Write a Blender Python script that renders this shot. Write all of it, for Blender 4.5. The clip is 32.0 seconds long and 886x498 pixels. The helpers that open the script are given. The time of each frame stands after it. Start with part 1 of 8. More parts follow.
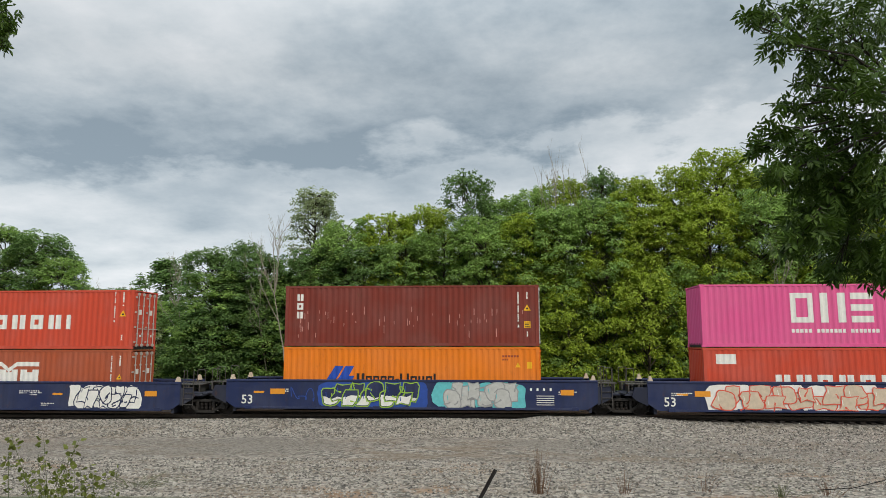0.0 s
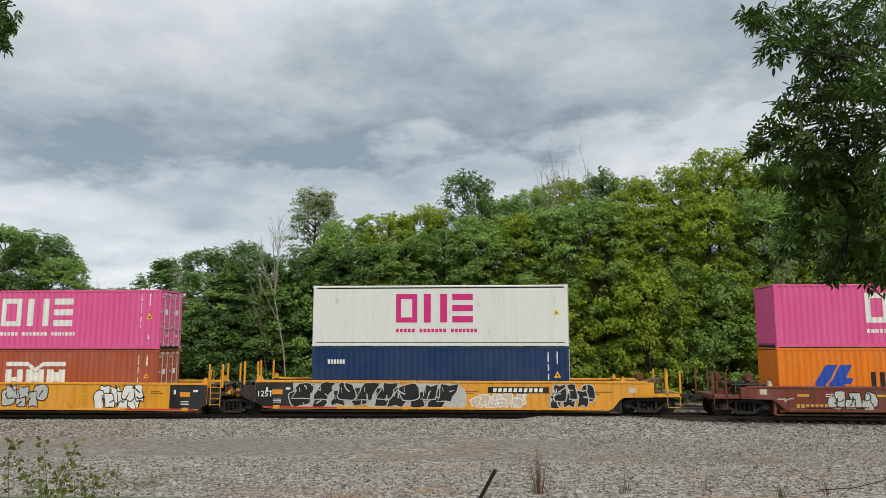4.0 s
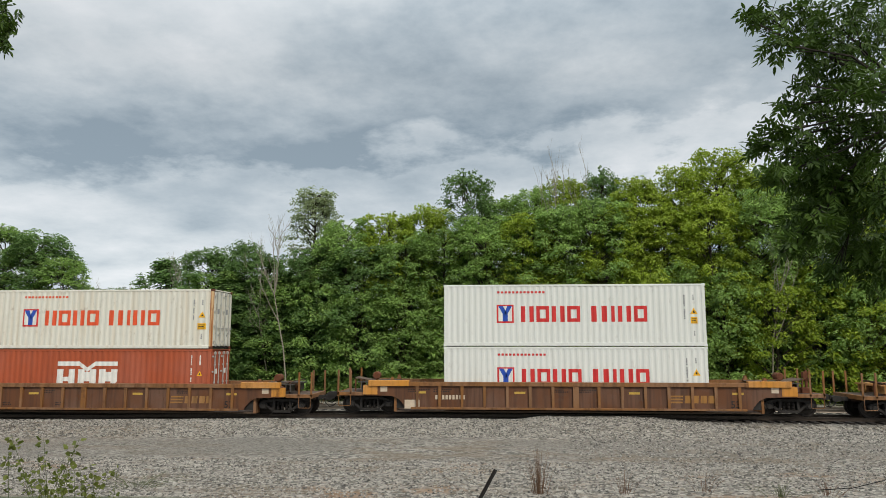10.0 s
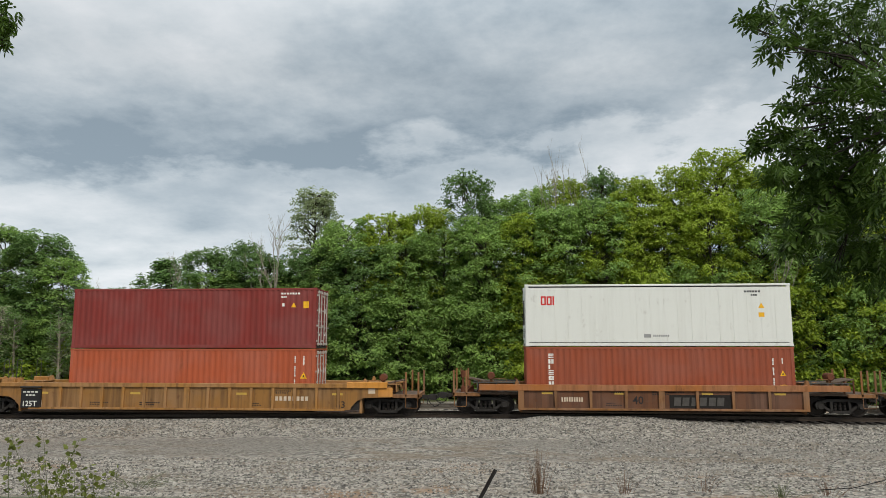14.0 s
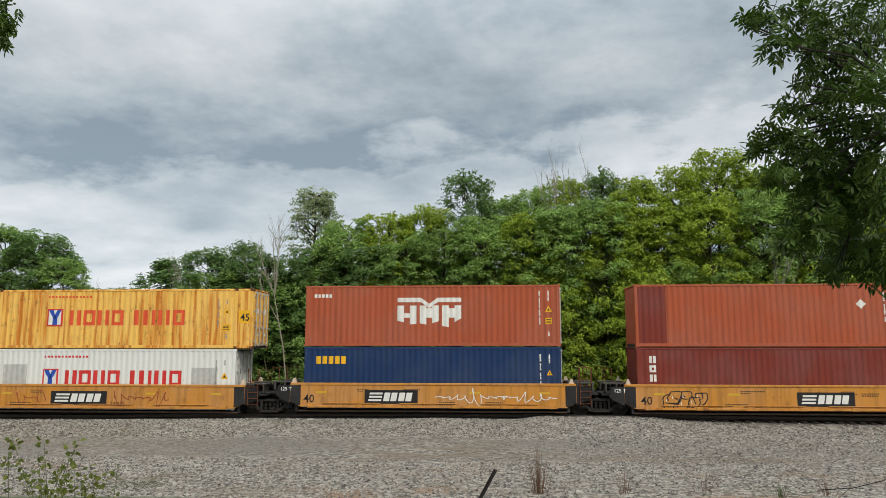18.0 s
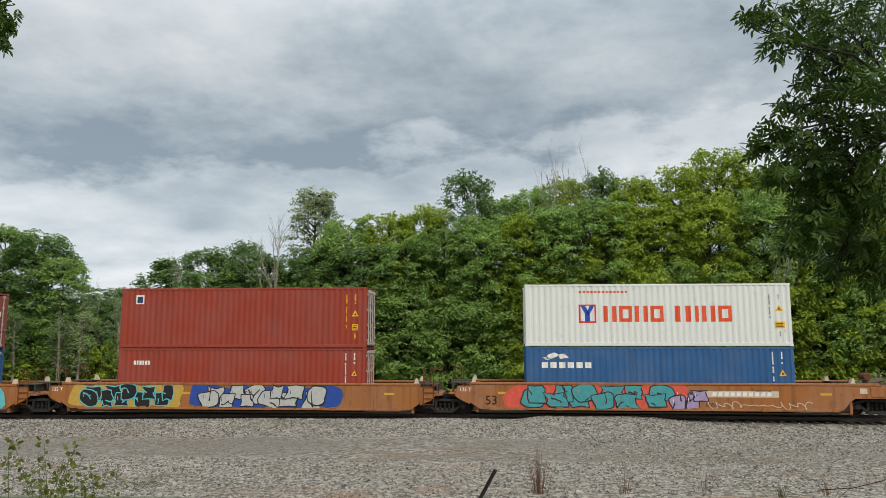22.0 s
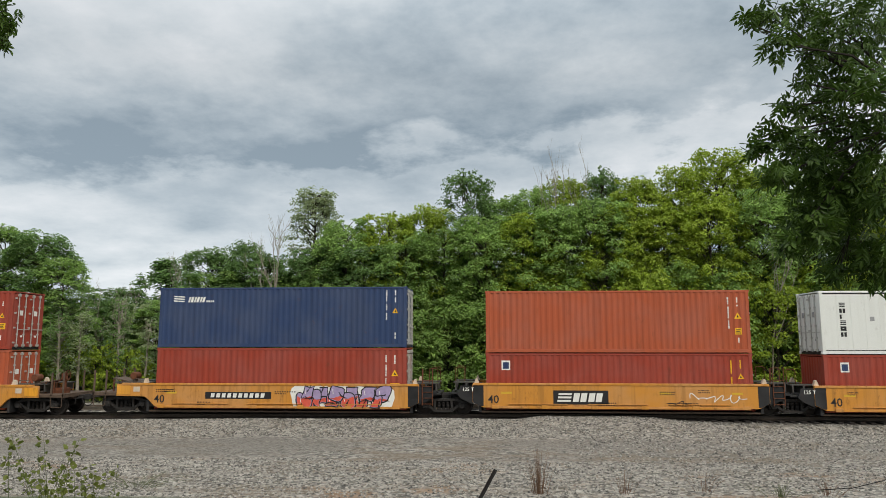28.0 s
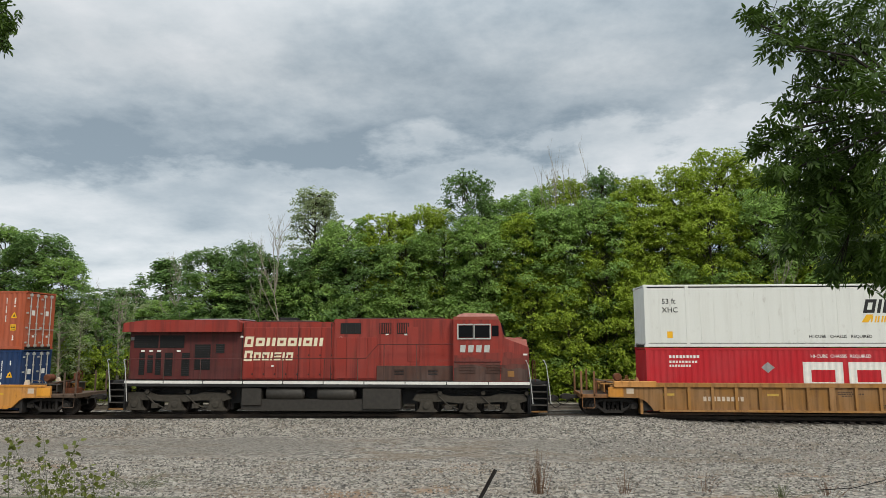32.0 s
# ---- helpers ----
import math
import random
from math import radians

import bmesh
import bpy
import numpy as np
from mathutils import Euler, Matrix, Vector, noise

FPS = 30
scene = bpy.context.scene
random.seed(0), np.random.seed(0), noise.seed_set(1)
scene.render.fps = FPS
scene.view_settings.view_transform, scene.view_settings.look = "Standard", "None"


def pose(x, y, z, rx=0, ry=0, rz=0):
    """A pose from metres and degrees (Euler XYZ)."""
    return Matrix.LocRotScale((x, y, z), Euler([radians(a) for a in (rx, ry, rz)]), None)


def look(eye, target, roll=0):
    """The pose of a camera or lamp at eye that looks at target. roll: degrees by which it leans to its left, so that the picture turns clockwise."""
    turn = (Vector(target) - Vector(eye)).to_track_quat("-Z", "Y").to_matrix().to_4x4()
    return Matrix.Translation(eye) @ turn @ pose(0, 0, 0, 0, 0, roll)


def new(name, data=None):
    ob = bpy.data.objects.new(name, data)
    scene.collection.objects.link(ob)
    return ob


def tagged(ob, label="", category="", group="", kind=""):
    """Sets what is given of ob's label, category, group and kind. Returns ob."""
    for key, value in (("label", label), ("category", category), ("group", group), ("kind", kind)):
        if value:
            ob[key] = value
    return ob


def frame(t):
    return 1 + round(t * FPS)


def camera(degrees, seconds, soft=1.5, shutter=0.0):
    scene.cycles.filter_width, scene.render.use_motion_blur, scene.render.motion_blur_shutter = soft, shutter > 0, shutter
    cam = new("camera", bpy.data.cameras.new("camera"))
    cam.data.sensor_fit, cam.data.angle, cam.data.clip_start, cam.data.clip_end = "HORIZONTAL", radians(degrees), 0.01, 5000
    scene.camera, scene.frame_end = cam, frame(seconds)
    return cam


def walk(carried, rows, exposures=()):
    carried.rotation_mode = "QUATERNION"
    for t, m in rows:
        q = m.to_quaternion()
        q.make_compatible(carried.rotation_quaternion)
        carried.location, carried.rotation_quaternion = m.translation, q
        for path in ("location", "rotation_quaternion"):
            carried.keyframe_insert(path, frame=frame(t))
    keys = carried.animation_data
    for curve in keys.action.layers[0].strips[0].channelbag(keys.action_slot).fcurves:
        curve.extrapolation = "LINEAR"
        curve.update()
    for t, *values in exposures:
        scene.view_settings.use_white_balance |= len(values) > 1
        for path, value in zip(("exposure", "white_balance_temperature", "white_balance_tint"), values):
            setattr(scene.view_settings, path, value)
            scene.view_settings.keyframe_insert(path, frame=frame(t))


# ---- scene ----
# The camera stands still on a bank, a little above the rails, and looks across a gravel yard.
EYE = Vector((0.0, -34.344, 3.401))
cam = camera(64.29, 32.0, soft=0.5)
walk(cam, [(0.0, look(EYE, EYE + Vector((-0.06915, 0.98885, 0.1319)))), (32.0, look(EYE, EYE + Vector((-0.06915, 0.98885, 0.1319))))])

# ---- light: a bright overcast sky with a faint sun behind the camera ----
SPEED = 20.337  # metres a second, towards -x
scene.view_settings.exposure = 0.0
world = bpy.data.worlds.new("overcast_sky")
scene.world = world
world.use_nodes = True


def build_sky():
    nt = world.node_tree
    nt.nodes.clear()
    N, K = nt.nodes.new, nt.links.new
    out, bg = N("ShaderNodeOutputWorld"), N("ShaderNodeBackground")
    sky = N("ShaderNodeTexSky")
    sky.sky_type, sky.sun_disc = "NISHITA", False
    sky.sun_elevation, sky.sun_rotation = radians(46), radians(147)
    gain = N("ShaderNodeVectorMath")
    gain.operation = "SCALE"
    gain.inputs["Scale"].default_value = 0.09
    K(sky.outputs[0], gain.inputs[0])
    co = N("ShaderNodeTexCoord")
    sep = N("ShaderNodeSeparateXYZ")
    K(co.outputs["Generated"], sep.inputs[0])

    def m(op, a, b=None, clamp=False):
        n = N("ShaderNodeMath")
        n.operation, n.use_clamp = op, clamp
        for i, v in enumerate((a, b)):
            if v is None:
                continue
            if isinstance(v, (int, float)):
                n.inputs[i].default_value = v
            else:
                K(v, n.inputs[i])
        return n.outputs[0]

    # cloud banks: the direction carried up to a level layer of cloud
    comb = N("ShaderNodeCombineXYZ")
    rise = m("ADD", m("MAXIMUM", sep.outputs["Z"], 0.0), 0.22)
    K(m("DIVIDE", sep.outputs["X"], rise), comb.inputs[0])
    K(m("DIVIDE", sep.outputs["Y"], rise), comb.inputs[1])

    def fbm(scale, detail, offset, rough=0.55):
        mp = N("ShaderNodeVectorMath")
        mp.inputs[1].default_value = offset
        n = N("ShaderNodeTexNoise")
        n.inputs["Scale"].default_value, n.inputs["Detail"].default_value = scale, detail
        n.inputs["Roughness"].default_value = rough
        K(comb.outputs[0], mp.inputs[0])
        K(mp.outputs[0], n.inputs["Vector"])
        return n.outputs["Fac"]

    big = fbm(0.9, 4, SKY_OFF)
    mid = fbm(3.4, 7, (2.1, 5.3, 0.7), 0.6)
    mix = m("ADD", m("MULTIPLY", big, 0.46), m("ADD", m("MULTIPLY", mid, 0.30), 0.125))
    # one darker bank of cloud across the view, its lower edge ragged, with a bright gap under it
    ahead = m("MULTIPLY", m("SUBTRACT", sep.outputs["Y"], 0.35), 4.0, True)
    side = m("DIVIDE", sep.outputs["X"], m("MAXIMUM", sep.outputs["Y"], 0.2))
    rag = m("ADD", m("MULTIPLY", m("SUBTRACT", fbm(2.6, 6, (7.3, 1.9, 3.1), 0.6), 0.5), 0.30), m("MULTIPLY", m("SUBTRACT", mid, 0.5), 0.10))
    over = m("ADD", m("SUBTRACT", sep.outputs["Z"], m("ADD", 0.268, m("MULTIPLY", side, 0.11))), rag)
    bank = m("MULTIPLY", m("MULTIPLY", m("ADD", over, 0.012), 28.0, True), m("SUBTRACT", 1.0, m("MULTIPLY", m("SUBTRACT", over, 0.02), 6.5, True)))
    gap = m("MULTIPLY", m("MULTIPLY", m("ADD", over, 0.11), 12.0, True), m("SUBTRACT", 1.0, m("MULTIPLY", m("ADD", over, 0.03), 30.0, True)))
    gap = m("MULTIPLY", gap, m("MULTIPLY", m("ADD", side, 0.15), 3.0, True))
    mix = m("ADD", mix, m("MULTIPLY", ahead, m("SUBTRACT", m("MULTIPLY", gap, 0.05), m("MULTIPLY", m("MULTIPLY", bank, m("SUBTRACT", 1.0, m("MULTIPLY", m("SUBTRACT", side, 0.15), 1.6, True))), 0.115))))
    ramp = N("ShaderNodeValToRGB")
    el = ramp.color_ramp.elements
    el[0].position, el[0].color = 0.35, (0.250, 0.312, 0.365, 1)
    el[1].position, el[1].color = 0.63, (0.72, 0.74, 0.76, 1)
    e = el.new(0.44)
    e.color = (0.40, 0.46, 0.505, 1)
    e = el.new(0.53)
    e.color = (0.56, 0.605, 0.635, 1)
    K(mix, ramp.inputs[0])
    # thick cloud is brighter overhead than near the horizon
    lift = m("ADD", 1.0, m("MULTIPLY", m("MAXIMUM", m("SUBTRACT", sep.outputs["Z"], 0.36), 0.0), 2.5))
    bright = N("ShaderNodeVectorMath")
    bright.operation = "SCALE"
    K(ramp.outputs[0], bright.inputs[0])
    lift = m("ADD", lift, m("MULTIPLY", m("MAXIMUM", m("SUBTRACT", 0.42, sep.outputs["Z"]), 0.0), 0.8))
    K(lift, bright.inputs["Scale"])
    mx = N("ShaderNodeMix")
    mx.data_type = "RGBA"
    mx.inputs["Factor"].default_value = 0.94
    K(gain.outputs[0], mx.inputs["A"])
    K(bright.outputs[0], mx.inputs["B"])
    K(mx.outputs["Result"], bg.inputs[0])
    bg.inputs[1].default_value = 1.0
    K(bg.outputs[0], out.inputs[0])


SKY_OFF = (24.72, 1.42, 58.5)
build_sky()
sun_data = bpy.data.lights.new("sun", "SUN")
sun_data.energy, sun_data.angle, sun_data.color = 2.35, radians(16), (1.0, 0.93, 0.80)
sun = new("sun", sun_data)
sun.matrix_world = look((22, -34, 42), (0, 0, 0))


# ---- materials ----
def lin(r, g, b):
    return tuple((c / 255 / 12.92 if c < 10 else ((c / 255 + 0.055) / 1.055) ** 2.4) for c in (r, g, b))


def mul(c, k):
    return tuple(min(1.0, v * k) for v in c)


class Net:
    """A small writer for one node material."""

    def __init__(self, name, rough=0.6, metal=0.0):
        self.mat = bpy.data.materials.new(name)
        self.mat.use_nodes = True
        self.nt = self.mat.node_tree
        self.bsdf = self.nt.nodes["Principled BSDF"]
        self.bsdf.inputs["Roughness"].default_value = rough
        self.bsdf.inputs["Metallic"].default_value = metal

    def n(self, kind):
        return self.nt.nodes.new("ShaderNode" + kind)

    def k(self, a, b):
        self.nt.links.new(a, b)

    def coords(self, spread=40.0):
        tc, oi = self.n("TexCoord"), self.n("ObjectInfo")
        sc = self.n("Math")
        sc.operation = "MULTIPLY"
        sc.inputs[1].default_value = spread
        self.k(oi.outputs["Random"], sc.inputs[0])
        add = self.n("VectorMath")
        self.k(tc.outputs["Object"], add.inputs[0])
        self.k(sc.outputs[0], add.inputs[1])
        return add.outputs[0]

    def noise(self, vec, scale, detail=5, stretch=(1, 1, 1), rough=0.55):
        mp, t = self.n("Mapping"), self.n("TexNoise")
        mp.inputs["Scale"].default_value = stretch
        t.inputs["Scale"].default_value, t.inputs["Detail"].default_value = scale, detail
        t.inputs["Roughness"].default_value = rough
        self.k(vec, mp.inputs[0])
        self.k(mp.outputs[0], t.inputs["Vector"])
        return t.outputs["Fac"]

    def ramp(self, fac, a, b, lo=0.0, hi=1.0):
        r = self.n("MapRange")
        r.inputs[1].default_value, r.inputs[2].default_value = a, b
        r.inputs[3].default_value, r.inputs[4].default_value = lo, hi
        self.k(fac, r.inputs[0])
        return r.outputs[0]

    def math(self, op, a, b):
        q = self.n("Math")
        q.operation = op
        for i, v in enumerate((a, b)):
            if isinstance(v, (int, float)):
                q.inputs[i].default_value = v
            else:
                self.k(v, q.inputs[i])
        return q.outputs[0]

    def mix(self, fac, a, b):
        x = self.n("Mix")
        x.data_type = "RGBA"
        for s, v in (("Factor", fac), ("A", a), ("B", b)):
            if isinstance(v, (int, float)):
                x.inputs[s].default_value = v
            elif isinstance(v, tuple):
                x.inputs[s].default_value = (*v, 1)
            else:
                self.k(v, x.inputs[s])
        return x.outputs["Result"]

    def colour(self, c):
        self.k(c, self.bsdf.inputs["Base Color"])

    def bump(self, h, strength=0.2, dist=0.01):
        b = self.n("Bump")
        b.inputs["Strength"].default_value, b.inputs["Distance"].default_value = strength, dist
        self.k(h, b.inputs["Height"])
        self.k(b.outputs[0], self.bsdf.inputs["Normal"])


def paint(name, rgb, rough=0.6, fade=0.35, dirt=0.4, rust=0.12, run=None):
    """Weathered enamel: chalky patches, run-off streaks, scuffs and rust."""
    w = Net(name, rough)
    w.bsdf.inputs["Specular IOR Level"].default_value = 0.3
    v = w.coords()
    stain, streak = w.noise(v, 0.55, 6), w.noise(v, 1.0, 6, (4.5, 4.5, 0.28))
    spot, grain = w.noise(v, 3.2, 9, (1, 1, 0.55), 0.7), w.noise(v, 55, 3)
    scuff = w.noise(v, 1.6, 8, (0.5, 0.5, 2.2), 0.75)
    pale = tuple(0.70 * c + 0.30 * (sum(rgb) / 3 * 0.6 + 0.2) for c in rgb)
    c = w.mix(w.ramp(stain, 0.42, 0.62, 0.0, fade), rgb, pale)
    c = w.mix(w.ramp(streak, 0.47, 0.66, 0.0, dirt), c, run or tuple(0.42 * q + 0.012 for q in rgb))
    c = w.mix(w.ramp(scuff, 0.55, 0.72, 0.0, 0.5 * dirt), c, tuple(0.5 * q + 0.05 for q in rgb))
    c = w.mix(w.ramp(grain, 0.3, 0.7, 0.0, 0.22), c, mul(rgb, 0.5))
    r = w.math("MULTIPLY", w.ramp(spot, 0.60 - 0.16 * rust, 0.68, 0.0, 1.0), w.ramp(streak, 0.40, 0.56, 0.25, 1.0))
    c = w.mix(w.math("MULTIPLY", r, min(1.0, 3.0 * rust)), c, (0.11, 0.042, 0.015))
    w.colour(c)
    w.k(w.ramp(stain, 0.3, 0.7, rough - 0.08, rough + 0.14), w.bsdf.inputs["Roughness"])
    w.bump(w.math("ADD", grain, w.math("MULTIPLY", spot, 2.0)), 0.15, 0.004)
    return w.mat


def plain(name, rgb, rough=0.6, metal=0.0, vary=0.35, scale=6.0):
    w = Net(name, rough, metal)
    v = w.coords()
    c = w.mix(w.ramp(w.noise(v, scale, 6), 0.35, 0.7, 0, 1), rgb, mul(rgb, 1 - vary))
    c = w.mix(w.ramp(w.noise(v, scale * 12, 3), 0.3, 0.7, 0, 0.25), c, mul(rgb, 0.6))
    w.colour(c)
    w.bump(w.noise(v, scale * 8, 4), 0.15, 0.004)
    return w.mat


def leafy(name, dark, light, back=0.35):
    w = Net(name, 0.55)
    geo = w.n("NewGeometry")
    tc = w.n("TexCoord")
    oi = w.n("ObjectInfo")
    c = w.mix(w.ramp(geo.outputs["Random Per Island"], 0, 1, 0.30, 0.86), dark, light)
    patch = w.noise(w.coords(), 0.8, 4)
    c = w.mix(w.ramp(patch, 0.42, 0.66, 0, 0.55), c, mul(light, 1.05))
    c = w.mix(w.ramp(oi.outputs["Random"], 0, 1, 0, 0.12), c, mul(dark, 0.8))
    w.colour(c)
    tr = w.n("BsdfTranslucent")
    w.k(c, tr.inputs["Color"])
    ms = w.n("MixShader")
    ms.inputs[0].default_value = back
    w.k(w.bsdf.outputs[0], ms.inputs[1])
    w.k(tr.outputs[0], ms.inputs[2])
    w.k(ms.outputs[0], w.nt.nodes["Material Output"].inputs["Surface"])
    w.bsdf.inputs["Specular IOR Level"].default_value = 0.3
    return w.mat


def ground_material():
    w = Net("gravel_and_grass", 0.9)
    tc = w.n("TexCoord")
    v = tc.outputs["Object"]
    sep = w.n("SeparateXYZ")
    w.k(v, sep.inputs[0])
    vor = w.n("TexVoronoi")
    vor.inputs["Scale"].default_value = 8.0
    w.k(v, vor.inputs["Vector"])
    vor2 = w.n("TexVoronoi")
    vor2.inputs["Scale"].default_value = 19.0
    w.k(v, vor2.inputs["Vector"])
    hsv = w.n("SeparateColor")
    w.k(vor.outputs["Color"], hsv.inputs[0])
    hs2 = w.n("SeparateColor")
    w.k(vor2.outputs["Color"], hs2.inputs[0])
    big, mid = w.noise(v, 0.16, 5, (0.45, 1, 1)), w.noise(v, 0.9, 6, (0.5, 1, 1))
    stone = w.mix(w.ramp(hsv.outputs[0], 0, 1, 0, 1), (0.014, 0.013, 0.011), (0.49, 0.45, 0.385))
    stone = w.mix(w.ramp(hs2.outputs[1], 0, 1, 0, 0.22), stone, (0.205, 0.185, 0.152))
    stone = w.mix(w.ramp(hsv.outputs[1], 0.8, 1.0, 0, 0.5), stone, (0.26, 0.19, 0.125))
    fine = w.mix(w.ramp(hs2.outputs[0], 0, 1, 0, 1), (0.042, 0.038, 0.032), (0.28, 0.252, 0.212))
    # packed roadway between two coarse strips
    y = w.math("ADD", sep.outputs["Y"], w.ramp(mid, 0.2, 0.8, -1.6, 1.6))
    road = w.math("MULTIPLY", w.ramp(y, -11.3, -9.4, 0, 1), w.ramp(y, -5.6, -4.2, 1, 0))
    road = w.math("MULTIPLY", road, w.ramp(big, 0.36, 0.56, 0.25, 0.8))
    c = w.mix(road, stone, fine)
    c = w.mix(w.ramp(big, 0.45, 0.72, 0, 0.2), c, (0.30, 0.275, 0.23))
    # brown silt
    silt = w.math("MULTIPLY", w.ramp(mid, 0.48, 0.62, 0, 0.6), w.ramp(big, 0.42, 0.56, 1, 0.05))
    c = w.mix(silt, c, (0.175, 0.13, 0.085))
    # patches of orange earth
    earth = w.math("MULTIPLY", w.ramp(w.noise(v, 0.55, 4, (0.6, 1, 1)), 0.60, 0.70, 0, 0.75), w.ramp(sep.outputs["Y"], -11.0, -10.0, 1, 0))
    c = w.mix(earth, c, (0.26, 0.155, 0.085))
    # oily ballast between the rails, its colour also darkened for the train's shadow
    oil_and_shade = w.math("MULTIPLY", w.ramp(sep.outputs["Y"], -1.35, -0.85, 0, 0.85), w.ramp(sep.outputs["Y"], 1.7, 2.3, 1, 0))
    c = w.mix(oil_and_shade, c, (0.035, 0.03, 0.026))
    # grass behind the line and on the bank
    far = w.ramp(w.math("ADD", sep.outputs["Y"], w.ramp(mid, 0.2, 0.8, -1, 1)), 10.2, 12.2, 0, 1)
    near = w.ramp(w.math("ADD", sep.outputs["Y"], w.ramp(mid, 0.2, 0.8, -2.0, 2.0)), -18.2, -16.4, 1, 0)
    grass = w.mix(w.ramp(w.noise(v, 7, 5), 0.3, 0.7, 0, 1), (0.03, 0.055, 0.014), (0.10, 0.12, 0.035))
    grass = w.mix(w.ramp(mid, 0.45, 0.7, 0, 0.6), grass, (0.15, 0.115, 0.06))
    c = w.mix(w.math("MAXIMUM", far, near), c, grass)
    w.colour(c)
    w.bump(w.math("ADD", vor.outputs["Distance"], vor2.outputs["Distance"]), 0.9, 0.06)
    return w.mat


M = {}
for _n, _c, _f, _d, _r in (
    ("brown_box", (172, 84, 52), 0.3, 0.35, 0.10), ("maroon_box", (124, 50, 38), 0.35, 0.4, 0.14), ("plum_box", (130, 50, 44), 0.35, 0.4, 0.10),
    ("rust_red_box", (152, 60, 42), 0.3, 0.35, 0.10), ("rose_brown_box", (140, 72, 58), 0.4, 0.3, 0.08), ("scarlet_box", (200, 74, 50), 0.3, 0.3, 0.06),
    ("red_box", (190, 38, 38), 0.35, 0.4, 0.05), ("crimson_box", (184, 32, 42), 0.2, 0.25, 0.03), ("pink_box", (222, 90, 146), 0.2, 0.2, 0.03),
    ("orange_box", (230, 124, 24), 0.15, 0.3, 0.06), ("navy_box", (46, 64, 100), 0.35, 0.35, 0.10), ("blue_box", (28, 64, 106), 0.3, 0.4, 0.12),
    ("royal_box", (20, 50, 92), 0.25, 0.3, 0.06), ("sky_blue_box", (46, 92, 142), 0.4, 0.45, 0.12), ("slate_blue_box", (46, 70, 100), 0.6, 0.5, 0.16),
    ("green_box", (22, 108, 62), 0.25, 0.3, 0.06), ("mint_box", (160, 178, 142), 0.75, 0.6, 0.14), ("white_box", (222, 223, 218), 0.15, 0.16, 0.07),
    ("russet_box", (148, 74, 48), 0.3, 0.35, 0.10), ("rusty_white_box", (221, 218, 206), 0.2, 0.38, 0.13), ("rust_streaked_white", (214, 176, 128), 0.2, 1.2, 0.4), ("ochre_box", (240, 190, 92), 0.2, 1.4, 0.30), ("grey_box", (132, 138, 146), 0.3, 0.35, 0.06),
    ("navy_car", (33, 44, 82), 0.35, 0.45, 0.12), ("yellow_car", (226, 156, 42), 0.25, 0.4, 0.16), ("amber_car", (200, 136, 54), 0.45, 0.5, 0.22),
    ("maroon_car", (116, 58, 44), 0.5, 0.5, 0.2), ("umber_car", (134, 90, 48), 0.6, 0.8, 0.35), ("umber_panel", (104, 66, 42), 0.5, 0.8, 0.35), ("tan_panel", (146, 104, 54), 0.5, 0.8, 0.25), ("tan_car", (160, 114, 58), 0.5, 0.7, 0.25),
    ("copper_car", (160, 100, 50), 0.5, 0.6, 0.25), ("black_car", (31, 30, 31), 0.4, 0.4, 0.12), ("dark_navy_car", (36, 40, 58), 0.4, 0.4, 0.12),
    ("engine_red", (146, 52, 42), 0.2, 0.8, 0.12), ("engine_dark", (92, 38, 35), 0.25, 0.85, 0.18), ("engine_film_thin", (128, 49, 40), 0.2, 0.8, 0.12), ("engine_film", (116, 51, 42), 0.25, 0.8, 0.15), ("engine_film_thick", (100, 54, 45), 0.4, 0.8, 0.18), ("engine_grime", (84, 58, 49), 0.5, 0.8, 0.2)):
    M[_n] = paint(_n, lin(*_c), 0.6, _f, _d * (0.8 if "box" in _n else 1.0), _r, {"ochre_box": lin(196, 112, 28), "white_box": lin(172, 168, 158), "rusty_white_box": lin(196, 168, 130), "rust_streaked_white": lin(150, 84, 40)}.get(_n))
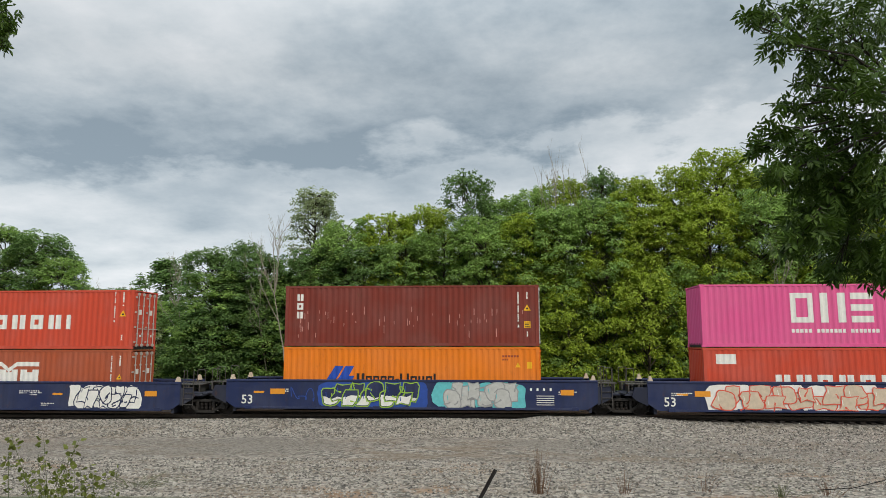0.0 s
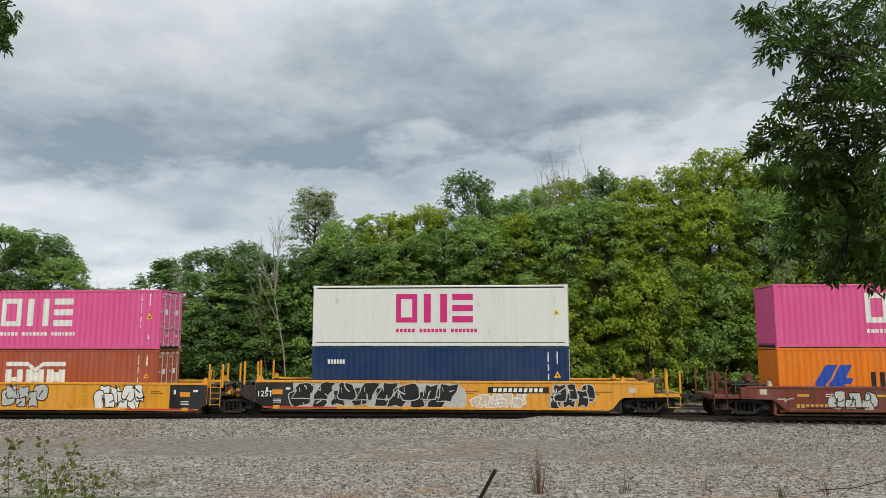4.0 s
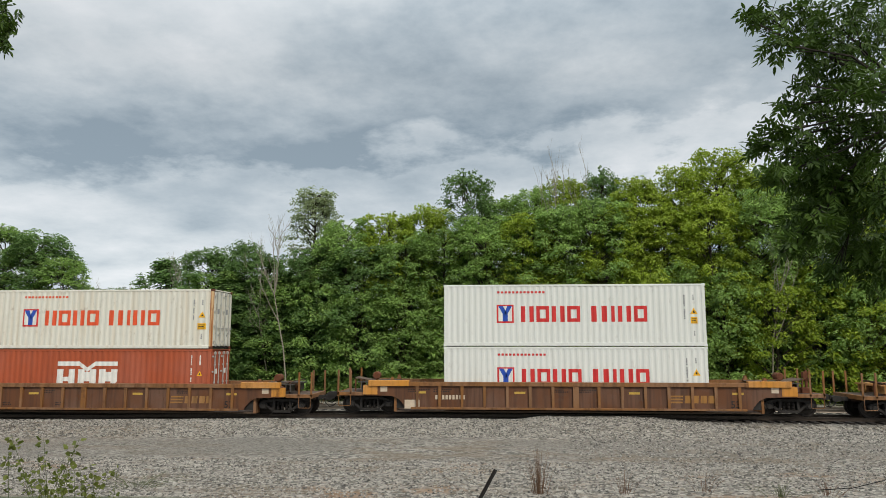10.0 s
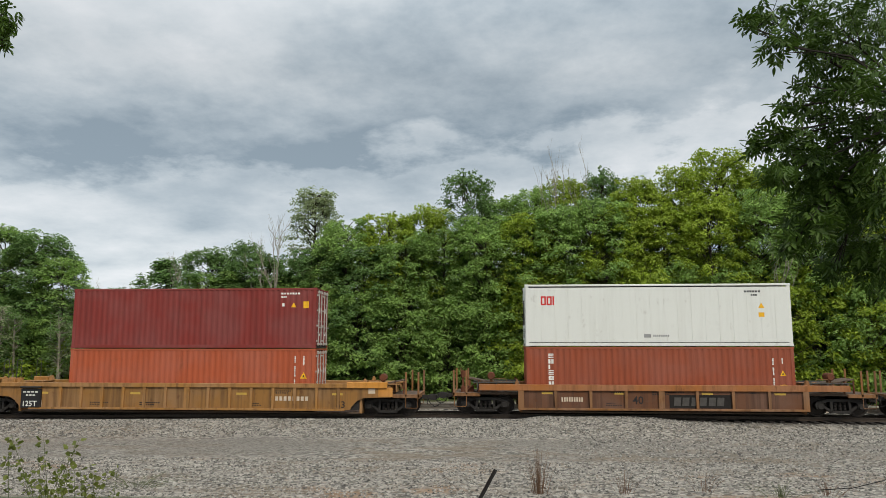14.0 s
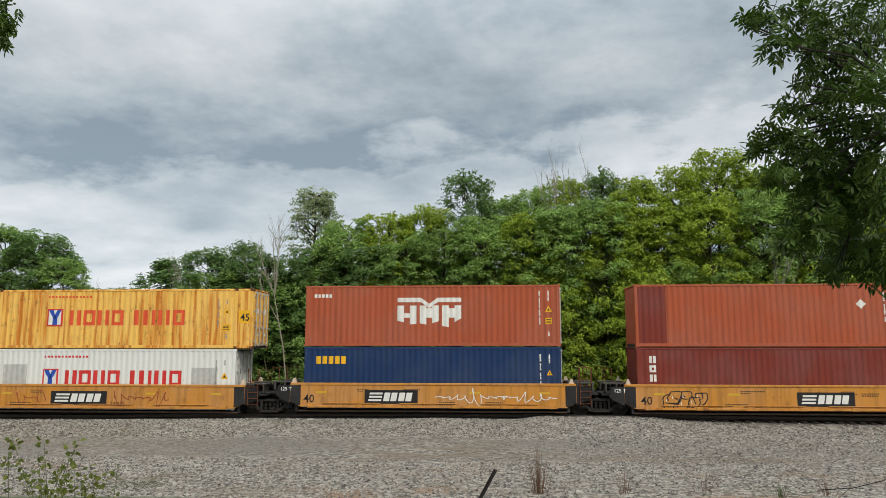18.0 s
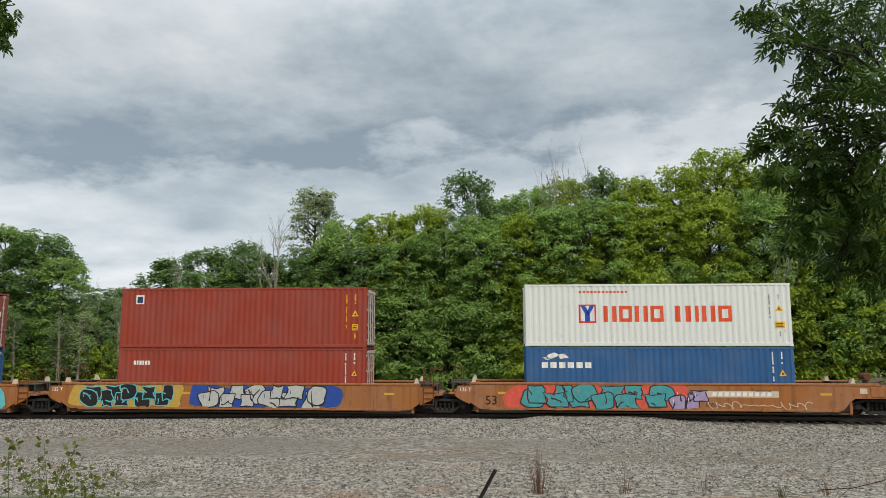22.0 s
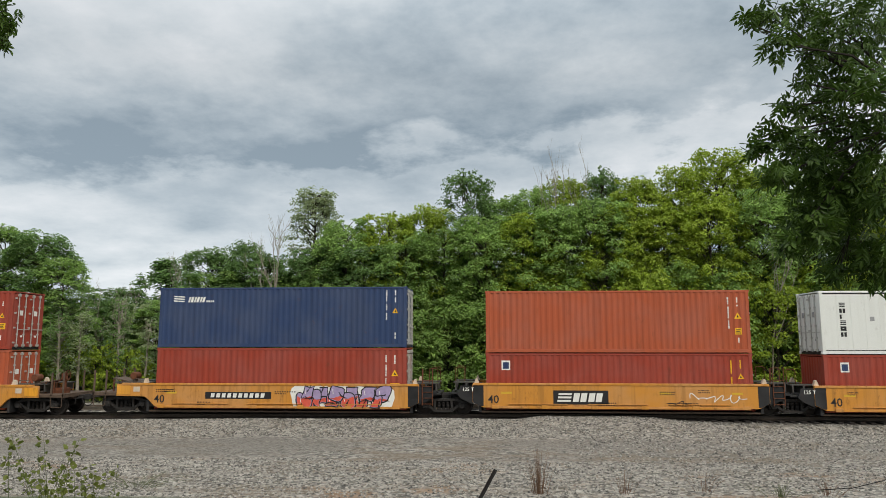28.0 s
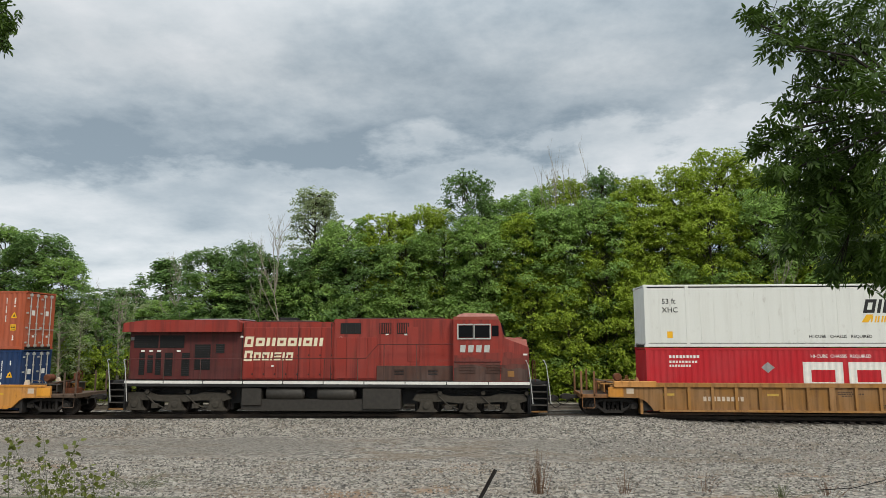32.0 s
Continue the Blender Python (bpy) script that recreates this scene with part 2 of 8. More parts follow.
for _n, _c, _ro, _me, _va in (
    ("white_paint", (232, 230, 224), 0.5, 0, 0.12), ("yellow_paint", (240, 180, 20), 0.5, 0, 0.1), ("red_paint", (206, 46, 44), 0.5, 0, 0.12),
    ("blue_paint", (30, 76, 176), 0.5, 0, 0.12), ("pink_paint", (206, 34, 120), 0.5, 0, 0.1), ("black_paint", (24, 22, 24), 0.55, 0, 0.2),
    ("dark_plum_paint", (52, 22, 30), 0.5, 0, 0.15), ("placard_orange", (228, 150, 40), 0.5, 0, 0.15), ("amber_reflector", (208, 164, 44), 0.4, 0, 0.1), ("orange_red_paint", (226, 84, 42), 0.5, 0, 0.12), ("rust_paint", (150, 62, 40), 0.6, 0, 0.3),
    ("cream_paint", (234, 224, 194), 0.5, 0, 0.12), ("grey_paint", (150, 150, 150), 0.5, 0, 0.15), ("silver_spray", (190, 190, 186), 0.45, 0, 0.2),
    ("lilac_spray", (168, 150, 186), 0.5, 0, 0.25), ("teal_spray", (70, 156, 160), 0.5, 0, 0.25), ("aqua_spray", (100, 190, 196), 0.5, 0, 0.2),
    ("lime_spray", (150, 190, 60), 0.5, 0, 0.25), ("coral_spray", (220, 90, 70), 0.5, 0, 0.25), ("beige_spray", (208, 190, 168), 0.5, 0, 0.2),
    ("rose_spray", (206, 150, 140), 0.5, 0, 0.25), ("cobalt_spray", (40, 76, 160), 0.5, 0, 0.25), ("gold_spray", (196, 160, 70), 0.5, 0, 0.2),
    ("steel", (96, 92, 88), 0.5, 0.6, 0.3), ("worn_rail", (150, 142, 132), 0.35, 0.7, 0.3), ("rail_steel", (84, 74, 66), 0.45, 0.7, 0.3), ("truck_iron", (46, 42, 39), 0.8, 0.1, 0.45),
    ("wheel_steel", (62, 56, 52), 0.55, 0.6, 0.4), ("lock_rod_zinc", (196, 194, 188), 0.45, 0.3, 0.25), ("rubber", (22, 22, 22), 0.8, 0, 0.2),
    ("grimy_deck", (96, 78, 64), 0.8, 0.1, 0.4), ("tie_wood", (38, 32, 27), 0.9, 0, 0.4), ("rust_iron", (112, 66, 42), 0.85, 0.2, 0.45),
    ("dark_iron", (34, 29, 26), 0.85, 0.2, 0.4), ("bark", (74, 66, 56), 0.95, 0, 0.45), ("pale_bark", (158, 150, 134), 0.9, 0, 0.35), ("dark_bark", (48, 42, 35), 0.95, 0, 0.4),
    ("dry_stem", (112, 84, 62), 0.9, 0, 0.4), ("green_stem", (82, 92, 48), 0.8, 0, 0.3), ("tank_black", (56, 52, 47), 0.6, 0.05, 0.4), ("dusty_iron", (68, 63, 55), 0.85, 0.05, 0.45),
    ("dark_opening", (14, 13, 13), 0.7, 0, 0.2), ("vest_orange", (226, 76, 24), 0.7, 0, 0.2)):
    M[_n] = plain(_n, lin(*_c), _ro, _me, _va)
M["maple_leaf"] = leafy("maple_leaf", (0.06, 0.12, 0.014), (0.44, 0.55, 0.06), 0.46)
M["ash_leaf"] = leafy("ash_leaf", (0.055, 0.125, 0.034), (0.38, 0.55, 0.14), 0.46)
M["willow_leaf"] = leafy("willow_leaf", (0.18, 0.24, 0.11), (0.42, 0.48, 0.26), 0.5)
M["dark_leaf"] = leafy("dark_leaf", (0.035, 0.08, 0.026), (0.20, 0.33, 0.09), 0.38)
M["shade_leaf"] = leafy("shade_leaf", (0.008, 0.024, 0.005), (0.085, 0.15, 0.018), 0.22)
M["weed_leaf"] = leafy("weed_leaf", (0.06, 0.09, 0.016), (0.19, 0.21, 0.045))
M["ground"] = ground_material()
_g = Net("window_glass", 0.08)
_g.bsdf.inputs["Base Color"].default_value = (0.006, 0.006, 0.007, 1)
_g.bsdf.inputs["Specular IOR Level"].default_value = 0.08
M["glass"] = _g.mat


# ---- mesh tools ----
def finish(bm, name, smooth=False):
    me = bpy.data.meshes.new(name)
    bm.normal_update()
    bm.to_mesh(me)
    bm.free()
    if smooth:
        me.shade_smooth()
    return me


def part(name, data, material, parent, label="", at=None):
    """Links a bmesh or a shared mesh as ONE mesh object under a thing or a part."""
    me = data if isinstance(data, bpy.types.Mesh) else finish(data, name)
    if not me.materials:
        me.materials.append(None)
    ob = new(name, me)
    ob.material_slots[0].link = "OBJECT"
    ob.material_slots[0].material = material
    ob.parent = parent
    if at is not None:
        ob.matrix_basis = at
    if label:
        ob["label"] = label
    return ob


def thing(name, m, label, category, group=""):
    ob = new(name)
    ob.empty_display_size = 0.2
    ob.matrix_basis = m
    return tagged(ob, label, category, group)


def box(bm, x0, x1, y0, y1, z0, z1):
    v = [bm.verts.new(p) for p in ((x0, y0, z0), (x1, y0, z0), (x1, y1, z0), (x0, y1, z0), (x0, y0, z1), (x1, y0, z1), (x1, y1, z1), (x0, y1, z1))]
    for f in ((3, 2, 1, 0), (4, 5, 6, 7), (0, 1, 5, 4), (1, 2, 6, 5), (2, 3, 7, 6), (3, 0, 4, 7)):
        bm.faces.new([v[i] for i in f])
    return bm


def boxes(*rows):
    bm = bmesh.new()
    for r in rows:
        box(bm, *r)
    return bm


def soft(bm, w=0.012, seg=1):
    bmesh.ops.bevel(bm, geom=bm.edges[:], offset=w, segments=seg, affect="EDGES", clamp_overlap=True)
    return bm


def prism(bm, pts, y0, y1):
    """An outline in x and z, drawn out from y0 to y1."""
    area = sum(a[0] * b[1] - b[0] * a[1] for a, b in zip(pts, pts[1:] + pts[:1]))
    pts = pts if area > 0 else pts[::-1]
    a = [bm.verts.new((x, y0, z)) for x, z in pts]
    b = [bm.verts.new((x, y1, z)) for x, z in pts]
    bm.faces.new(a)
    bm.faces.new(b[::-1])
    for i in range(len(pts)):
        j = (i + 1) % len(pts)
        bm.faces.new((a[j], a[i], b[i], b[j]))
    return bm


def tube(bm, path, radius, n=6, r_end=None):
    """A round bar along a path of points."""
    path = [Vector(p) for p in path]
    r_end = radius if r_end is None else r_end
    rings = []
    for i, p in enumerate(path):
        d = (path[min(i + 1, len(path) - 1)] - path[max(i - 1, 0)]).normalized()
        a = d.orthogonal().normalized() if abs(d.z) < 0.9 else d.cross(Vector((0, 1, 0))).normalized()
        b = d.cross(a)
        r = radius + (r_end - radius) * i / max(1, len(path) - 1)
        rings.append([bm.verts.new(p + (a * math.cos(2 * math.pi * k / n) + b * math.sin(2 * math.pi * k / n)) * r) for k in range(n)])
    for u, w in zip(rings, rings[1:]):
        for k in range(n):
            bm.faces.new((u[k], u[(k + 1) % n], w[(k + 1) % n], w[k]))
    bm.faces.new(rings[0][::-1])
    bm.faces.new(rings[-1])
    return bm


def lathe(bm, prof, n=24, centre=(0, 0, 0)):
    """A profile of (radius, y) turned about the y axis."""
    rings = []
    for r, y in prof:
        rings.append([bm.verts.new((centre[0] + r * math.cos(2 * math.pi * k / n), centre[1] + y, centre[2] + r * math.sin(2 * math.pi * k / n))) for k in range(n)])
    for u, w in zip(rings, rings[1:]):
        for k in range(n):
            bm.faces.new((u[k], u[(k + 1) % n], w[(k + 1) % n], w[k]))
    bm.faces.new(rings[0])
    bm.faces.new(rings[-1][::-1])
    return bm


def rect(x0, x1, z0, z1):
    return [(x0, z0), (x1, z0), (x1, z1), (x0, z1)]


def clip(poly, x0, x1):
    for lim, sign in ((x0, 1), (x1, -1)):
        res = []
        for a, b in zip(poly, poly[1:] + poly[:1]):
            da, db = sign * (a[0] - lim), sign * (b[0] - lim)
            if da >= 0:
                res.append(a)
            if (da > 0 > db) or (da < 0 < db):
                t = da / (da - db)
                res.append((lim, a[1] + (b[1] - a[1]) * t))
        poly = res
        if len(poly) < 3:
            return []
    return poly


def decal(polys, y, wave=None):
    """Paint laid on a side that faces -y; it follows the corrugation where there is one."""
    bm = bmesh.new()
    for poly in polys:
        if wave is None:
            bits = [poly]
        else:
            lo, hi = min(p[0] for p in poly), max(p[0] for p in poly)
            cuts = [lo] + [x for x, _ in wave if lo < x < hi] + [hi]
            bits = [clip(poly, a, b) for a, b in zip(cuts, cuts[1:])]
        for b in bits:
            if len(b) < 3:
                continue
            area = sum(p[0] * q[1] - q[0] * p[1] for p, q in zip(b, b[1:] + b[:1]))
            if abs(area) < 1e-6:
                continue
            b = b if area > 0 else b[::-1]
            bm.faces.new([bm.verts.new((x, y + (depth(wave, x) if wave else 0.0), z)) for x, z in b])
    return bm


def depth(wave, x):
    for (xa, da), (xb, db) in zip(wave, wave[1:]):
        if xa <= x <= xb:
            return da + (db - da) * (x - xa) / (xb - xa) if xb > xa else da
    return 0.0


TEXT = {}


def text_mesh(words, size):
    """Flat lettering in the built-in font, standing in x and z, its lower left corner at the origin."""
    if (words, size) not in TEXT:
        cu = bpy.data.curves.new("lettering", "FONT")
        cu.body, cu.size, cu.resolution_u, cu.offset = words, size, 2, 0.01 * size
        ob = new("lettering", cu)
        dg = bpy.context.evaluated_depsgraph_get()
        me = bpy.data.meshes.new_from_object(ob.evaluated_get(dg))
        bpy.data.objects.remove(ob)
        me.transform(Matrix.Rotation(radians(90), 4, "X"))
        me.materials.clear()
        TEXT[words, size] = me
    return TEXT[words, size]


def glyphs(x, z, w, h, spec, gap=0.2, st=0.24, lean=0.0):
    """A row of plain shapes: r ring, t twin bars, b block, s single bar, h three level bars, d half block, . stop."""
    out = []
    for c in spec:
        k = st * w
        if c == "r":
            out += [rect(x, x + k, z, z + h), rect(x + w - k, x + w, z, z + h), rect(x + k, x + w - k, z, z + k), rect(x + k, x + w - k, z + h - k, z + h)]
        elif c == "t":
            out += [rect(x, x + 1.25 * k, z, z + h), rect(x + w - 1.25 * k, x + w, z, z + h)]
        elif c == "b":
            out += [rect(x, x + w, z, z + h)]
        elif c == "d":
            out += [rect(x, x + w, z, z + 0.62 * h)]
        elif c == "s":
            out += [rect(x, x + k, z, z + h)]
        elif c == "h":
            out += [rect(x, x + w, z, z + 0.22 * h), rect(x, x + w, z + 0.39 * h, z + 0.61 * h), rect(x, x + w, z + 0.78 * h, z + h)]
        elif c == ".":
            out += [rect(x, x + k, z, z + k)]
        x += (k if c in "s." else 0.55 * w if c == " " else w) + gap * w
    if lean:
        out = [[(px + lean * (pz - z), pz) for px, pz in p] for p in out]
    return out


def bars(x, z, w, h, n, fill=0.7):
    return [rect(x + i * w / n, x + (i + fill) * w / n, z, z + h) for i in range(n)]


# ---- the track's level: it crests gently at the road crossing ----
RAIL = 0.05
LINE = 0.40     # the track's centre line, in y
STRETCH = 1.012  # spacing of the cars along the train


def crest(x):
    q = max(-20.0, min(20.0, x))
    return 0.035 + 0.0022 * q - 0.00036 * q * q


TRAIN = []   # (thing, place along the train)
ROLLING = []  # (wheelset, place along the train, local x, local z, radius)


def mesh_of(key, build, *args):
    if key not in SHARED:
        SHARED[key] = finish(build(*args), key if isinstance(key, str) else str(key[0]))
    return SHARED[key]


SHARED = {}
W = 2.438
TALL, STANDARD = 2.896, 2.591


# ---- containers ----
def wave_of(x0, x1):
    """Trapezoid corrugation from x0 to x1: places and depths."""
    n = max(1, round((x1 - x0) / 0.278))
    p = (x1 - x0) / n
    w = []
    for i in range(n):
        a = x0 + i * p
        w += [(a + 0.02 * p, 0.0), (a + 0.27 * p, 0.0), (a + 0.52 * p, 0.030), (a + 0.75 * p, 0.030)]
    return [(x0, 0.0)] + w + [(x1, 0.0)]


def sheet(wave, y, sgn, z0, z1):
    bm = bmesh.new()
    lo = [bm.verts.new((x, y + sgn * d, z0)) for x, d in wave]
    hi = [bm.verts.new((x, y + sgn * d, z1)) for x, d in wave]
    for i in range(len(wave) - 1):
        q = (lo[i], lo[i + 1], hi[i + 1], hi[i])
        bm.faces.new(q if sgn > 0 else q[::-1])
    return bm


def end_sheet(x, sgn, z0, z1):
    wv = wave_of(-1.07, 1.07)
    bm = bmesh.new()
    lo = [bm.verts.new((x - sgn * d, y, z0)) for y, d in wv]
    hi = [bm.verts.new((x - sgn * d, y, z1)) for y, d in wv]
    for i in range(len(wv) - 1):
        q = (lo[i], lo[i + 1], hi[i + 1], hi[i])
        bm.faces.new(q if sgn > 0 else q[::-1])
    return bm


def casting():
    bm = soft(boxes((-0.089, 0.089, -0.081, 0.081, -0.059, 0.059)), 0.008)
    return bm


def seam_panel(p, H):
    """One panel of a smooth insulated side."""
    return soft(boxes((-p / 2 + 0.003, p / 2 - 0.003, -0.012, 0.024, 0.2, H - 0.16)), 0.002)


def lock_rod(H):
    bm = tube(bmesh.new(), [(0.035, 0, 0.1), (0.035, 0, H - 0.1)], 0.028)
    for z in (0.16, 0.75, 1.3, H - 0.75, H - 0.16):
        box(bm, 0.0, 0.06, -0.05, 0.05, z - 0.035, z + 0.035)
    box(bm, 0.03, 0.055, -0.02, 0.42, 0.98, 1.02)
    return bm


def hardware_mesh(H):
    """Hinges and keepers of one door leaf."""
    bm = bmesh.new()
    for k in range(4):
        z = 0.35 + k * (H - 0.7) / 3
        box(bm, 0.0, 0.05, -0.54, -0.42, z - 0.04, z + 0.04)
    for z in (0.2, H - 0.2):
        for y in (-0.27, 0.24):
            box(bm, 0.0, 0.09, y - 0.07, y + 0.07, z - 0.05, z + 0.05)
    return bm


def container(u, z, H, colour, label, L=12.192, smooth=False, doors="right", dx=0.0, rods="lock_rod_zinc"):
    t = thing("shipping_container", pose(u + dx, 0, z), label, "shipping container", "containers on the train")
    TRAIN.append((t, u + dx, z))
    m = M[colour]
    hx, key = L / 2, (round(L, 2), H)
    inner = min(hx, 6.096) if L > 13 and L < 15 else hx
    wave = wave_of(-inner + 0.15, inner - 0.15)
    if smooth:
        side = part("side_wall", mesh_of(("near_flat", *key), lambda: boxes((-hx + 0.1, hx - 0.1, -W / 2 + 0.008, -W / 2 + 0.04, 0.2, H - 0.16))), m, t)
        n = round((2 * hx - 0.24) / 0.62)
        p = (2 * hx - 0.24) / n
        for i in range(n):
            part("panel", mesh_of(("seam_panel", round(p, 3), H), seam_panel, p, H), m, side, at=pose(-hx + 0.12 + (i + 0.5) * p, -W / 2 + 0.012, 0))
        part("side_wall", mesh_of(("far_wall", *key), lambda: boxes((-hx + 0.1, hx - 0.1, W / 2 - 0.03, W / 2, 0.2, H - 0.16))), m, t)
    else:
        part("side_wall", mesh_of(("near_wall", *key), sheet, wave, -W / 2 + 0.004, 1, 0.15, H - 0.10), m, t)
        part("side_wall", mesh_of(("far_wall", *key), sheet, wave, W / 2 - 0.004, -1, 0.15, H - 0.10), m, t)
    part("roof", mesh_of(("roof", *key), lambda: boxes((-hx + 0.05, hx - 0.05, -W / 2 + 0.05, W / 2 - 0.05, H - 0.06, H - 0.006))), m, t)
    part("underframe", mesh_of(("under", *key), lambda: boxes((-hx + 0.05, hx - 0.05, -W / 2 + 0.066, W / 2 - 0.066, 0.0, 0.19))), M["truck_iron"], t)
    rail = mesh_of(("rail", *key), lambda: soft(boxes((-hx + 0.09, hx - 0.09, -0.03, 0.03, -0.035, 0.035)), 0.008))
    sill = mesh_of(("sill", *key), lambda: soft(boxes((-hx + 0.09, hx - 0.09, -0.03, 0.03, -0.075, 0.075)), 0.008))
    for s in (-1, 1):
        part("top_rail", rail, m, t, at=pose(0, s * (W / 2 - 0.032), H - 0.065))
        part("bottom_rail", sill, m, t, at=pose(0, s * (W / 2 - 0.032), 0.09))
    post = mesh_of(("post", H), lambda: soft(boxes((-0.075, 0.075, -0.08, 0.08, 0.1, H - 0.1)), 0.012))
    cast = mesh_of("casting", casting)
    xs = [-hx + 0.089, hx - 0.089] if inner == hx else [-hx + 0.089, hx - 0.089, -6.007, 6.007]
    for x in xs:
        for s in (-1, 1):
            part("corner_post", post, M["rust_streaked_white"] if colour == "rusty_white_box" and s < 0 else m, t, at=pose(x + (0.012 if x < 0 else -0.012), s * (W / 2 - 0.081), 0))
            for q in (0.059, H - 0.059):
                part("corner_casting", cast, M["rust_iron"] if colour in ("rusty_white_box", "ochre_box") else m, t, at=pose(x, s * (W / 2 - 0.081), q))
    if inner != hx:
        for s in (-1, 1):
            a, b = (inner - 0.1, hx - 0.12) if s > 0 else (-hx + 0.12, -inner + 0.1)
            part("extension_panel", boxes((a, b, -W / 2 + 0.006, W / 2 - 0.006, 0.16, H - 0.1)), m, t)
    d = 1 if doors == "right" else -1
    part("front_wall", mesh_of(("front", *key, d), end_sheet, -d * (hx - 0.03), -d, 0.12, H - 0.1), m, t)
    leaf = mesh_of(("door", H), lambda: soft(boxes((-0.025, 0.025, -0.545, 0.545, 0.14, H - 0.12)), 0.01))
    rod = mesh_of(("lock_rod", H), lock_rod, H)
    for s in (-1, 1):
        door = part("door", leaf, m, t, at=pose(d * (hx - 0.04), s * 0.552, 0, 0, 0, 0 if d > 0 else 180))
        part("door_hardware", mesh_of(("hardware", H), hardware_mesh, H), M[rods], door, at=pose(0.025, 0, 0))["kind"] = "stuff"
        part("door_plate", mesh_of("door_plate", lambda: boxes((0.025, 0.031, -0.12, 0.13, 1.7, 1.95), (0.025, 0.031, 0.02, 0.18, 0.6, 0.7))), M["white_paint"] if colour not in ("white_box", "rusty_white_box") else M["grey_paint"], door, "small data plate")
        for y in (-0.27, 0.24):
            part("lock_rod", rod, M[rods], door, at=pose(0.03, y, 0))
    t["half"] = hx
    return t, (None if smooth else wave)


def on_box(c, name, polys, material, label="", lift=0.005):
    """Paint on the near side. Rows of small print are one part; patches and stickers are parts of their own."""
    t, wave = c
    ext = [(-30.0, 0.0)] + wave + [(30.0, 0.0)] if wave else None
    y = -W / 2 + (0.004 if wave else 0.0) - lift
    if name in ("warning_sticker", "paint_patch", "primer_patch", "hazard_diamond", "length_panel"):
        for q in polys:
            ob = part(name, decal([q], y, ext), M[material], t, label)
        return ob
    ob = part(name, decal(polys, y, ext), M[material], t, label)
    if len(polys) > 4 or name in ("marking", "web_line", "painted_line", "scuff", "code_bars", "sticker_print", "small_logo"):
        ob["kind"] = "stuff"
    return ob


def print_column(rnd, x, z0, z1, words):
    """Upright rows of small letters as plain blocks, in words."""
    p, z = [], z1
    for k in range(words):
        n = rnd.choice((3, 4, 4, 6, 7))
        for _ in range(n):
            h = rnd.uniform(0.055, 0.085)
            if z - h < z0:
                return p
            wd = rnd.uniform(0.045, 0.075)
            p.append(rect(x - wd / 2, x + wd / 2, z - h, z))
            z -= h + 0.012
        z -= rnd.uniform(0.06, 0.14)
    return p


def markings(c, H, colour="white_paint", rows=2, top=0.86, seed=1, tags=2):
    """Rows of code too small to read, and warning stickers, by the door end."""
    rnd = random.Random(seed)
    hx = min(c[0]["half"], 6.096)
    a, b = hx - 0.98, hx - 0.56
    p = print_column(rnd, a, H * rnd.uniform(0.25, 0.45), H * (top + 0.02), 4)
    p += print_column(rnd, b, H * 0.72, H * (top + 0.02), 2) + print_column(rnd, b, H * 0.14, H * 0.24, 1)
    on_box(c, "marking", p, colour)
    if tags:
        z, r = H * rnd.uniform(0.50, 0.58), rnd.choice((0.14, 0.17))
        on_box(c, "warning_sticker", [[(b - r, z), (b + r, z), (b, z + 1.75 * r)]], "yellow_paint", "yellow triangular warning sticker")
        on_box(c, "sticker_print", [[(b - 0.35 * r, z + 0.35 * r), (b + 0.35 * r, z + 0.35 * r), (b, z + 1.1 * r)]], "black_paint", "", 0.008)
    if tags > 1:
        z, w = H * rnd.uniform(0.28, 0.36), rnd.choice((0.15, 0.22))
        on_box(c, "warning_sticker", [rect(b - w, b + w, z, z + 0.30)], "yellow_paint", "yellow square warning sticker")
        on_box(c, "sticker_print", [rect(b - 0.75 * w, b + (0.7 - 0.2 * (k % 2)) * w, z + 0.05 + 0.075 * k, z + 0.085 + 0.075 * k) for k in range(3)], "black_paint", "", 0.008)


def wordmark(c, name, x, z, w, h, spec, material, label, gap=0.2, st=0.26, lean=0.0, lift=0.005):
    for q in spec:
        on_box(c, name, glyphs(x, z, w, h, q, gap, st, lean), material, label, lift)
        x += (st * w if q in "s." else w) + gap * w


def scratches(c, n, seed, colour, z0=0.5, z1=1.9):
    """Fine upright scuffs through the paint."""
    rnd = random.Random(seed)
    p = []
    for _ in range(n):
        x, z = rnd.uniform(-5.6, 5.4), rnd.uniform(z0, z1)
        p.append(rect(x, x + rnd.uniform(0.015, 0.035), z, z + rnd.uniform(0.08, 0.4)))
    on_box(c, "scuff", p, colour, "pale scuffed paint")


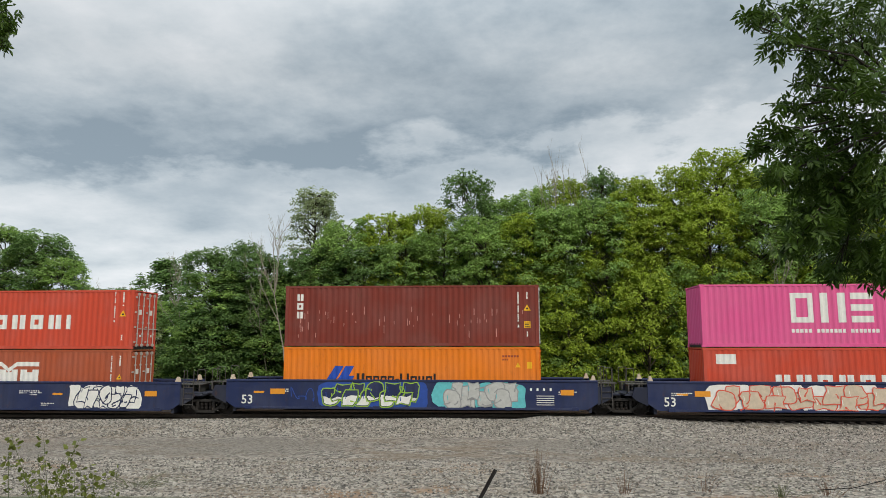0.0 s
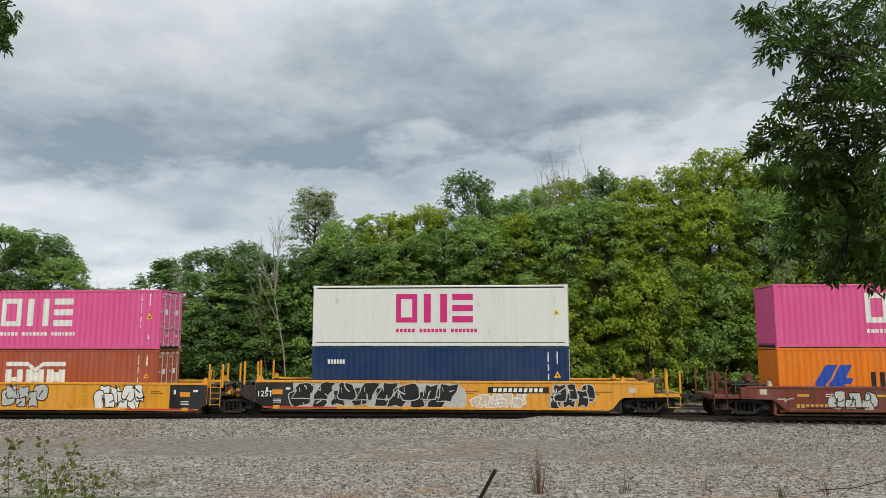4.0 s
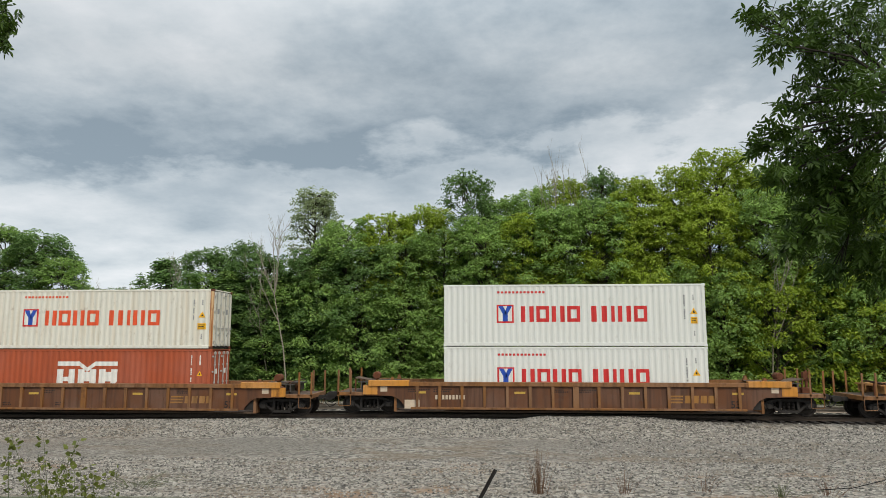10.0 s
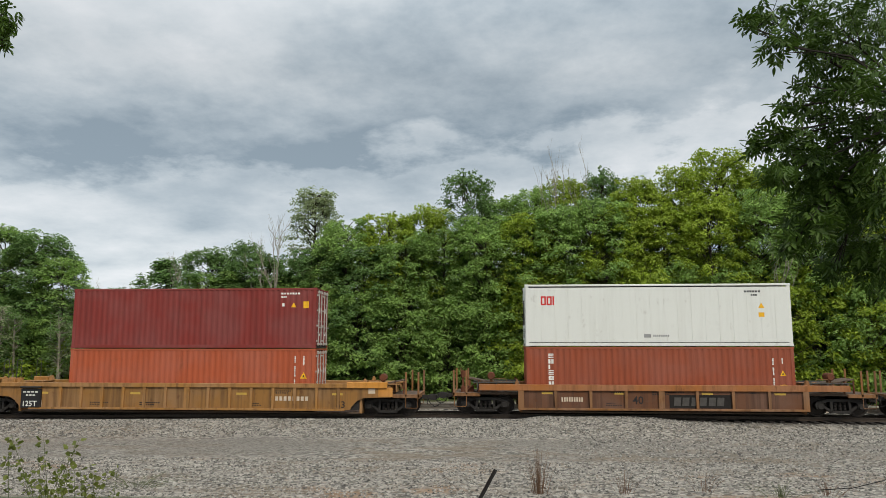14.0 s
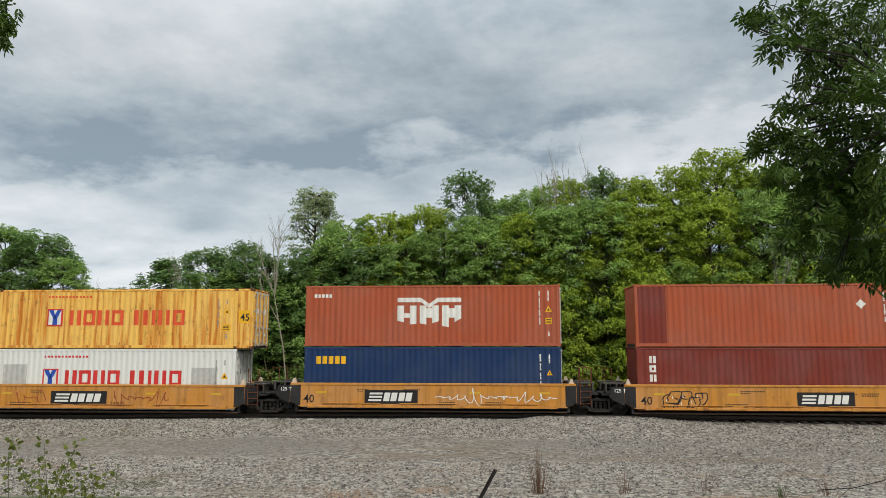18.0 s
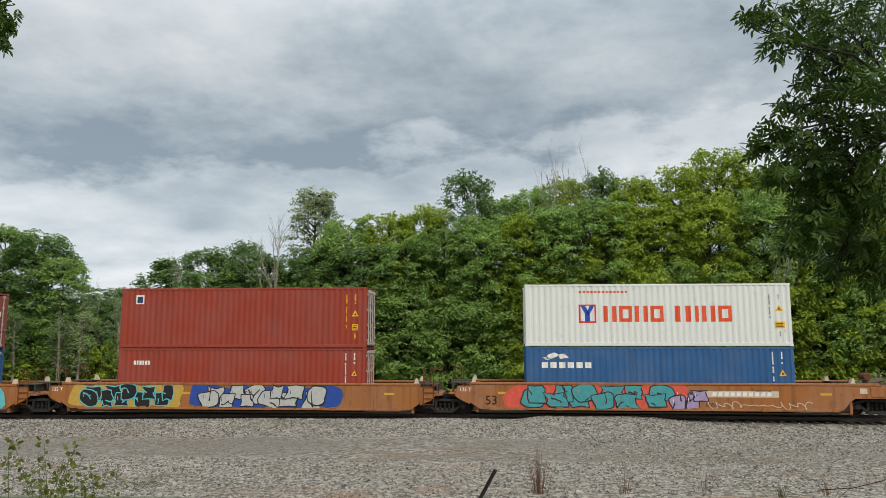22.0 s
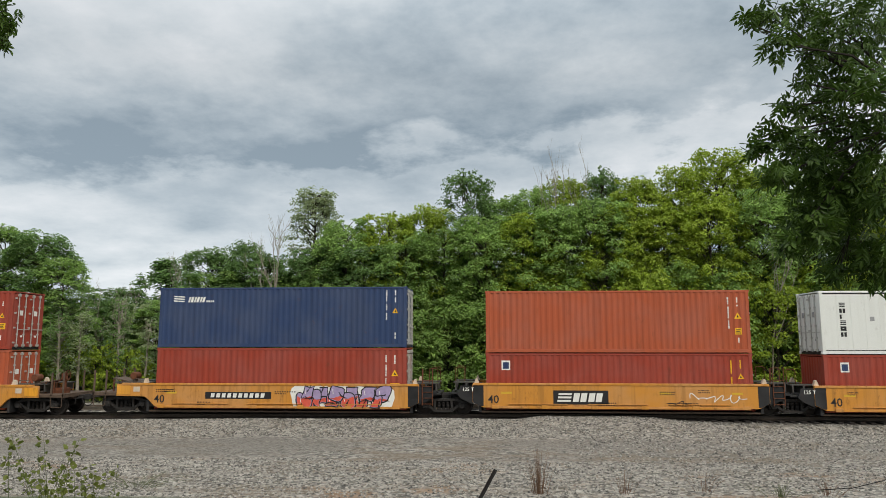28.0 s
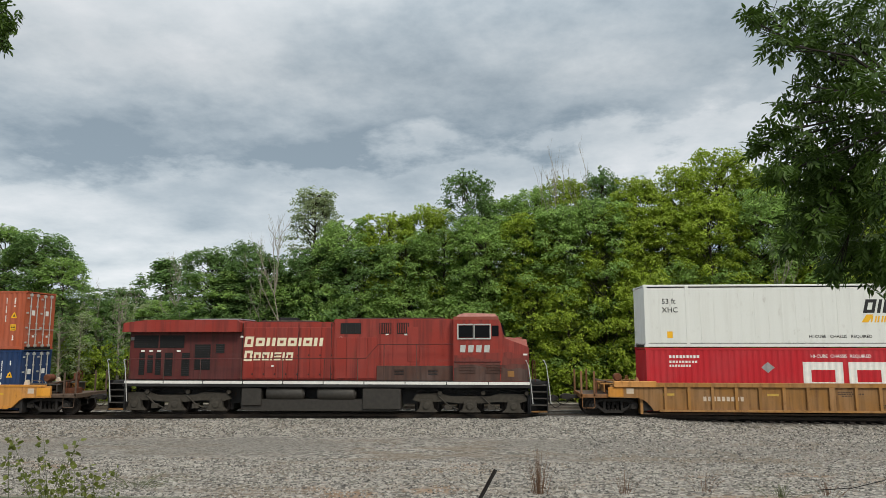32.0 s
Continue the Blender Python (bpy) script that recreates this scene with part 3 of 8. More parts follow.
def three_block_logo(c, x, z, w, h):
    """White bar with a notch over three slanted blocks."""
    n = x + w * 0.5
    p = [rect(x, n - 0.30 * h, z + 0.84 * h, z + h), rect(n + 0.30 * h, x + w, z + 0.84 * h, z + h),
         [(n - 0.30 * h, z + h), (n - 0.30 * h, z + 0.84 * h), (n, z + 0.62 * h), (n, z + 0.78 * h)],
         [(n + 0.30 * h, z + h), (n, z + 0.78 * h), (n, z + 0.62 * h), (n + 0.30 * h, z + 0.84 * h)]]
    for i in range(3):
        a = x + i * w * 0.35
        b = a + w * 0.30
        k = w * 0.105
        d = 0.10 * h * (i - 0.6)
        p += [[(a, z + 0.12 * h - d), (a + k, z + 0.06 * h - d * 0.8), (a + k, z + 0.72 * h), (a, z + 0.72 * h)], [(b - k, z + 0.06 * h + d * 0.4), (b, z + 0.12 * h + d), (b, z + 0.72 * h), (b - k, z + 0.72 * h)],
              rect(a + k, b - k, z + 0.28 * h, z + (0.44 if i == 0 else 0.62) * h)]
    on_box(c, "painted_logo", p, "white_paint", "white painted block logo")


def twin_flag_logo(c, x, z, s):
    """Two slanted blue strokes that meet in an arrow to the side."""
    shapes = ([(0, 0.33), (0.42, 1), (0.83, 1), (0.52, 0.44), (0.37, 0.32)], [(0, 0.33), (0.37, 0.32), (0.47, 0), (0.17, 0)],
              [(0.91, 1), (1.33, 1), (1.09, 0.54), (0.64, 0.50)], [(0.64, 0.50), (1.09, 0.54), (1.35, 0.54), (1.24, 0.33), (0.50, 0.33)], [(0.47, 0.33), (1.01, 0.33), (1.16, 0), (0.63, 0)])
    on_box(c, "painted_logo", [[(x + s * a, z + s * b) for a, b in q] for q in shapes], "blue_paint", "blue painted slanted logo")


def orange_box(u, z, dx=0.0, label="orange corrugated shipping container with dark lettering", k=1.0, logo=(-4.50, 1.27), start=-2.03, rise=0.0):
    c = container(u, z, TALL, "orange_box", label, dx=dx, rods="orange_box")
    twin_flag_logo(c, logo[0], 0.86 + rise, logo[1])
    for x, w, h, q in ((-2.03, 0.62, 0.76, "t"), (-1.29, 0.48, 0.56, "r"), (-0.71, 0.48, 0.56, "r"), (-0.13, 0.48, 0.56, "r"), (0.45, 0.48, 0.56, "r"), (1.42, 0.62, 0.76, "s"), (1.95, 0.62, 0.76, "s"), (2.24, 0.50, 0.56, "r"), (2.86, 0.48, 0.56, "t"), (3.46, 0.50, 0.56, "r"), (4.06, 0.60, 0.76, "s")):
        wordmark(c, "painted_name", start + k * (x + 2.03), 1.06 + rise, k * w, k * h, q, "black_paint", "dark painted lettering", st=0.28)
    on_box(c, "painted_name", [rect(start + k * 3.08, start + k * 3.35, 1.06 + rise + k * 0.22, 1.06 + rise + k * 0.34)], "black_paint", "dark painted lettering")
    on_box(c, "marking", bars(4.35, 2.42, 0.8, 0.09, 6) + bars(4.35, 2.27, 0.3, 0.08, 3), "rust_paint")
    on_box(c, "warning_sticker", [[(4.95, 1.95), (5.2, 1.95), (5.07, 2.18)], rect(5.5, 5.72, 1.9, 2.2)], "yellow_paint", "yellow warning sticker")
    return c


def cooling_unit(c, H, d=-1):
    """The machinery set into one end of a refrigerated box: dark recess, fan ring and a lower panel."""
    t = c[0]
    hx = t["half"]
    x = d * (hx + 0.004)
    unit = part("cooling_unit", soft(boxes((min(x, x - d * 0.06), max(x, x - d * 0.06), -1.04, 1.04, 0.3, H - 0.3)), 0.01), M["white_box"], t, "end panel with refrigeration machinery")
    part("recess", soft(boxes((min(x, x + d * 0.012), max(x, x + d * 0.012), -0.72, 0.62, 1.0, 2.2)), 0.004), M["dark_opening"], unit, "dark machinery recess")
    ring = finish(lathe(bmesh.new(), [(0.30, 0.0), (0.38, 0.0), (0.38, 0.03), (0.30, 0.03)], 20), "fan_ring")
    ring.transform(Matrix.Rotation(radians(-90 * d), 4, "Z"))
    part("fan_ring", ring, M["steel"], unit, at=pose(x + d * 0.014, -0.25, 1.75))
    part("compressor", soft(boxes((min(x, x + d * 0.03), max(x, x + d * 0.03), 0.05, 0.5, 1.05, 1.4)), 0.008), M["steel"], unit)
    part("grille", boxes(*[(min(x, x + d * 0.02), max(x, x + d * 0.02), -0.9, 0.9, 0.42 + 0.09 * k, 0.46 + 0.09 * k) for k in range(5)]), M["grey_paint"], unit)["kind"] = "stuff"


def slab_box(u, z, H, colour, label, kind, dx=0.0, seed=1, doors="right", L=12.192, lift=0.0):
    """A container by the look of its painted side."""
    c = container(u, z, H, colour, label, L=L, dx=dx, doors=doors, smooth=kind in ("reefer_red", "reefer_column", "domestic", "panel") or (kind == "square" and colour == "white_box"))
    if colour == "white_box" and kind in ("panel", "square", "reefer_red", "reefer_column"):
        cooling_unit(c, H, -1 if doors == "right" else 1)
    k = H / TALL
    if kind == "flag":  # red and blue square, red lettering
        s = 0.80
        x = -3.58 if L < 13 else -3.55
        z0 = 1.08 * k
        w = 1.0 if L < 13 else 0.95
        on_box(c, "painted_logo", [rect(x, x + s, z0, z0 + 0.86)], "red_paint", "red and blue square logo")
        on_box(c, "painted_logo", [rect(x + 0.08, x + s - 0.08, z0 + 0.08, z0 + 0.80)], "white_paint", "white square", 0.008)
        on_box(c, "painted_logo", [[(x + 0.08, z0 + 0.80), (x + 0.30, z0 + 0.80), (x + 0.50, z0 + 0.40), (x + 0.30, z0 + 0.40)], [(x + 0.50, z0 + 0.80), (x + 0.72, z0 + 0.80), (x + 0.50, z0 + 0.40), (x + 0.34, z0 + 0.42)],
                                   rect(x + 0.28, x + 0.52, z0 + 0.08, z0 + 0.42)], "blue_paint", "blue forked shape", 0.011)
        red = "orange_red_paint" if colour in ("rusty_white_box", "ochre_box") or "orange-red" in label else "red_paint"
        wordmark(c, "painted_name", x + 1.14, z0 + 0.05, 0.60, 0.74, "trtr", red, "red painted lettering", gap=0.20, st=0.27)
        wordmark(c, "painted_name", x + 4.42, z0 + 0.05, 0.72, 0.74, "t", red, "red painted lettering", gap=0.20, st=0.27)
        wordmark(c, "painted_name", x + 5.34, z0 + 0.05, 0.60, 0.74, "str", red, "red painted lettering", gap=0.24, st=0.27)
        on_box(c, "web_line", bars(-3.55, H - 0.42, 2.3, 0.10, 13, 0.62), red)
        markings(c, H, "grey_paint", 2, 0.8, seed, 2)
    elif kind == "blocks":
        three_block_logo(c, -1.62, 0.98 * k, 3.05, 1.32)
        on_box(c, "small_logo", bars(-5.65, H - 0.58, 0.9, 0.17, 5, 0.72), "white_paint")
        markings(c, H, "white_paint", 2, 0.88, seed, 2)
    elif kind == "wings":
        wordmark(c, "painted_name", -2.15, 1.05, 0.86, 0.72, "ttt", "white_paint", "white slanted lettering", gap=0.12, st=0.3, lean=0.28)
        on_box(c, "painted_logo", [[(1.1 + 0.05 * i, 1.12 + 0.24 * i), (1.75 + 0.14 * i, 1.12 + 0.26 * i), (2.35 + 0.1 * i, 1.36 + 0.24 * i), (1.25 + 0.05 * i, 1.26 + 0.24 * i)] for i in range(3)], "white_paint", "white wave shapes")
        on_box(c, "paint_patch", [rect(-3.1, -2.75, 0.92, 1.12), rect(-3.0, -1.9, 0.66, 0.98)], "red_paint", "repainted red patch")
        markings(c, H, "white_paint", 2, 0.88, seed, 2)
    elif kind == "square":  # ring, bars and block with a line beneath
        col = "pink_paint" if colour == "white_box" else "white_paint"
        wordmark(c, "painted_name", -2.05, 1.12, 1.02, 1.36, "r", col, "large square ring", st=0.24)
        wordmark(c, "painted_name", -0.72, 1.12, 1.12, 1.36, "t", col, "large twin bars", st=0.24)
        wordmark(c, "painted_name", 0.64, 1.12, 0.98, 1.36, "h", col, "large level bars")
        on_box(c, "painted_line", bars(-2.05, 0.66, 0.95, 0.17, 5, 0.74) + bars(-0.92, 0.66, 1.32, 0.17, 7, 0.74) + bars(0.58, 0.66, 1.28, 0.17, 7, 0.74), col)
        markings(c, H, "white_paint", 2, 0.9, seed, 1)
    elif kind == "wide":  # four widely spaced letters and a white code panel
        for i, s in enumerate("trhr"):
            wordmark(c, "painted_name", -3.3 + i * 2.05, 0.98 * k + lift, 0.78, 0.66, s, "white_paint", "white widely spaced lettering", st=0.24)
        on_box(c, "code_panel", [rect(4.35, 4.82, 0.62 * k + lift, 2.02 * k + lift)], "white_paint", "white code panel")
        on_box(c, "code_bars", [rect(4.46, 4.70, 0.75 * k + 0.3 * i + lift, 0.9 * k + 0.3 * i + lift) for i in range(4)], "green_box" if colour == "green_box" else "grey_box", "", 0.008)
        if H == STANDARD:
            on_box(c, "web_line", bars(-0.32, 0.58, 1.1, 0.16, 8, 0.66), "white_paint")
        markings(c, H, "white_paint", 2, 0.86, seed, 1)
    elif kind == "column":  # white letters one above the other
        n, h = (6, 0.17)
        for i in range(n):
            on_box(c, "painted_name", glyphs(-5.05, H - 0.52 - i * 0.255, 0.24, 0.2, "htshrt"[i], st=0.34), "white_paint", "white upright lettering")
        markings(c, H, "white_paint", 2, 0.8, seed, 2)
    elif kind == "lines":  # three upright letters
        for i in range(3):
            on_box(c, "painted_name", glyphs(-5.5, H - 0.72 - i * 0.42, 0.30, 0.32, "trt"[i], st=0.34), "white_paint", "white upright lettering")
        markings(c, H, "white_paint", 2, 0.86, seed, 2)
    elif kind == "sticker":
        on_box(c, "logo_sticker", [rect(-5.35, -4.95, H - 0.78, H - 0.34)], "white_paint", "small square sticker")
        on_box(c, "logo_sticker", [rect(-5.29, -5.01, H - 0.72, H - 0.42)], "navy_box", "dark blue square", 0.008)
        markings(c, H, "yellow_paint" if seed % 2 else "white_paint", 2, 0.86, seed, 2)
    elif kind == "corner":  # short white name near the upper corner
        on_box(c, "painted_name", bars(-5.3, H - 0.80, 0.85, 0.2, 6, 0.72), "white_paint", "small white lettering")
        markings(c, H, "white_paint", 2, 0.9, seed, 2)
    elif kind == "seahorse":
        on_box(c, "painted_name", bars(-5.35 if k == 1 else -4.2, H - 0.98, 2.4, 0.27, 6, 0.72), "white_paint", "white lettering")
        p = [[(-5.2, H - 0.6), (-4.9, H - 0.55), (-4.5, H - 0.4), (-4.75, H - 0.26), (-5.05, H - 0.36)]]
        p += [[(-4.6, H - 0.36), (-4.3, H - 0.32), (-4.1, H - 0.5), (-4.5, H - 0.56)], [(-5.3, H - 0.5), (-5.1, H - 0.62), (-4.9, H - 0.56), (-5.1, H - 0.46)]]
        on_box(c, "painted_logo", p, "white_paint", "white animal emblem as a plain shape")
        markings(c, H, "white_paint", 2, 0.9, seed, 1)
    elif kind == "flagline":
        on_box(c, "painted_logo", [[(-5.4, H - 0.4 - 0.11 * i), (-4.85, H - 0.43 - 0.11 * i), (-4.8, H - 0.49 - 0.11 * i), (-5.35, H - 0.46 - 0.11 * i)] for i in range(3)], "white_paint", "white striped flag")
        on_box(c, "painted_name", glyphs(-4.68, H - 0.72, 0.24, 0.26, "ttt", lean=0.3, st=0.34) + bars(-3.75, H - 0.72, 0.42, 0.09, 4), "white_paint", "white slanted lettering")
        markings(c, H, "white_paint", 2, 0.92, seed, 1)
    elif kind == "ocean":
        on_box(c, "painted_name", bars(-5.5, H - 0.80, 1.5, 0.36, 5, 0.74), "yellow_paint" if colour == "royal_box" or seed % 2 else "white_paint", "painted lettering")
        markings(c, H, "white_paint", 2, 0.86, seed, 2)
    elif kind == "arrow_sign":
        on_box(c, "sign_panel", [rect(-5.6, -4.35, H - 0.86, H - 0.24)], "black_paint", "black sign panel")
        on_box(c, "sign_panel", [[(-5.25, H - 0.5), (-4.4, H - 0.28), (-4.4, H - 0.5)]], "yellow_paint", "yellow beam shape", 0.008)
        on_box(c, "sign_panel", bars(-5.3, H - 0.8, 0.9, 0.2, 6, 0.7) + [rect(-5.52, -5.40, H - 0.8, H - 0.32)], "white_paint", "white lettering", 0.008)
        markings(c, H, "white_paint", 2, 0.8, seed, 2)
    elif kind == "panel":  # white name on a red field, or straight on the side
        if colour == "white_box":
            on_box(c, "painted_panel", [rect(-3.1, 2.9, 0.95, 2.13)], "red_paint", "red painted panel")
            col, x = "white_paint", -2.1
            wordmark(c, "painted_name", -2.0, 1.12, 0.86, 0.86, "t", col, "large light letter", st=0.34, lift=0.009)
            wordmark(c, "painted_name", -0.55, 1.12, 0.52, 0.60, "bstb", col, "light lettering", st=0.34, lift=0.009, gap=0.32)
        else:
            col = "cream_paint"
            wordmark(c, "painted_name", -1.95, 1.12, 0.86, 0.86, "t", col, "large light letter", st=0.34)
            wordmark(c, "painted_name", -0.45, 1.12, 0.52, 0.60, "bstb", col, "light lettering", st=0.34, gap=0.32)
        markings(c, H, "grey_paint" if colour == "white_box" else "white_paint", 2, 0.9, seed, 2)
    elif kind == "reefer_red":
        on_box(c, "painted_name", glyphs(-5.35, H - 0.98, 0.24, 0.42, "rrs", gap=0.14, st=0.3), "red_paint", "dark red lettering")
        on_box(c, "marking", bars(4.0, H - 0.42, 0.75, 0.09, 6) + bars(4.3, H - 0.58, 0.3, 0.08, 3), "black_paint")
        on_box(c, "notice", bars(-0.2, 0.44, 0.75, 0.09, 9) + [rect(-0.62, -0.3, 0.40, 0.56)], "grey_paint", "small grey notice")
        on_box(c, "warning_sticker", [[(4.6, 1.75), (4.88, 1.75), (4.74, 2.0)], rect(4.6, 4.86, 1.35, 1.55)], "yellow_paint", "yellow warning sticker")
    elif kind == "reefer_column":
        for i in range(6):
            on_box(c, "painted_name", glyphs(-5.22, H - 0.75 - i * 0.27, 0.26, 0.2, "htshrt"[i], st=0.34), "black_paint", "dark upright lettering")
        on_box(c, "marking", bars(4.3, H - 0.4, 0.65, 0.09, 6) + [rect(-3.9, -3.7, 1.5, 1.7), rect(-2.35, -2.0, 0.5, 0.72), rect(4.7, 5.2, 1.3, 1.34)], "grey_paint")
        on_box(c, "warning_sticker", [[(4.78, 1.55), (5.04, 1.55), (4.91, 1.78)], rect(-0.3, 0.25, 0.36, 0.42)], "yellow_paint", "yellow warning sticker")
    elif kind == "wide2":
        for i, q in enumerate("ttrtrts"):
            wordmark(c, "painted_name", -2.9 + i * 0.93, 0.98, 0.66, 0.70, q, "white_paint", "white stencilled lettering", st=0.34)
        on_box(c, "small_logo", [rect(-5.5, -4.6, 2.15, 2.6)], "white_paint", "small white panel") if seed == 4 else None
        markings(c, H, "white_paint", 2, 0.95, seed, 1)
    elif kind == "bare":
        markings(c, H, "white_paint", 2, 0.86, seed, 2)
    return c


# ---- spray paint on the car sides ----
def bubble(rnd, cx, cz, rx, rz, n=16):
    ph = [rnd.uniform(0, 6.28) for _ in range(3)]
    a = rnd.uniform(0.08, 0.22)
    return [(cx + rx * (1 + a * math.sin(2 * q + ph[0]) + 0.10 * math.sin(3 * q + ph[1]) + 0.07 * math.sin(5 * q + ph[2])) * math.copysign(abs(math.cos(q)) ** 0.7, math.cos(q)),
             cz + rz * (1 + a * math.sin(2 * q + ph[1]) + 0.08 * math.sin(3 * q + ph[2])) * math.copysign(abs(math.sin(q)) ** 0.7, math.sin(q)))
            for q in (2 * math.pi * k / n for k in range(n))]


def fan(poly, cx, cz):
    return [[(cx, cz), a, b] for a, b in zip(poly, poly[1:] + poly[:1])]


def grow(poly, cx, cz, k):
    out = []
    for x, z in poly:
        d = math.hypot(x - cx, z - cz)
        out.append((x + (x - cx) / d * k, z + (z - cz) / d * k))
    return out


def stroke(p, q, w):
    d = Vector((q[0] - p[0], q[1] - p[1]))
    d = d.normalized() * w / 2
    n = (-d.y, d.x)
    return [(p[0] + n[0], p[1] + n[1]), (q[0] + n[0], q[1] + n[1]), (q[0] - n[0], q[1] - n[1]), (p[0] - n[0], p[1] - n[1])]


def mural(car, y, x0, x1, z0, z1, n, fill, edge, seed, halo=None, mark=None):
    """Sprayed interlocking blocks, unreadable: a cloud behind, then outline, fill, shade and inner strokes block by block."""
    rnd = random.Random(seed)
    z1 += car["rise"]
    w, h = (x1 - x0) / n, z1 - z0
    coats = {}
    depth = [0]

    def spray(material, polys):
        depth[0] += 1
        if material:
            coats.setdefault(material, []).extend((poly, y - 0.003 - 0.0007 * depth[0]) for poly in polys)

    fit = lambda poly: [(px, min(z1 + 0.03, max(z0 - 0.05, pz))) for px, pz in poly]

    def block(cx, cz, lean, top, low, wide):
        q = []
        for t in (0.0, 0.28, 0.55, 0.8, 1.0):  # right edge upwards
            q.append((cx + wide * (0.46 + rnd.uniform(-0.10, 0.12)) + lean * (t - 0.5), low + (top - low) * t))
        q.append((cx + lean * 0.5 + rnd.uniform(-0.1, 0.1) * wide, top + rnd.uniform(-0.10, 0.06) * h))
        for t in (1.0, 0.75, 0.5, 0.22, 0.0):
            q.append((cx - wide * (0.46 + rnd.uniform(-0.10, 0.12)) + lean * (t - 0.5), low + (top - low) * t))
        q.append((cx - lean * 0.5 + rnd.uniform(-0.1, 0.1) * wide, low + rnd.uniform(-0.04, 0.12) * h))
        return q

    if halo:
        for i in range(n + 1):
            cx, cz = x0 + i * w + rnd.uniform(-0.15, 0.15) * w, z0 + h * rnd.uniform(0.40, 0.58)
            spray(halo, fan(fit(bubble(rnd, cx, cz, 0.62 * w, 0.56 * h)), cx, cz))
    order = [(i, r) for i in range(n) for r in (0, 1)]
    rnd.shuffle(order)
    slant = rnd.uniform(-0.12, 0.28)
    for i, r in order:
        cx = x0 + (i + 0.32 + 0.36 * r + rnd.uniform(-0.12, 0.12)) * w
        low, top = (z0 + h * rnd.uniform(0.0, 0.10), z0 + h * rnd.uniform(0.55, 0.80)) if r == 0 else (z0 + h * rnd.uniform(0.22, 0.42), z1 - h * rnd.uniform(0.0, 0.10))
        cz = (low + top) / 2
        lean = (slant + rnd.uniform(-0.15, 0.15)) * w
        b = block(cx, cz, lean, top, low, w * rnd.uniform(0.55, 0.9)) if (i + r) % 3 else bubble(rnd, cx, cz, 0.45 * w, 0.36 * h)
        spray(edge, fan(fit(grow(b, cx, cz, 0.055)), cx, cz))
        spray(fill, fan(fit(b), cx, cz))
        if mark:  # lower part in a second colour
            cut = (z0 + z1) / 2 + rnd.uniform(-0.14, 0.02) * h
            core = [(cx + (px - cx) * 0.93, cz + (pz - cz) * 0.93) for px, pz in b]
            spray(mark, fan([(px, min(pz, cut + 0.06 * math.sin(9 * px))) for px, pz in fit(core)], cx, min(cz, cut) - 0.05 * h))
        inner = []
        for k in range(rnd.choice((1, 1, 2))):
            a = (cx + rnd.uniform(-0.26, 0.26) * w, cz + rnd.uniform(-0.22, 0.10) * h)
            ang, last = rnd.uniform(0, 6.28), a
            for _ in range(rnd.randint(2, 5)):
                q = (last[0] + 0.10 * h * math.cos(ang), last[1] + 0.12 * h * math.sin(ang))
                ang += rnd.uniform(-0.5, 0.7)
                inner.append(fit(stroke(last, q, rnd.uniform(0.035, 0.075))))
                last = q
        spray(edge, inner)
        shine = (cx - 0.3 * w + lean * 0.3, top - 0.14 * h)
        spray(halo or "white_paint", [fit(stroke(shine, (shine[0] + 0.03, shine[1] - 0.2 * h), 0.03))])
    for m, polys in coats.items():
        bm = bmesh.new()
        for poly, yy in polys:
            area = sum(p[0] * q[1] - q[0] * p[1] for p, q in zip(poly, poly[1:] + poly[:1]))
            if abs(area) > 1e-6:
                bm.faces.new([bm.verts.new((px, yy, pz)) for px, pz in (poly if area > 0 else poly[::-1])])
        part("graffiti", bm, M[m], car, "sprayed graffiti in interlocking unreadable shapes")["kind"] = "stuff"


def scrawl(car, y, x0, x1, z0, z1, colour, seed, w=0.035):
    """A thin looping line of spray paint."""
    z0, z1 = z0 + 0.5 * car["rise"], z1 + car["rise"]
    rnd = random.Random(seed)
    ph, polys = rnd.uniform(0, 6), []
    n = int((x1 - x0) / 0.035)
    mid, amp, last = (z0 + z1) / 2, (z1 - z0) / 2, None
    for i in range(n):
        t = i / n
        env = 0.55 + 0.45 * math.sin(9 * t + ph)
        p = (x0 + (x1 - x0) * t + 0.10 * math.cos(0.62 * i + ph), mid + amp * env * math.sin(0.55 * i) * (0.6 + 0.4 * math.sin(0.21 * i + ph)))
        if last and math.hypot(p[0] - last[0], p[1] - last[1]) > 0.02:
            polys.append(stroke(last, p, w))
        last = p
    bm = bmesh.new()
    for j, poly in enumerate(polys):
        area = sum(p[0] * q[1] - q[0] * p[1] for p, q in zip(poly, poly[1:] + poly[:1]))
        bm.faces.new([bm.verts.new((px, y - 0.004 - 0.012 * j / len(polys), pz)) for px, pz in (poly if area > 0 else poly[::-1])])
    part("graffiti", bm, M[colour], car, "thin sprayed scrawl")["kind"] = "stuff"


# ---- well cars ----
SIDE = -1.47  # outer face of a car's side
TOP = 1.44


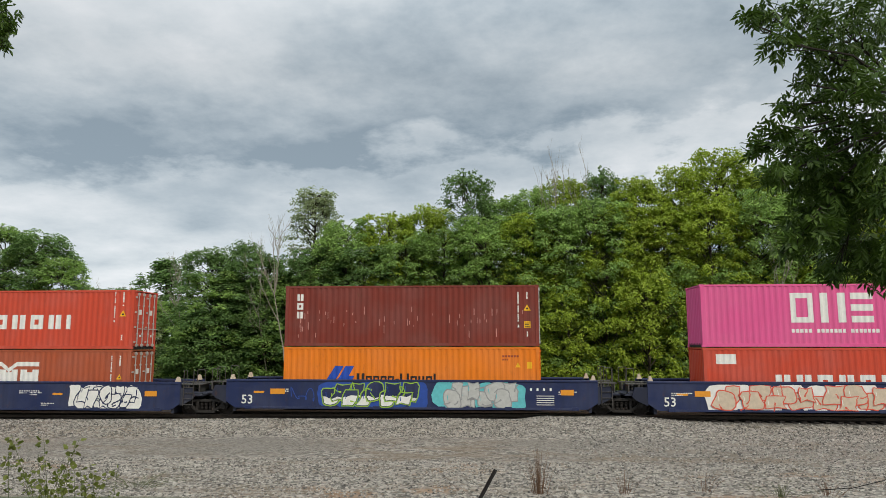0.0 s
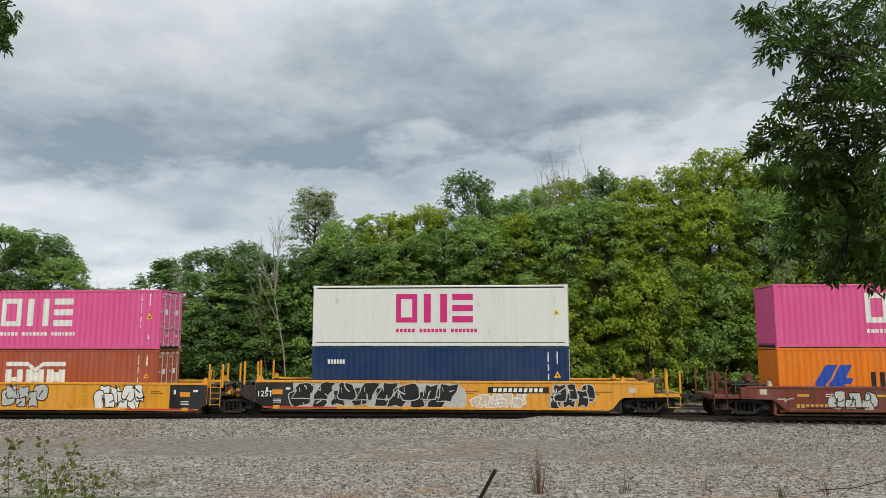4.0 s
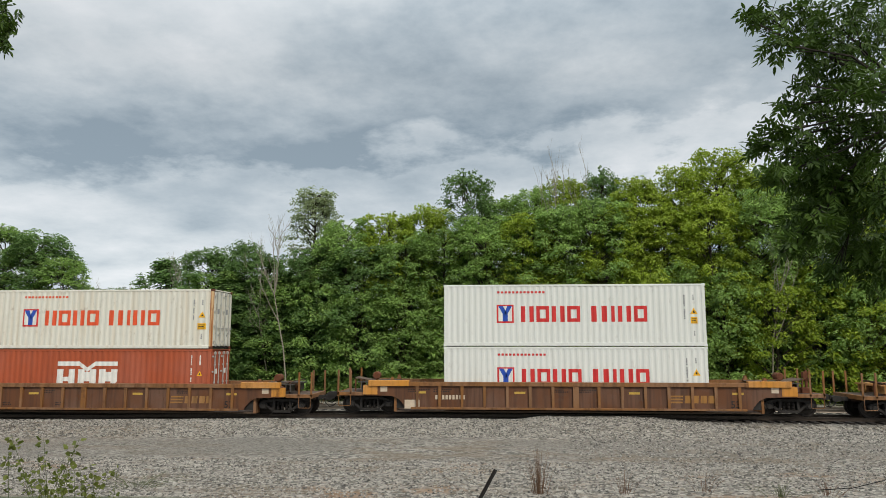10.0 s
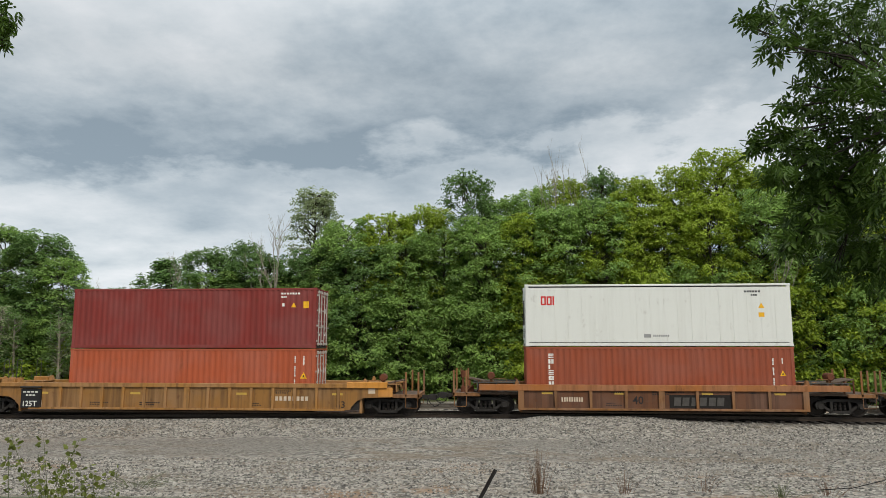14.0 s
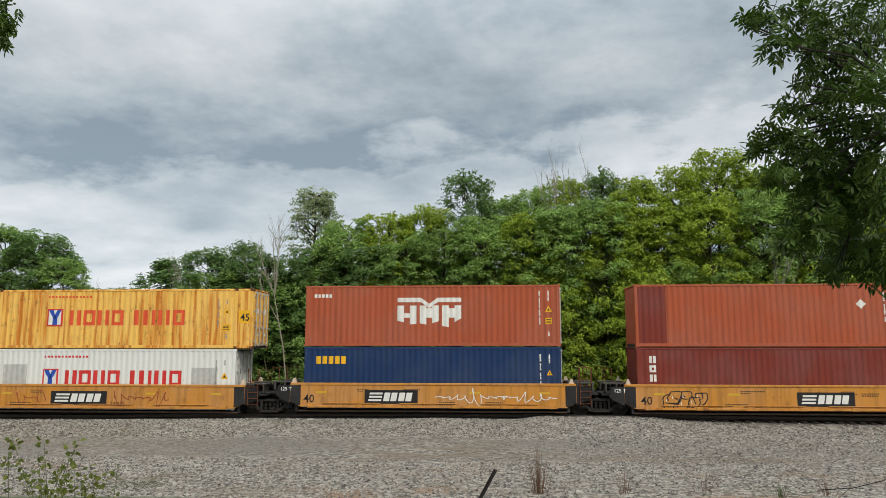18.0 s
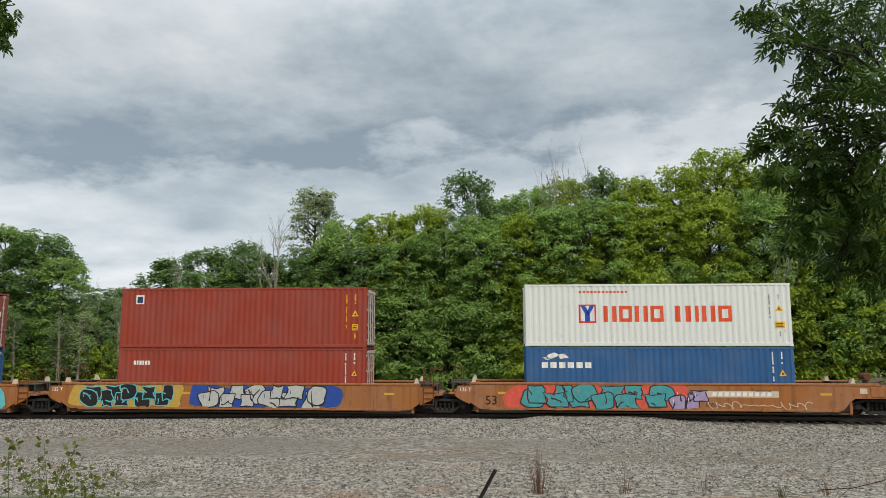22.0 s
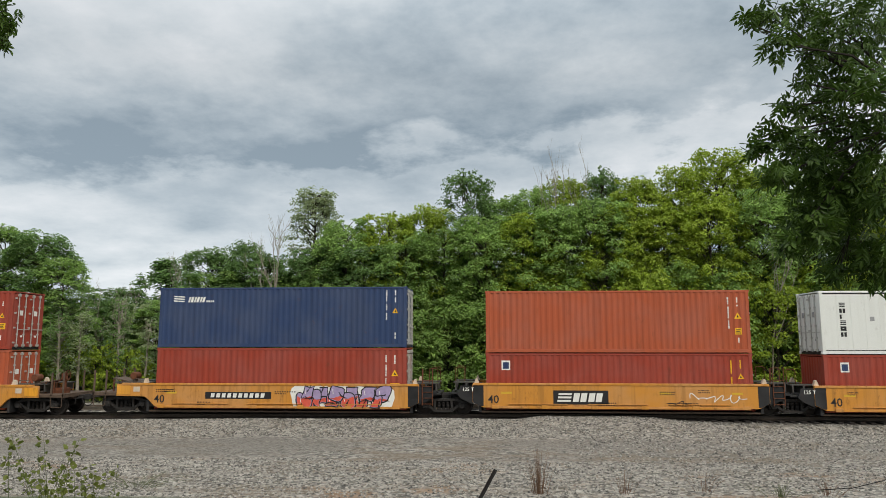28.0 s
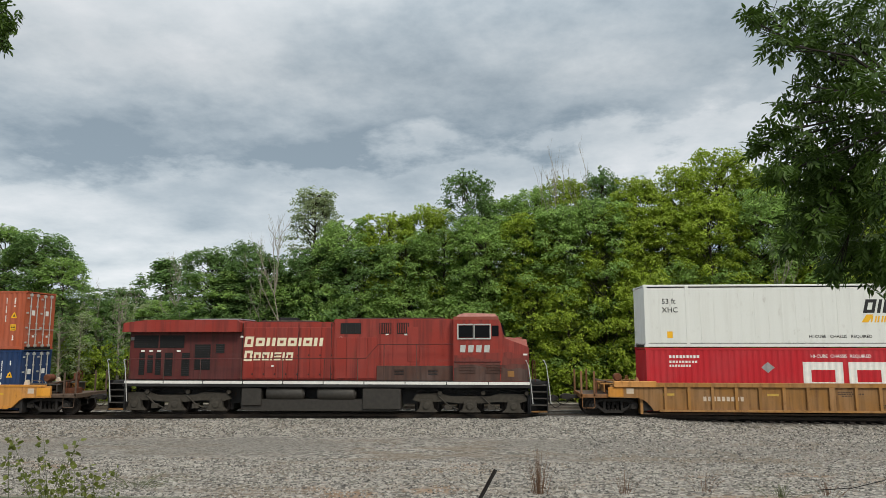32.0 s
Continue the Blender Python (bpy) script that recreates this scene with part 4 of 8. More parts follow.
def wheelset_mesh(r):
    bm = bmesh.new()
    for s in (-1, 1):
        y = s * 0.72
        prof = [(0.09, y - 0.10), (0.15, y - 0.10), (0.17, y - 0.05), (r - 0.10, y - 0.03), (r - 0.07, y - 0.07), (r, y - 0.07), (r + 0.002, y + 0.045), (r + 0.026, y + 0.05), (r + 0.022, y + 0.07), (r - 0.07, y + 0.07), (r - 0.1, y + 0.03), (0.16, y + 0.05), (0.09, y + 0.08)]
        if s > 0:
            prof = [(a, 2 * y - b) for a, b in prof][::-1]
        lathe(bm, prof, 28)
    lathe(bm, [(0.07, -1.05), (0.09, -1.0), (0.09, 1.0), (0.07, 1.05)], 10)
    for k in range(6):  # bolt heads on the axle ends
        a = k * math.pi / 3
        for s in (-1, 1):
            box(bm, 0.05 * math.cos(a) - 0.012, 0.05 * math.cos(a) + 0.012, s * 1.06 - 0.015, s * 1.06 + 0.015, 0.05 * math.sin(a) - 0.012, 0.05 * math.sin(a) + 0.012)
    return bm


def side_frame_mesh():
    """Cast three-piece truck frame: arched top, drop in the middle, pedestal jaws."""
    bm = bmesh.new()
    prism(bm, [(-1.14, 0.52), (-1.06, 0.66), (-0.55, 0.80), (0.55, 0.80), (1.06, 0.66), (1.14, 0.52), (0.95, 0.56), (0.5, 0.69), (-0.5, 0.69), (-0.95, 0.56)], -0.10, 0.10)
    prism(bm, [(-0.98, 0.60), (-0.84, 0.62), (-0.34, 0.28), (-0.40, 0.18)], -0.09, 0.09)
    prism(bm, [(0.98, 0.60), (0.84, 0.62), (0.34, 0.28), (0.40, 0.18)], -0.09, 0.09)
    prism(bm, [(-0.44, 0.17), (0.44, 0.17), (0.36, 0.29), (-0.36, 0.29)], -0.12, 0.12)
    for s in (-1, 1):
        prism(bm, [(s * 0.36, 0.28), (s * 0.46, 0.28), (s * 0.44, 0.72), (s * 0.33, 0.72)], -0.11, 0.11)
        prism(bm, [(s * 0.74, 0.36), (s * 1.06, 0.36), (s * 1.12, 0.56), (s * 0.72, 0.60)], -0.13, 0.07)
        lathe(bm, [(0.11, -0.17), (0.14, -0.13), (0.14, -0.02)], 12, (s * 0.89, 0, 0.47))
    return bm


def spring_mesh():
    """One coil spring, as a ribbed column."""
    bm = bmesh.new()
    prof = [(0.085 if k % 2 else 0.062, 0.29 + 0.033 * k) for k in range(12)]
    rings = [[bm.verts.new((r * math.cos(2 * math.pi * q / 10), r * math.sin(2 * math.pi * q / 10), z)) for q in range(10)] for r, z in prof]
    for u, w in zip(rings, rings[1:]):
        for q in range(10):
            bm.faces.new((u[q], u[(q + 1) % 10], w[(q + 1) % 10], w[q]))
    return bm


def truck(car, u, x, r=0.457):
    tr = part("truck_bolster", mesh_of("bolster", lambda: soft(boxes((-0.22, 0.22, -0.95, 0.95, 0.5, 0.74), (-0.35, 0.35, -0.35, 0.35, 0.7, 0.92)), 0.02)), M["truck_iron"], car, at=pose(x, 0, RAIL))
    for s in (-1, 1):
        part("side_frame", mesh_of("side_frame", side_frame_mesh), M["truck_iron"], tr, at=pose(0, s * 1.02, 0, 0, 0, 0 if s < 0 else 180))
        for q in (-0.21, 0.0, 0.21):
            part("spring", mesh_of("spring", spring_mesh), M["dark_iron"], tr, at=pose(q, s * 1.02, 0))
    for s in (-1, 1):
        ws = part("wheelset", mesh_of(("wheelset", r), wheelset_mesh, r), M["wheel_steel"], car, at=pose(x + s * 0.89, 0, RAIL + r))
        ROLLING.append((ws, u, x + s * 0.89, RAIL + r, r))


def ladder_mesh():
    bm = bmesh.new()
    for x in (-0.24, 0.24):
        tube(bm, [(x, 0, 0.55), (x, 0, 2.25)], 0.02)
    for i in range(5):
        tube(bm, [(-0.24, 0, 0.62 + 0.27 * i), (0.24, 0, 0.62 + 0.27 * i)], 0.016)
    tube(bm, [(-0.24, 0, 2.22), (-0.24, 0.35, 2.22), (-0.24, 0.35, 1.4)], 0.018)
    return bm


def grab_mesh():
    return tube(bmesh.new(), [(-0.2, 0, 1.4), (-0.2, 0, 2.18), (-0.16, 0, 2.22), (0.16, 0, 2.22), (0.2, 0, 2.18), (0.2, 0, 1.4)], 0.017)


def walkway_mesh(length):
    """A tread plate on three folded legs, one bent sheet."""
    h, q = length / 2, [(-length / 2, 0.04), (-length / 2, 0.0)]
    for x in (-length * 0.4, 0.0, length * 0.4):
        q += [(x - 0.03, 0.0), (x - 0.03, -0.34), (x + 0.03, -0.34), (x + 0.03, 0.0)]
    return prism(bmesh.new(), q + [(h, 0.0), (h, 0.04)], -0.34, 0.34)


def coupler_mesh():
    bm = boxes((-0.55, 0.1, -0.09, 0.09, 0.80, 0.97))
    prism(bm, [(0.05, 0.76), (0.34, 0.74), (0.44, 0.80), (0.44, 0.98), (0.32, 1.02), (0.05, 1.0)], -0.15, 0.15)
    prism(bm, [(0.40, 0.80), (0.52, 0.82), (0.52, 0.94), (0.40, 0.96)], -0.15, 0.03)
    tube(bm, [(0.0, -0.3, 0.92), (0.12, -0.34, 0.62), (0.32, -0.36, 0.46), (0.5, -0.36, 0.50), (0.62, -0.34, 0.62)], 0.028)
    tube(bm, [(0.05, 0.2, 0.85), (0.05, -0.9, 0.85), (0.05, -0.95, 0.6)], 0.018)
    return bm


def brake_gear_mesh():
    """Upright hand brake stand with its wheel and chain rod."""
    bm = boxes((-0.05, 0.05, -0.06, 0.06, 1.05, 2.1), (-0.16, 0.06, -0.1, 0.1, 1.75, 2.05), (-0.5, 0.1, -0.3, 0.3, 1.06, 1.34))
    tube(bm, [(0.10 + 0.0, 0.24 * math.cos(q), 1.95 + 0.24 * math.sin(q)) for q in (2 * math.pi * k / 16 for k in range(17))], 0.02)
    for k in range(3):
        q = 2 * math.pi * k / 3 + 0.5
        tube(bm, [(0.06, 0, 1.95), (0.10, 0.24 * math.cos(q), 1.95 + 0.24 * math.sin(q))], 0.014)
    tube(bm, [(-0.3, -0.2, 1.1), (-0.3, -0.22, 1.6), (-0.05, -0.2, 1.8)], 0.025)
    tube(bm, [(-0.7, 0.3, 1.1), (-0.6, 0.5, 1.5), (-0.2, 0.5, 1.2)], 0.03)
    return bm


def side_outline(style, bl, br, left, right, foot):
    """Outline of one side: bl and br are the truck centres' distances, ends 'int' or 'end'."""
    pts = []
    for b, kind, s in ((bl, left, -1), (br, right, 1)):
        if style == "short":
            q = [(6.46, foot), (6.46, TOP)]
        elif style == "smooth":
            q = [(b - 1.62, foot), (b - 1.48, foot + 0.06), (b - 1.12, 0.66), (b - 1.12, TOP)] if kind == "int" else \
                [(b - 1.72, foot), (b - 1.60, foot + 0.06), (b - 1.30, 0.78), (b - 1.1, 0.90), (b + 0.27, 0.92), (b + 0.27, TOP)]
        else:
            q = [(b - 1.50, foot), (b - 1.45, 0.5), (b - 1.22, 0.75), (b - 0.95, 0.90), (b - 0.55, 0.93), (b - 0.42, 0.93), (b - 0.42, TOP)] if kind == "int" else \
                [(b - 1.75, foot), (b - 1.68, 0.5), (b - 1.42, 0.78), (b - 1.1, 0.92), (b - 0.3, 0.94), (b + 0.18, 0.94), (b + 0.18, TOP - 0.10), (b - 0.1, TOP)]
        q = [(s * x, z) for x, z in q]
        pts.append(q)
    return pts[1] + pts[0][::-1]


CAR_LABEL = {"navy_car": "dark blue well car with rust and graffiti", "yellow_car": "yellow well car with black ends", "amber_car": "faded yellow well car with scuffed sides",
             "maroon_car": "maroon well car covered in graffiti", "umber_car": "dark brown ribbed well car streaked with grime", "tan_car": "tan ribbed well car with faded lettering",
             "copper_car": "orange-brown well car with large graffiti"}


def well_car(u, style, size, colour, bl, br, left, right, first=False, ends=None):
    car = thing("well_car", pose(u, 0, 0), CAR_LABEL[colour], "railcar", "well cars of the train")
    TRAIN.append((car, u, 0.0))
    body, endm = M[colour], M[ends or colour]
    foot = 0.42 if size == 40 and style == "smooth" else 0.36
    short = style == "ribbed" and size == 40  # the side ends at the well, the chord runs on over the trucks
    outline = side_outline("short" if short else style, bl, br, left, right, foot)
    well = 6.35 if size == 40 else 8.35
    for s in (-1, 1):
        y0, y1 = (SIDE, SIDE + 0.11) if s < 0 else (-SIDE - 0.11, -SIDE)
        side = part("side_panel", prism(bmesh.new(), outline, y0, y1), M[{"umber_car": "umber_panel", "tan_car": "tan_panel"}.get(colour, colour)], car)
        x0 = -bl + (1.14 if left == "int" and style == "smooth" else 0.5 if left == "int" else -0.02)
        x1 = br - (1.14 if right == "int" and style == "smooth" else 0.5 if right == "int" else 0.02)
        if short:
            x0, x1 = -bl - 0.28, br + 0.28
        out = 0.03 if style == "smooth" else 0.09
        ya, yb = (SIDE - out, SIDE + 0.16) if s < 0 else (-SIDE - 0.16, -SIDE + out)
        part("top_chord", soft(boxes((x0, x1, ya, yb, TOP - (0.05 if style == "smooth" else 0.22 if short else 0.14), TOP + 0.05)), 0.012), M["copper_car" if colour == "umber_car" else "amber_car"] if short else body, side)
        part("bottom_sill", soft(boxes((-6.4 if short else -bl + 2.0, 6.4 if short else br - 2.0, ya + (0.0 if s < 0 else 0.02), yb, foot - 0.04, foot + 0.06)), 0.01), body, side)
        if style == "ribbed":
            rib = mesh_of(("rib", TOP), lambda: prism(bmesh.new(), [(-0.055, 0.36), (0.055, 0.36), (0.07, TOP - 0.14), (-0.07, TOP - 0.14)], -0.085, 0.0))
            wide = mesh_of(("wide_rib", TOP), lambda: prism(bmesh.new(), [(-0.13, 0.32), (0.13, 0.32), (0.13, TOP - 0.14), (-0.13, TOP - 0.14)], -0.085, 0.0))
            n = 16 if size == 53 else 8
            for i in range(n + 1):
                x = -well + 2 * well * i / n
                if short or -bl + 1.7 < x < br - 1.7:
                    part("rib", wide if i in (0, n, n // 2) else rib, body, side, at=pose(x, SIDE if s < 0 else -SIDE, 0, 0, 0, 0 if s < 0 else 180))
        else:
            # lift pads along the lower edge
            pad = mesh_of("pad", lambda: soft(boxes((-0.16, 0.16, -0.05, 0.0, 0.0, 0.16)), 0.012))
            for i in range(6):
                x = -well + 0.7 + (2 * well - 1.4) * i / 5
                if -bl + 1.9 < x < br - 1.9:
                    part("pad", pad, body, side, at=pose(x, (SIDE if s < 0 else -SIDE), foot - 0.05, 0, 0, 0 if s < 0 else 180))
    part("well_floor", boxes((-well, well, -1.3, 1.3, 0.18, 0.25)), M["grimy_deck"], car)
    for s, b, kind in ((-1, bl, left), (1, br, right)):
        part("bulkhead", boxes((s * well - 0.06, s * well + 0.06, -1.36, 1.36, 0.2, TOP - 0.06)), endm, car)
        reach = b + (1.40 if kind == "end" else -0.12)
        a, c2 = sorted((s * (well + 0.02), s * reach))
        part("end_deck", soft(boxes((a, c2, -1.3, 1.3, 1.0, 1.09), (a, c2, -0.35, 0.35, 0.78, 1.0)), 0.01), endm if kind == "int" else M["grimy_deck"], car)
        # black-painted cheek beside the truck
        if style == "smooth" and kind == "int":
            cheek = prism(bmesh.new(), [(s * (b - 1.13), 0.56), (s * (b - 1.13), 1.40), (s * (b - 0.55), 1.40), (s * (b - 0.42), 0.98), (s * (b - 0.62), 0.80)], SIDE + 0.02, SIDE + 0.10)
            part("end_cheek", cheek, endm, car)
            cheek = prism(bmesh.new(), [(s * (b - 1.13), 0.56), (s * (b - 1.13), 1.40), (s * (b - 0.55), 1.40), (s * (b - 0.42), 0.98), (s * (b - 0.62), 0.80)], -SIDE - 0.10, -SIDE - 0.02)
            part("end_cheek", cheek, endm, car)
            wide_end = 2.95 if colour == "yellow_car" else 1.63
            if ends == "black_car":
                for y0, y1 in ((SIDE - 0.004, SIDE - 0.001),):
                    part("end_paint", decal([[(s * (b - wide_end), foot + 0.05), (s * (b - 1.62), foot + 0.05), (s * (b - 1.49), foot + 0.06), (s * (b - 1.13), 0.66), (s * (b - 1.13), TOP - 0.06), (s * (b - wide_end), TOP - 0.06)]], SIDE - 0.004), endm, car, "black painted end")
                if colour == "yellow_car":
                    a, c2 = sorted((s * (b - 5.2), s * (b - 1.75)))
                    part("sill_stripe", decal([rect(a, c2, foot - 0.01, foot + 0.06)], SIDE - 0.036), M["red_paint"], car, "red stripe along the sill")
                    x = s * (b - 2.2)
                    part("placard", decal([rect(x - 0.25, x + 0.25, 0.98, 1.2)], SIDE - 0.008), M["placard_orange"], car, "orange placard")
                    part("stencil", decal([rect(x - 0.55, x - 0.45, 1.1, 1.3), rect(x + 0.4, x + 0.62, 1.2, 1.3)] + [rect(x - 0.2, x + 0.2, 0.6 + 0.07 * q, 0.63 + 0.07 * q) for q in range(3)], SIDE - 0.008), M["white_paint"], car)["kind"] = "stuff"
        wl = (b - well) + (0.5 if kind == "end" else -0.25)
        part("walkway", mesh_of(("walkway", round(wl, 1)), walkway_mesh, round(wl, 1)), M["steel"] if colour != "tan_car" else body, car, at=pose(s * (well + 0.05 + wl / 2), -0.85, 1.52))
        part("walkway", mesh_of(("walkway", round(wl, 1)), walkway_mesh, round(wl, 1)), M["steel"] if colour != "tan_car" else body, car, at=pose(s * (well + 0.05 + wl / 2), 0.85, 1.52))
        lad = M["steel"] if colour in ("navy_car", "maroon_car") else M["rust_iron"] if style == "smooth" and colour != "yellow_car" else M["yellow_car"] if colour == "yellow_car" else M["copper_car"]
        if kind == "end":
            far = M[{"navy_car": "steel", "maroon_car": "maroon_car", "yellow_car": "yellow_car", "amber_car": "grimy_deck", "copper_car": "grimy_deck"}.get(colour, "umber_car")]
            rod = mesh_of("end_upright", lambda: soft(boxes((-0.045, 0.045, -0.02, 0.02, 0.98, 2.12)), 0.008))
            stirrup = mesh_of("stirrup", lambda: tube(bmesh.new(), [(-0.28, 0, 1.0), (-0.28, 0, 0.50), (-0.24, 0, 0.46), (0.24, 0, 0.46), (0.28, 0, 0.50), (0.28, 0, 1.0)], 0.016))
            hoop = mesh_of("hoop", lambda: tube(bmesh.new(), [(-0.3, 0, 1.44), (-0.3, 0, 1.66), (-0.24, 0, 1.72), (0.24, 0, 1.72), (0.3, 0, 1.66), (0.3, 0, 1.44)], 0.014))
            for y in (-1.36, 1.36):
                for xx in (b + 0.87, b + 1.46):
                    part("upright", rod, far, car, at=pose(s * xx, y, 0.0))
                part("stirrup", stirrup, far, car, at=pose(s * (b + 1.15), y - 0.02, 0.0))
            if not short:
                part("end_web", boxes((min(s * (b - 2.0), s * (well + 0.05)), max(s * (b - 2.0), s * (well + 0.05)), SIDE + 0.13, SIDE + 0.17, foot, 1.0)), M["truck_iron"], car)
            part("grab_rail", hoop, far, car, at=pose(s * (b - 0.7), -1.1, 0.0))
            a, c2 = sorted((s * (b + 0.24), s * (b + 1.5)))
            part("end_sill", soft(boxes((a, c2, -1.38, -1.28, 0.92, 1.08), (a, c2, 1.28, 1.38, 0.92, 1.08), (s * (b + 1.46) - 0.05, s * (b + 1.46) + 0.05, -1.38, 1.38, 0.90, 1.10)), 0.01), far, car)
            if colour == "copper_car" and s < 0:
                part("end_housing", soft(boxes((-b - 0.26, -b + 3.2, SIDE + 0.005, -SIDE - 0.005, TOP + 0.05, TOP + 0.27)), 0.015), body, car)
            # brake platform sloping up beside the hand brake
            ramp = prism(bmesh.new(), [(s * (b - 0.5), 1.46), (s * (b + 0.75), 1.70), (s * (b + 0.75), 1.75), (s * (b - 0.5), 1.51)], -0.95, 0.2)
            part("brake_platform", ramp, M["truck_iron"] if colour in ("navy_car", "maroon_car") else M["grimy_deck"], car)
            for xx in (b + 0.30, b + 0.72):
                part("platform_leg", boxes((s * xx - 0.03, s * xx + 0.03, -0.95, -0.89, 1.05, 1.66)), M["rust_iron"], car)
            drum = mesh_of("drum", lambda: lathe(bmesh.new(), [(0.02, -0.26), (0.15, -0.26), (0.18, -0.22), (0.18, 0.22), (0.15, 0.26), (0.02, 0.26)], 16))
            part("air_drum", drum, M["steel"] if colour == "navy_car" else M["rust_iron"], car, at=pose(s * (b - 0.28), -0.75, 1.84, 0, 0, 0))
            part("drum_stand", boxes((s * (b - 0.28) - 0.07, s * (b - 0.28) + 0.07, -0.85, -0.65, 1.4, 1.72)), M["steel"] if colour == "navy_car" else far, car)
            if not short:
                part("end_plate", soft(boxes((min(s * (b - 0.42), s * (b + 0.26)), max(s * (b - 0.42), s * (b + 0.26)), SIDE - 0.022, SIDE, 0.98, 1.40)), 0.006), M["yellow_car"] if colour == "amber_car" else M["amber_car"] if colour in ("umber_car", "tan_car") else body, car)
                if style == "ribbed":  # repainted end of the chord
                    a, c2 = sorted((s * (b - 1.9), s * (b + 0.0)))
                    part("end_cap", soft(boxes((a, c2, SIDE - 0.096, SIDE + 0.17, TOP - 0.146, TOP + 0.12)), 0.012), M["amber_car"], car, "ochre chord end")
            if not short:
                part("data_plate", decal([rect(s * (b - 0.72) - 0.16, s * (b - 0.72) + 0.16, 1.12, 1.36)], SIDE - 0.006), M["beige_spray"], car, "pale data stencil")
            part("coupler", mesh_of("coupler", coupler_mesh), M["truck_iron"], car, at=pose(s * (b + 1.8), 0, 0, 0, 0, 0 if s > 0 else 180))
            if (s < 0) == (u % 2 < 1):
                part("brake_gear", mesh_of("brake_gear", brake_gear_mesh), M["rust_iron"] if colour != "navy_car" else M["steel"], car, at=pose(s * (b + 1.05), -0.55, 0, 0, 0, 0 if s > 0 else 180))
        else:
            if s > 0:
                part("ladder", mesh_of("ladder", ladder_mesh), lad, car, at=pose(s * (b - 0.72), SIDE - 0.02, 0))
            if colour == "yellow_car":
                bar = mesh_of("upright", lambda: soft(boxes((-0.045, 0.045, -0.03, 0.03, 1.4, 2.5)), 0.01))
                for xx, yy in ((b - 0.5, -1.2), (b - 1.15, -1.2), (b - 0.5, 1.2), (b - 1.15, 1.2)):
                    part("upright", bar, body, car, at=pose(s * xx, yy, 0))
            else:
                tall = mesh_of("tall_grab", lambda: tube(bmesh.new(), [(-0.12, 0, 1.4), (-0.12, 0, 2.6), (-0.08, 0, 2.66), (0.08, 0, 2.66), (0.12, 0, 2.6), (0.12, 0, 1.4)], 0.014)) if style == "ribbed" else mesh_of("grab", grab_mesh)
                for xx, yy in ((b - 0.5, -0.55), (b - 0.5, 1.3)) if style == "smooth" else ((b - 0.55, -1.25), (b - 1.2, -1.25), (b - 0.55, 1.25)):
                    part("grab_rail", tall, lad if style == "smooth" else M["steel"], car, at=pose(s * xx, yy, 0.0))
            if style == "ribbed":
                for yy in (-1.28, 1.28):
                    part("end_pedestal", soft(boxes((s * (b - 0.75) - 0.38, s * (b - 0.75) + 0.38, yy - 0.14, yy + 0.14, 1.44, 1.74)), 0.02), body, car)
                part("end_post", soft(boxes((s * (b - 0.38) - 0.1, s * (b - 0.38) + 0.1, -1.42, -1.2, 0.98, 1.8)), 0.02), body, car)
            part("brake_rigging", tube(bmesh.new(), [(s * (b - 0.95), -0.95, 1.1), (s * (b - 0.8), -0.95, 1.45), (s * (b - 0.45), -0.9, 1.38), (s * (b - 0.25), -0.8, 1.02)], 0.035), M["truck_iron"], car)
        cone = mesh_of("guide_cone", lambda: prism(bmesh.new(), [(-0.12, 0), (0.12, 0), (0.05, 0.24), (-0.02, 0.26)], -0.1, 0.1))
        for y in (-1.25, 1.25):
            part("guide_cone", cone, M["beige_spray"] if style == "smooth" and colour != "yellow_car" else body, car, at=pose(s * (well + 0.16), y, TOP + 0.02, 0, 0, 0 if s > 0 else 180))
    if left == "end" or first:
        truck(car, u, -bl)
    truck(car, u, br)
    if right == "int" and colour == "yellow_car":
        gear = part("valve_box", soft(boxes((br - 0.42, br - 0.14, -1.05, -0.7, 0.98, 1.34), (br + 0.12, br + 0.36, -1.05, -0.7, 0.98, 1.34)), 0.02), body, car, "yellow brake valve housing")
        part("air_hose", tube(bmesh.new(), [(br - 0.3, -1.08, 1.3), (br - 0.1, -1.1, 1.46), (br + 0.1, -1.12, 1.2), (br - 0.05, -1.1, 1.0), (br + 0.25, -1.08, 1.25)], 0.05), M["rust_iron"], gear)
    if style == "smooth" and size == 40:
        ledge = mesh_of("ledge", lambda: soft(boxes((-1.35, 1.35, -0.055, 0.0, 0.0, 0.03)), 0.006))
        for x in (-3.7, -0.1, 3.6):
            part("side_ledge", ledge, body, car, at=pose(x, SIDE, foot + 0.15))
    if right == "int":
        part("drawbar", soft(boxes((br - 0.5, br + 0.5, -0.25, 0.25, 0.86, 1.04)), 0.02), M["truck_iron"], car)
    return car


def car_text(car, words, x, z, size, material="black_paint", y=None):
    part("lettering", text_mesh(words, size), M[material], car, at=pose(x, (SIDE if y is None else y) - 0.006, z))


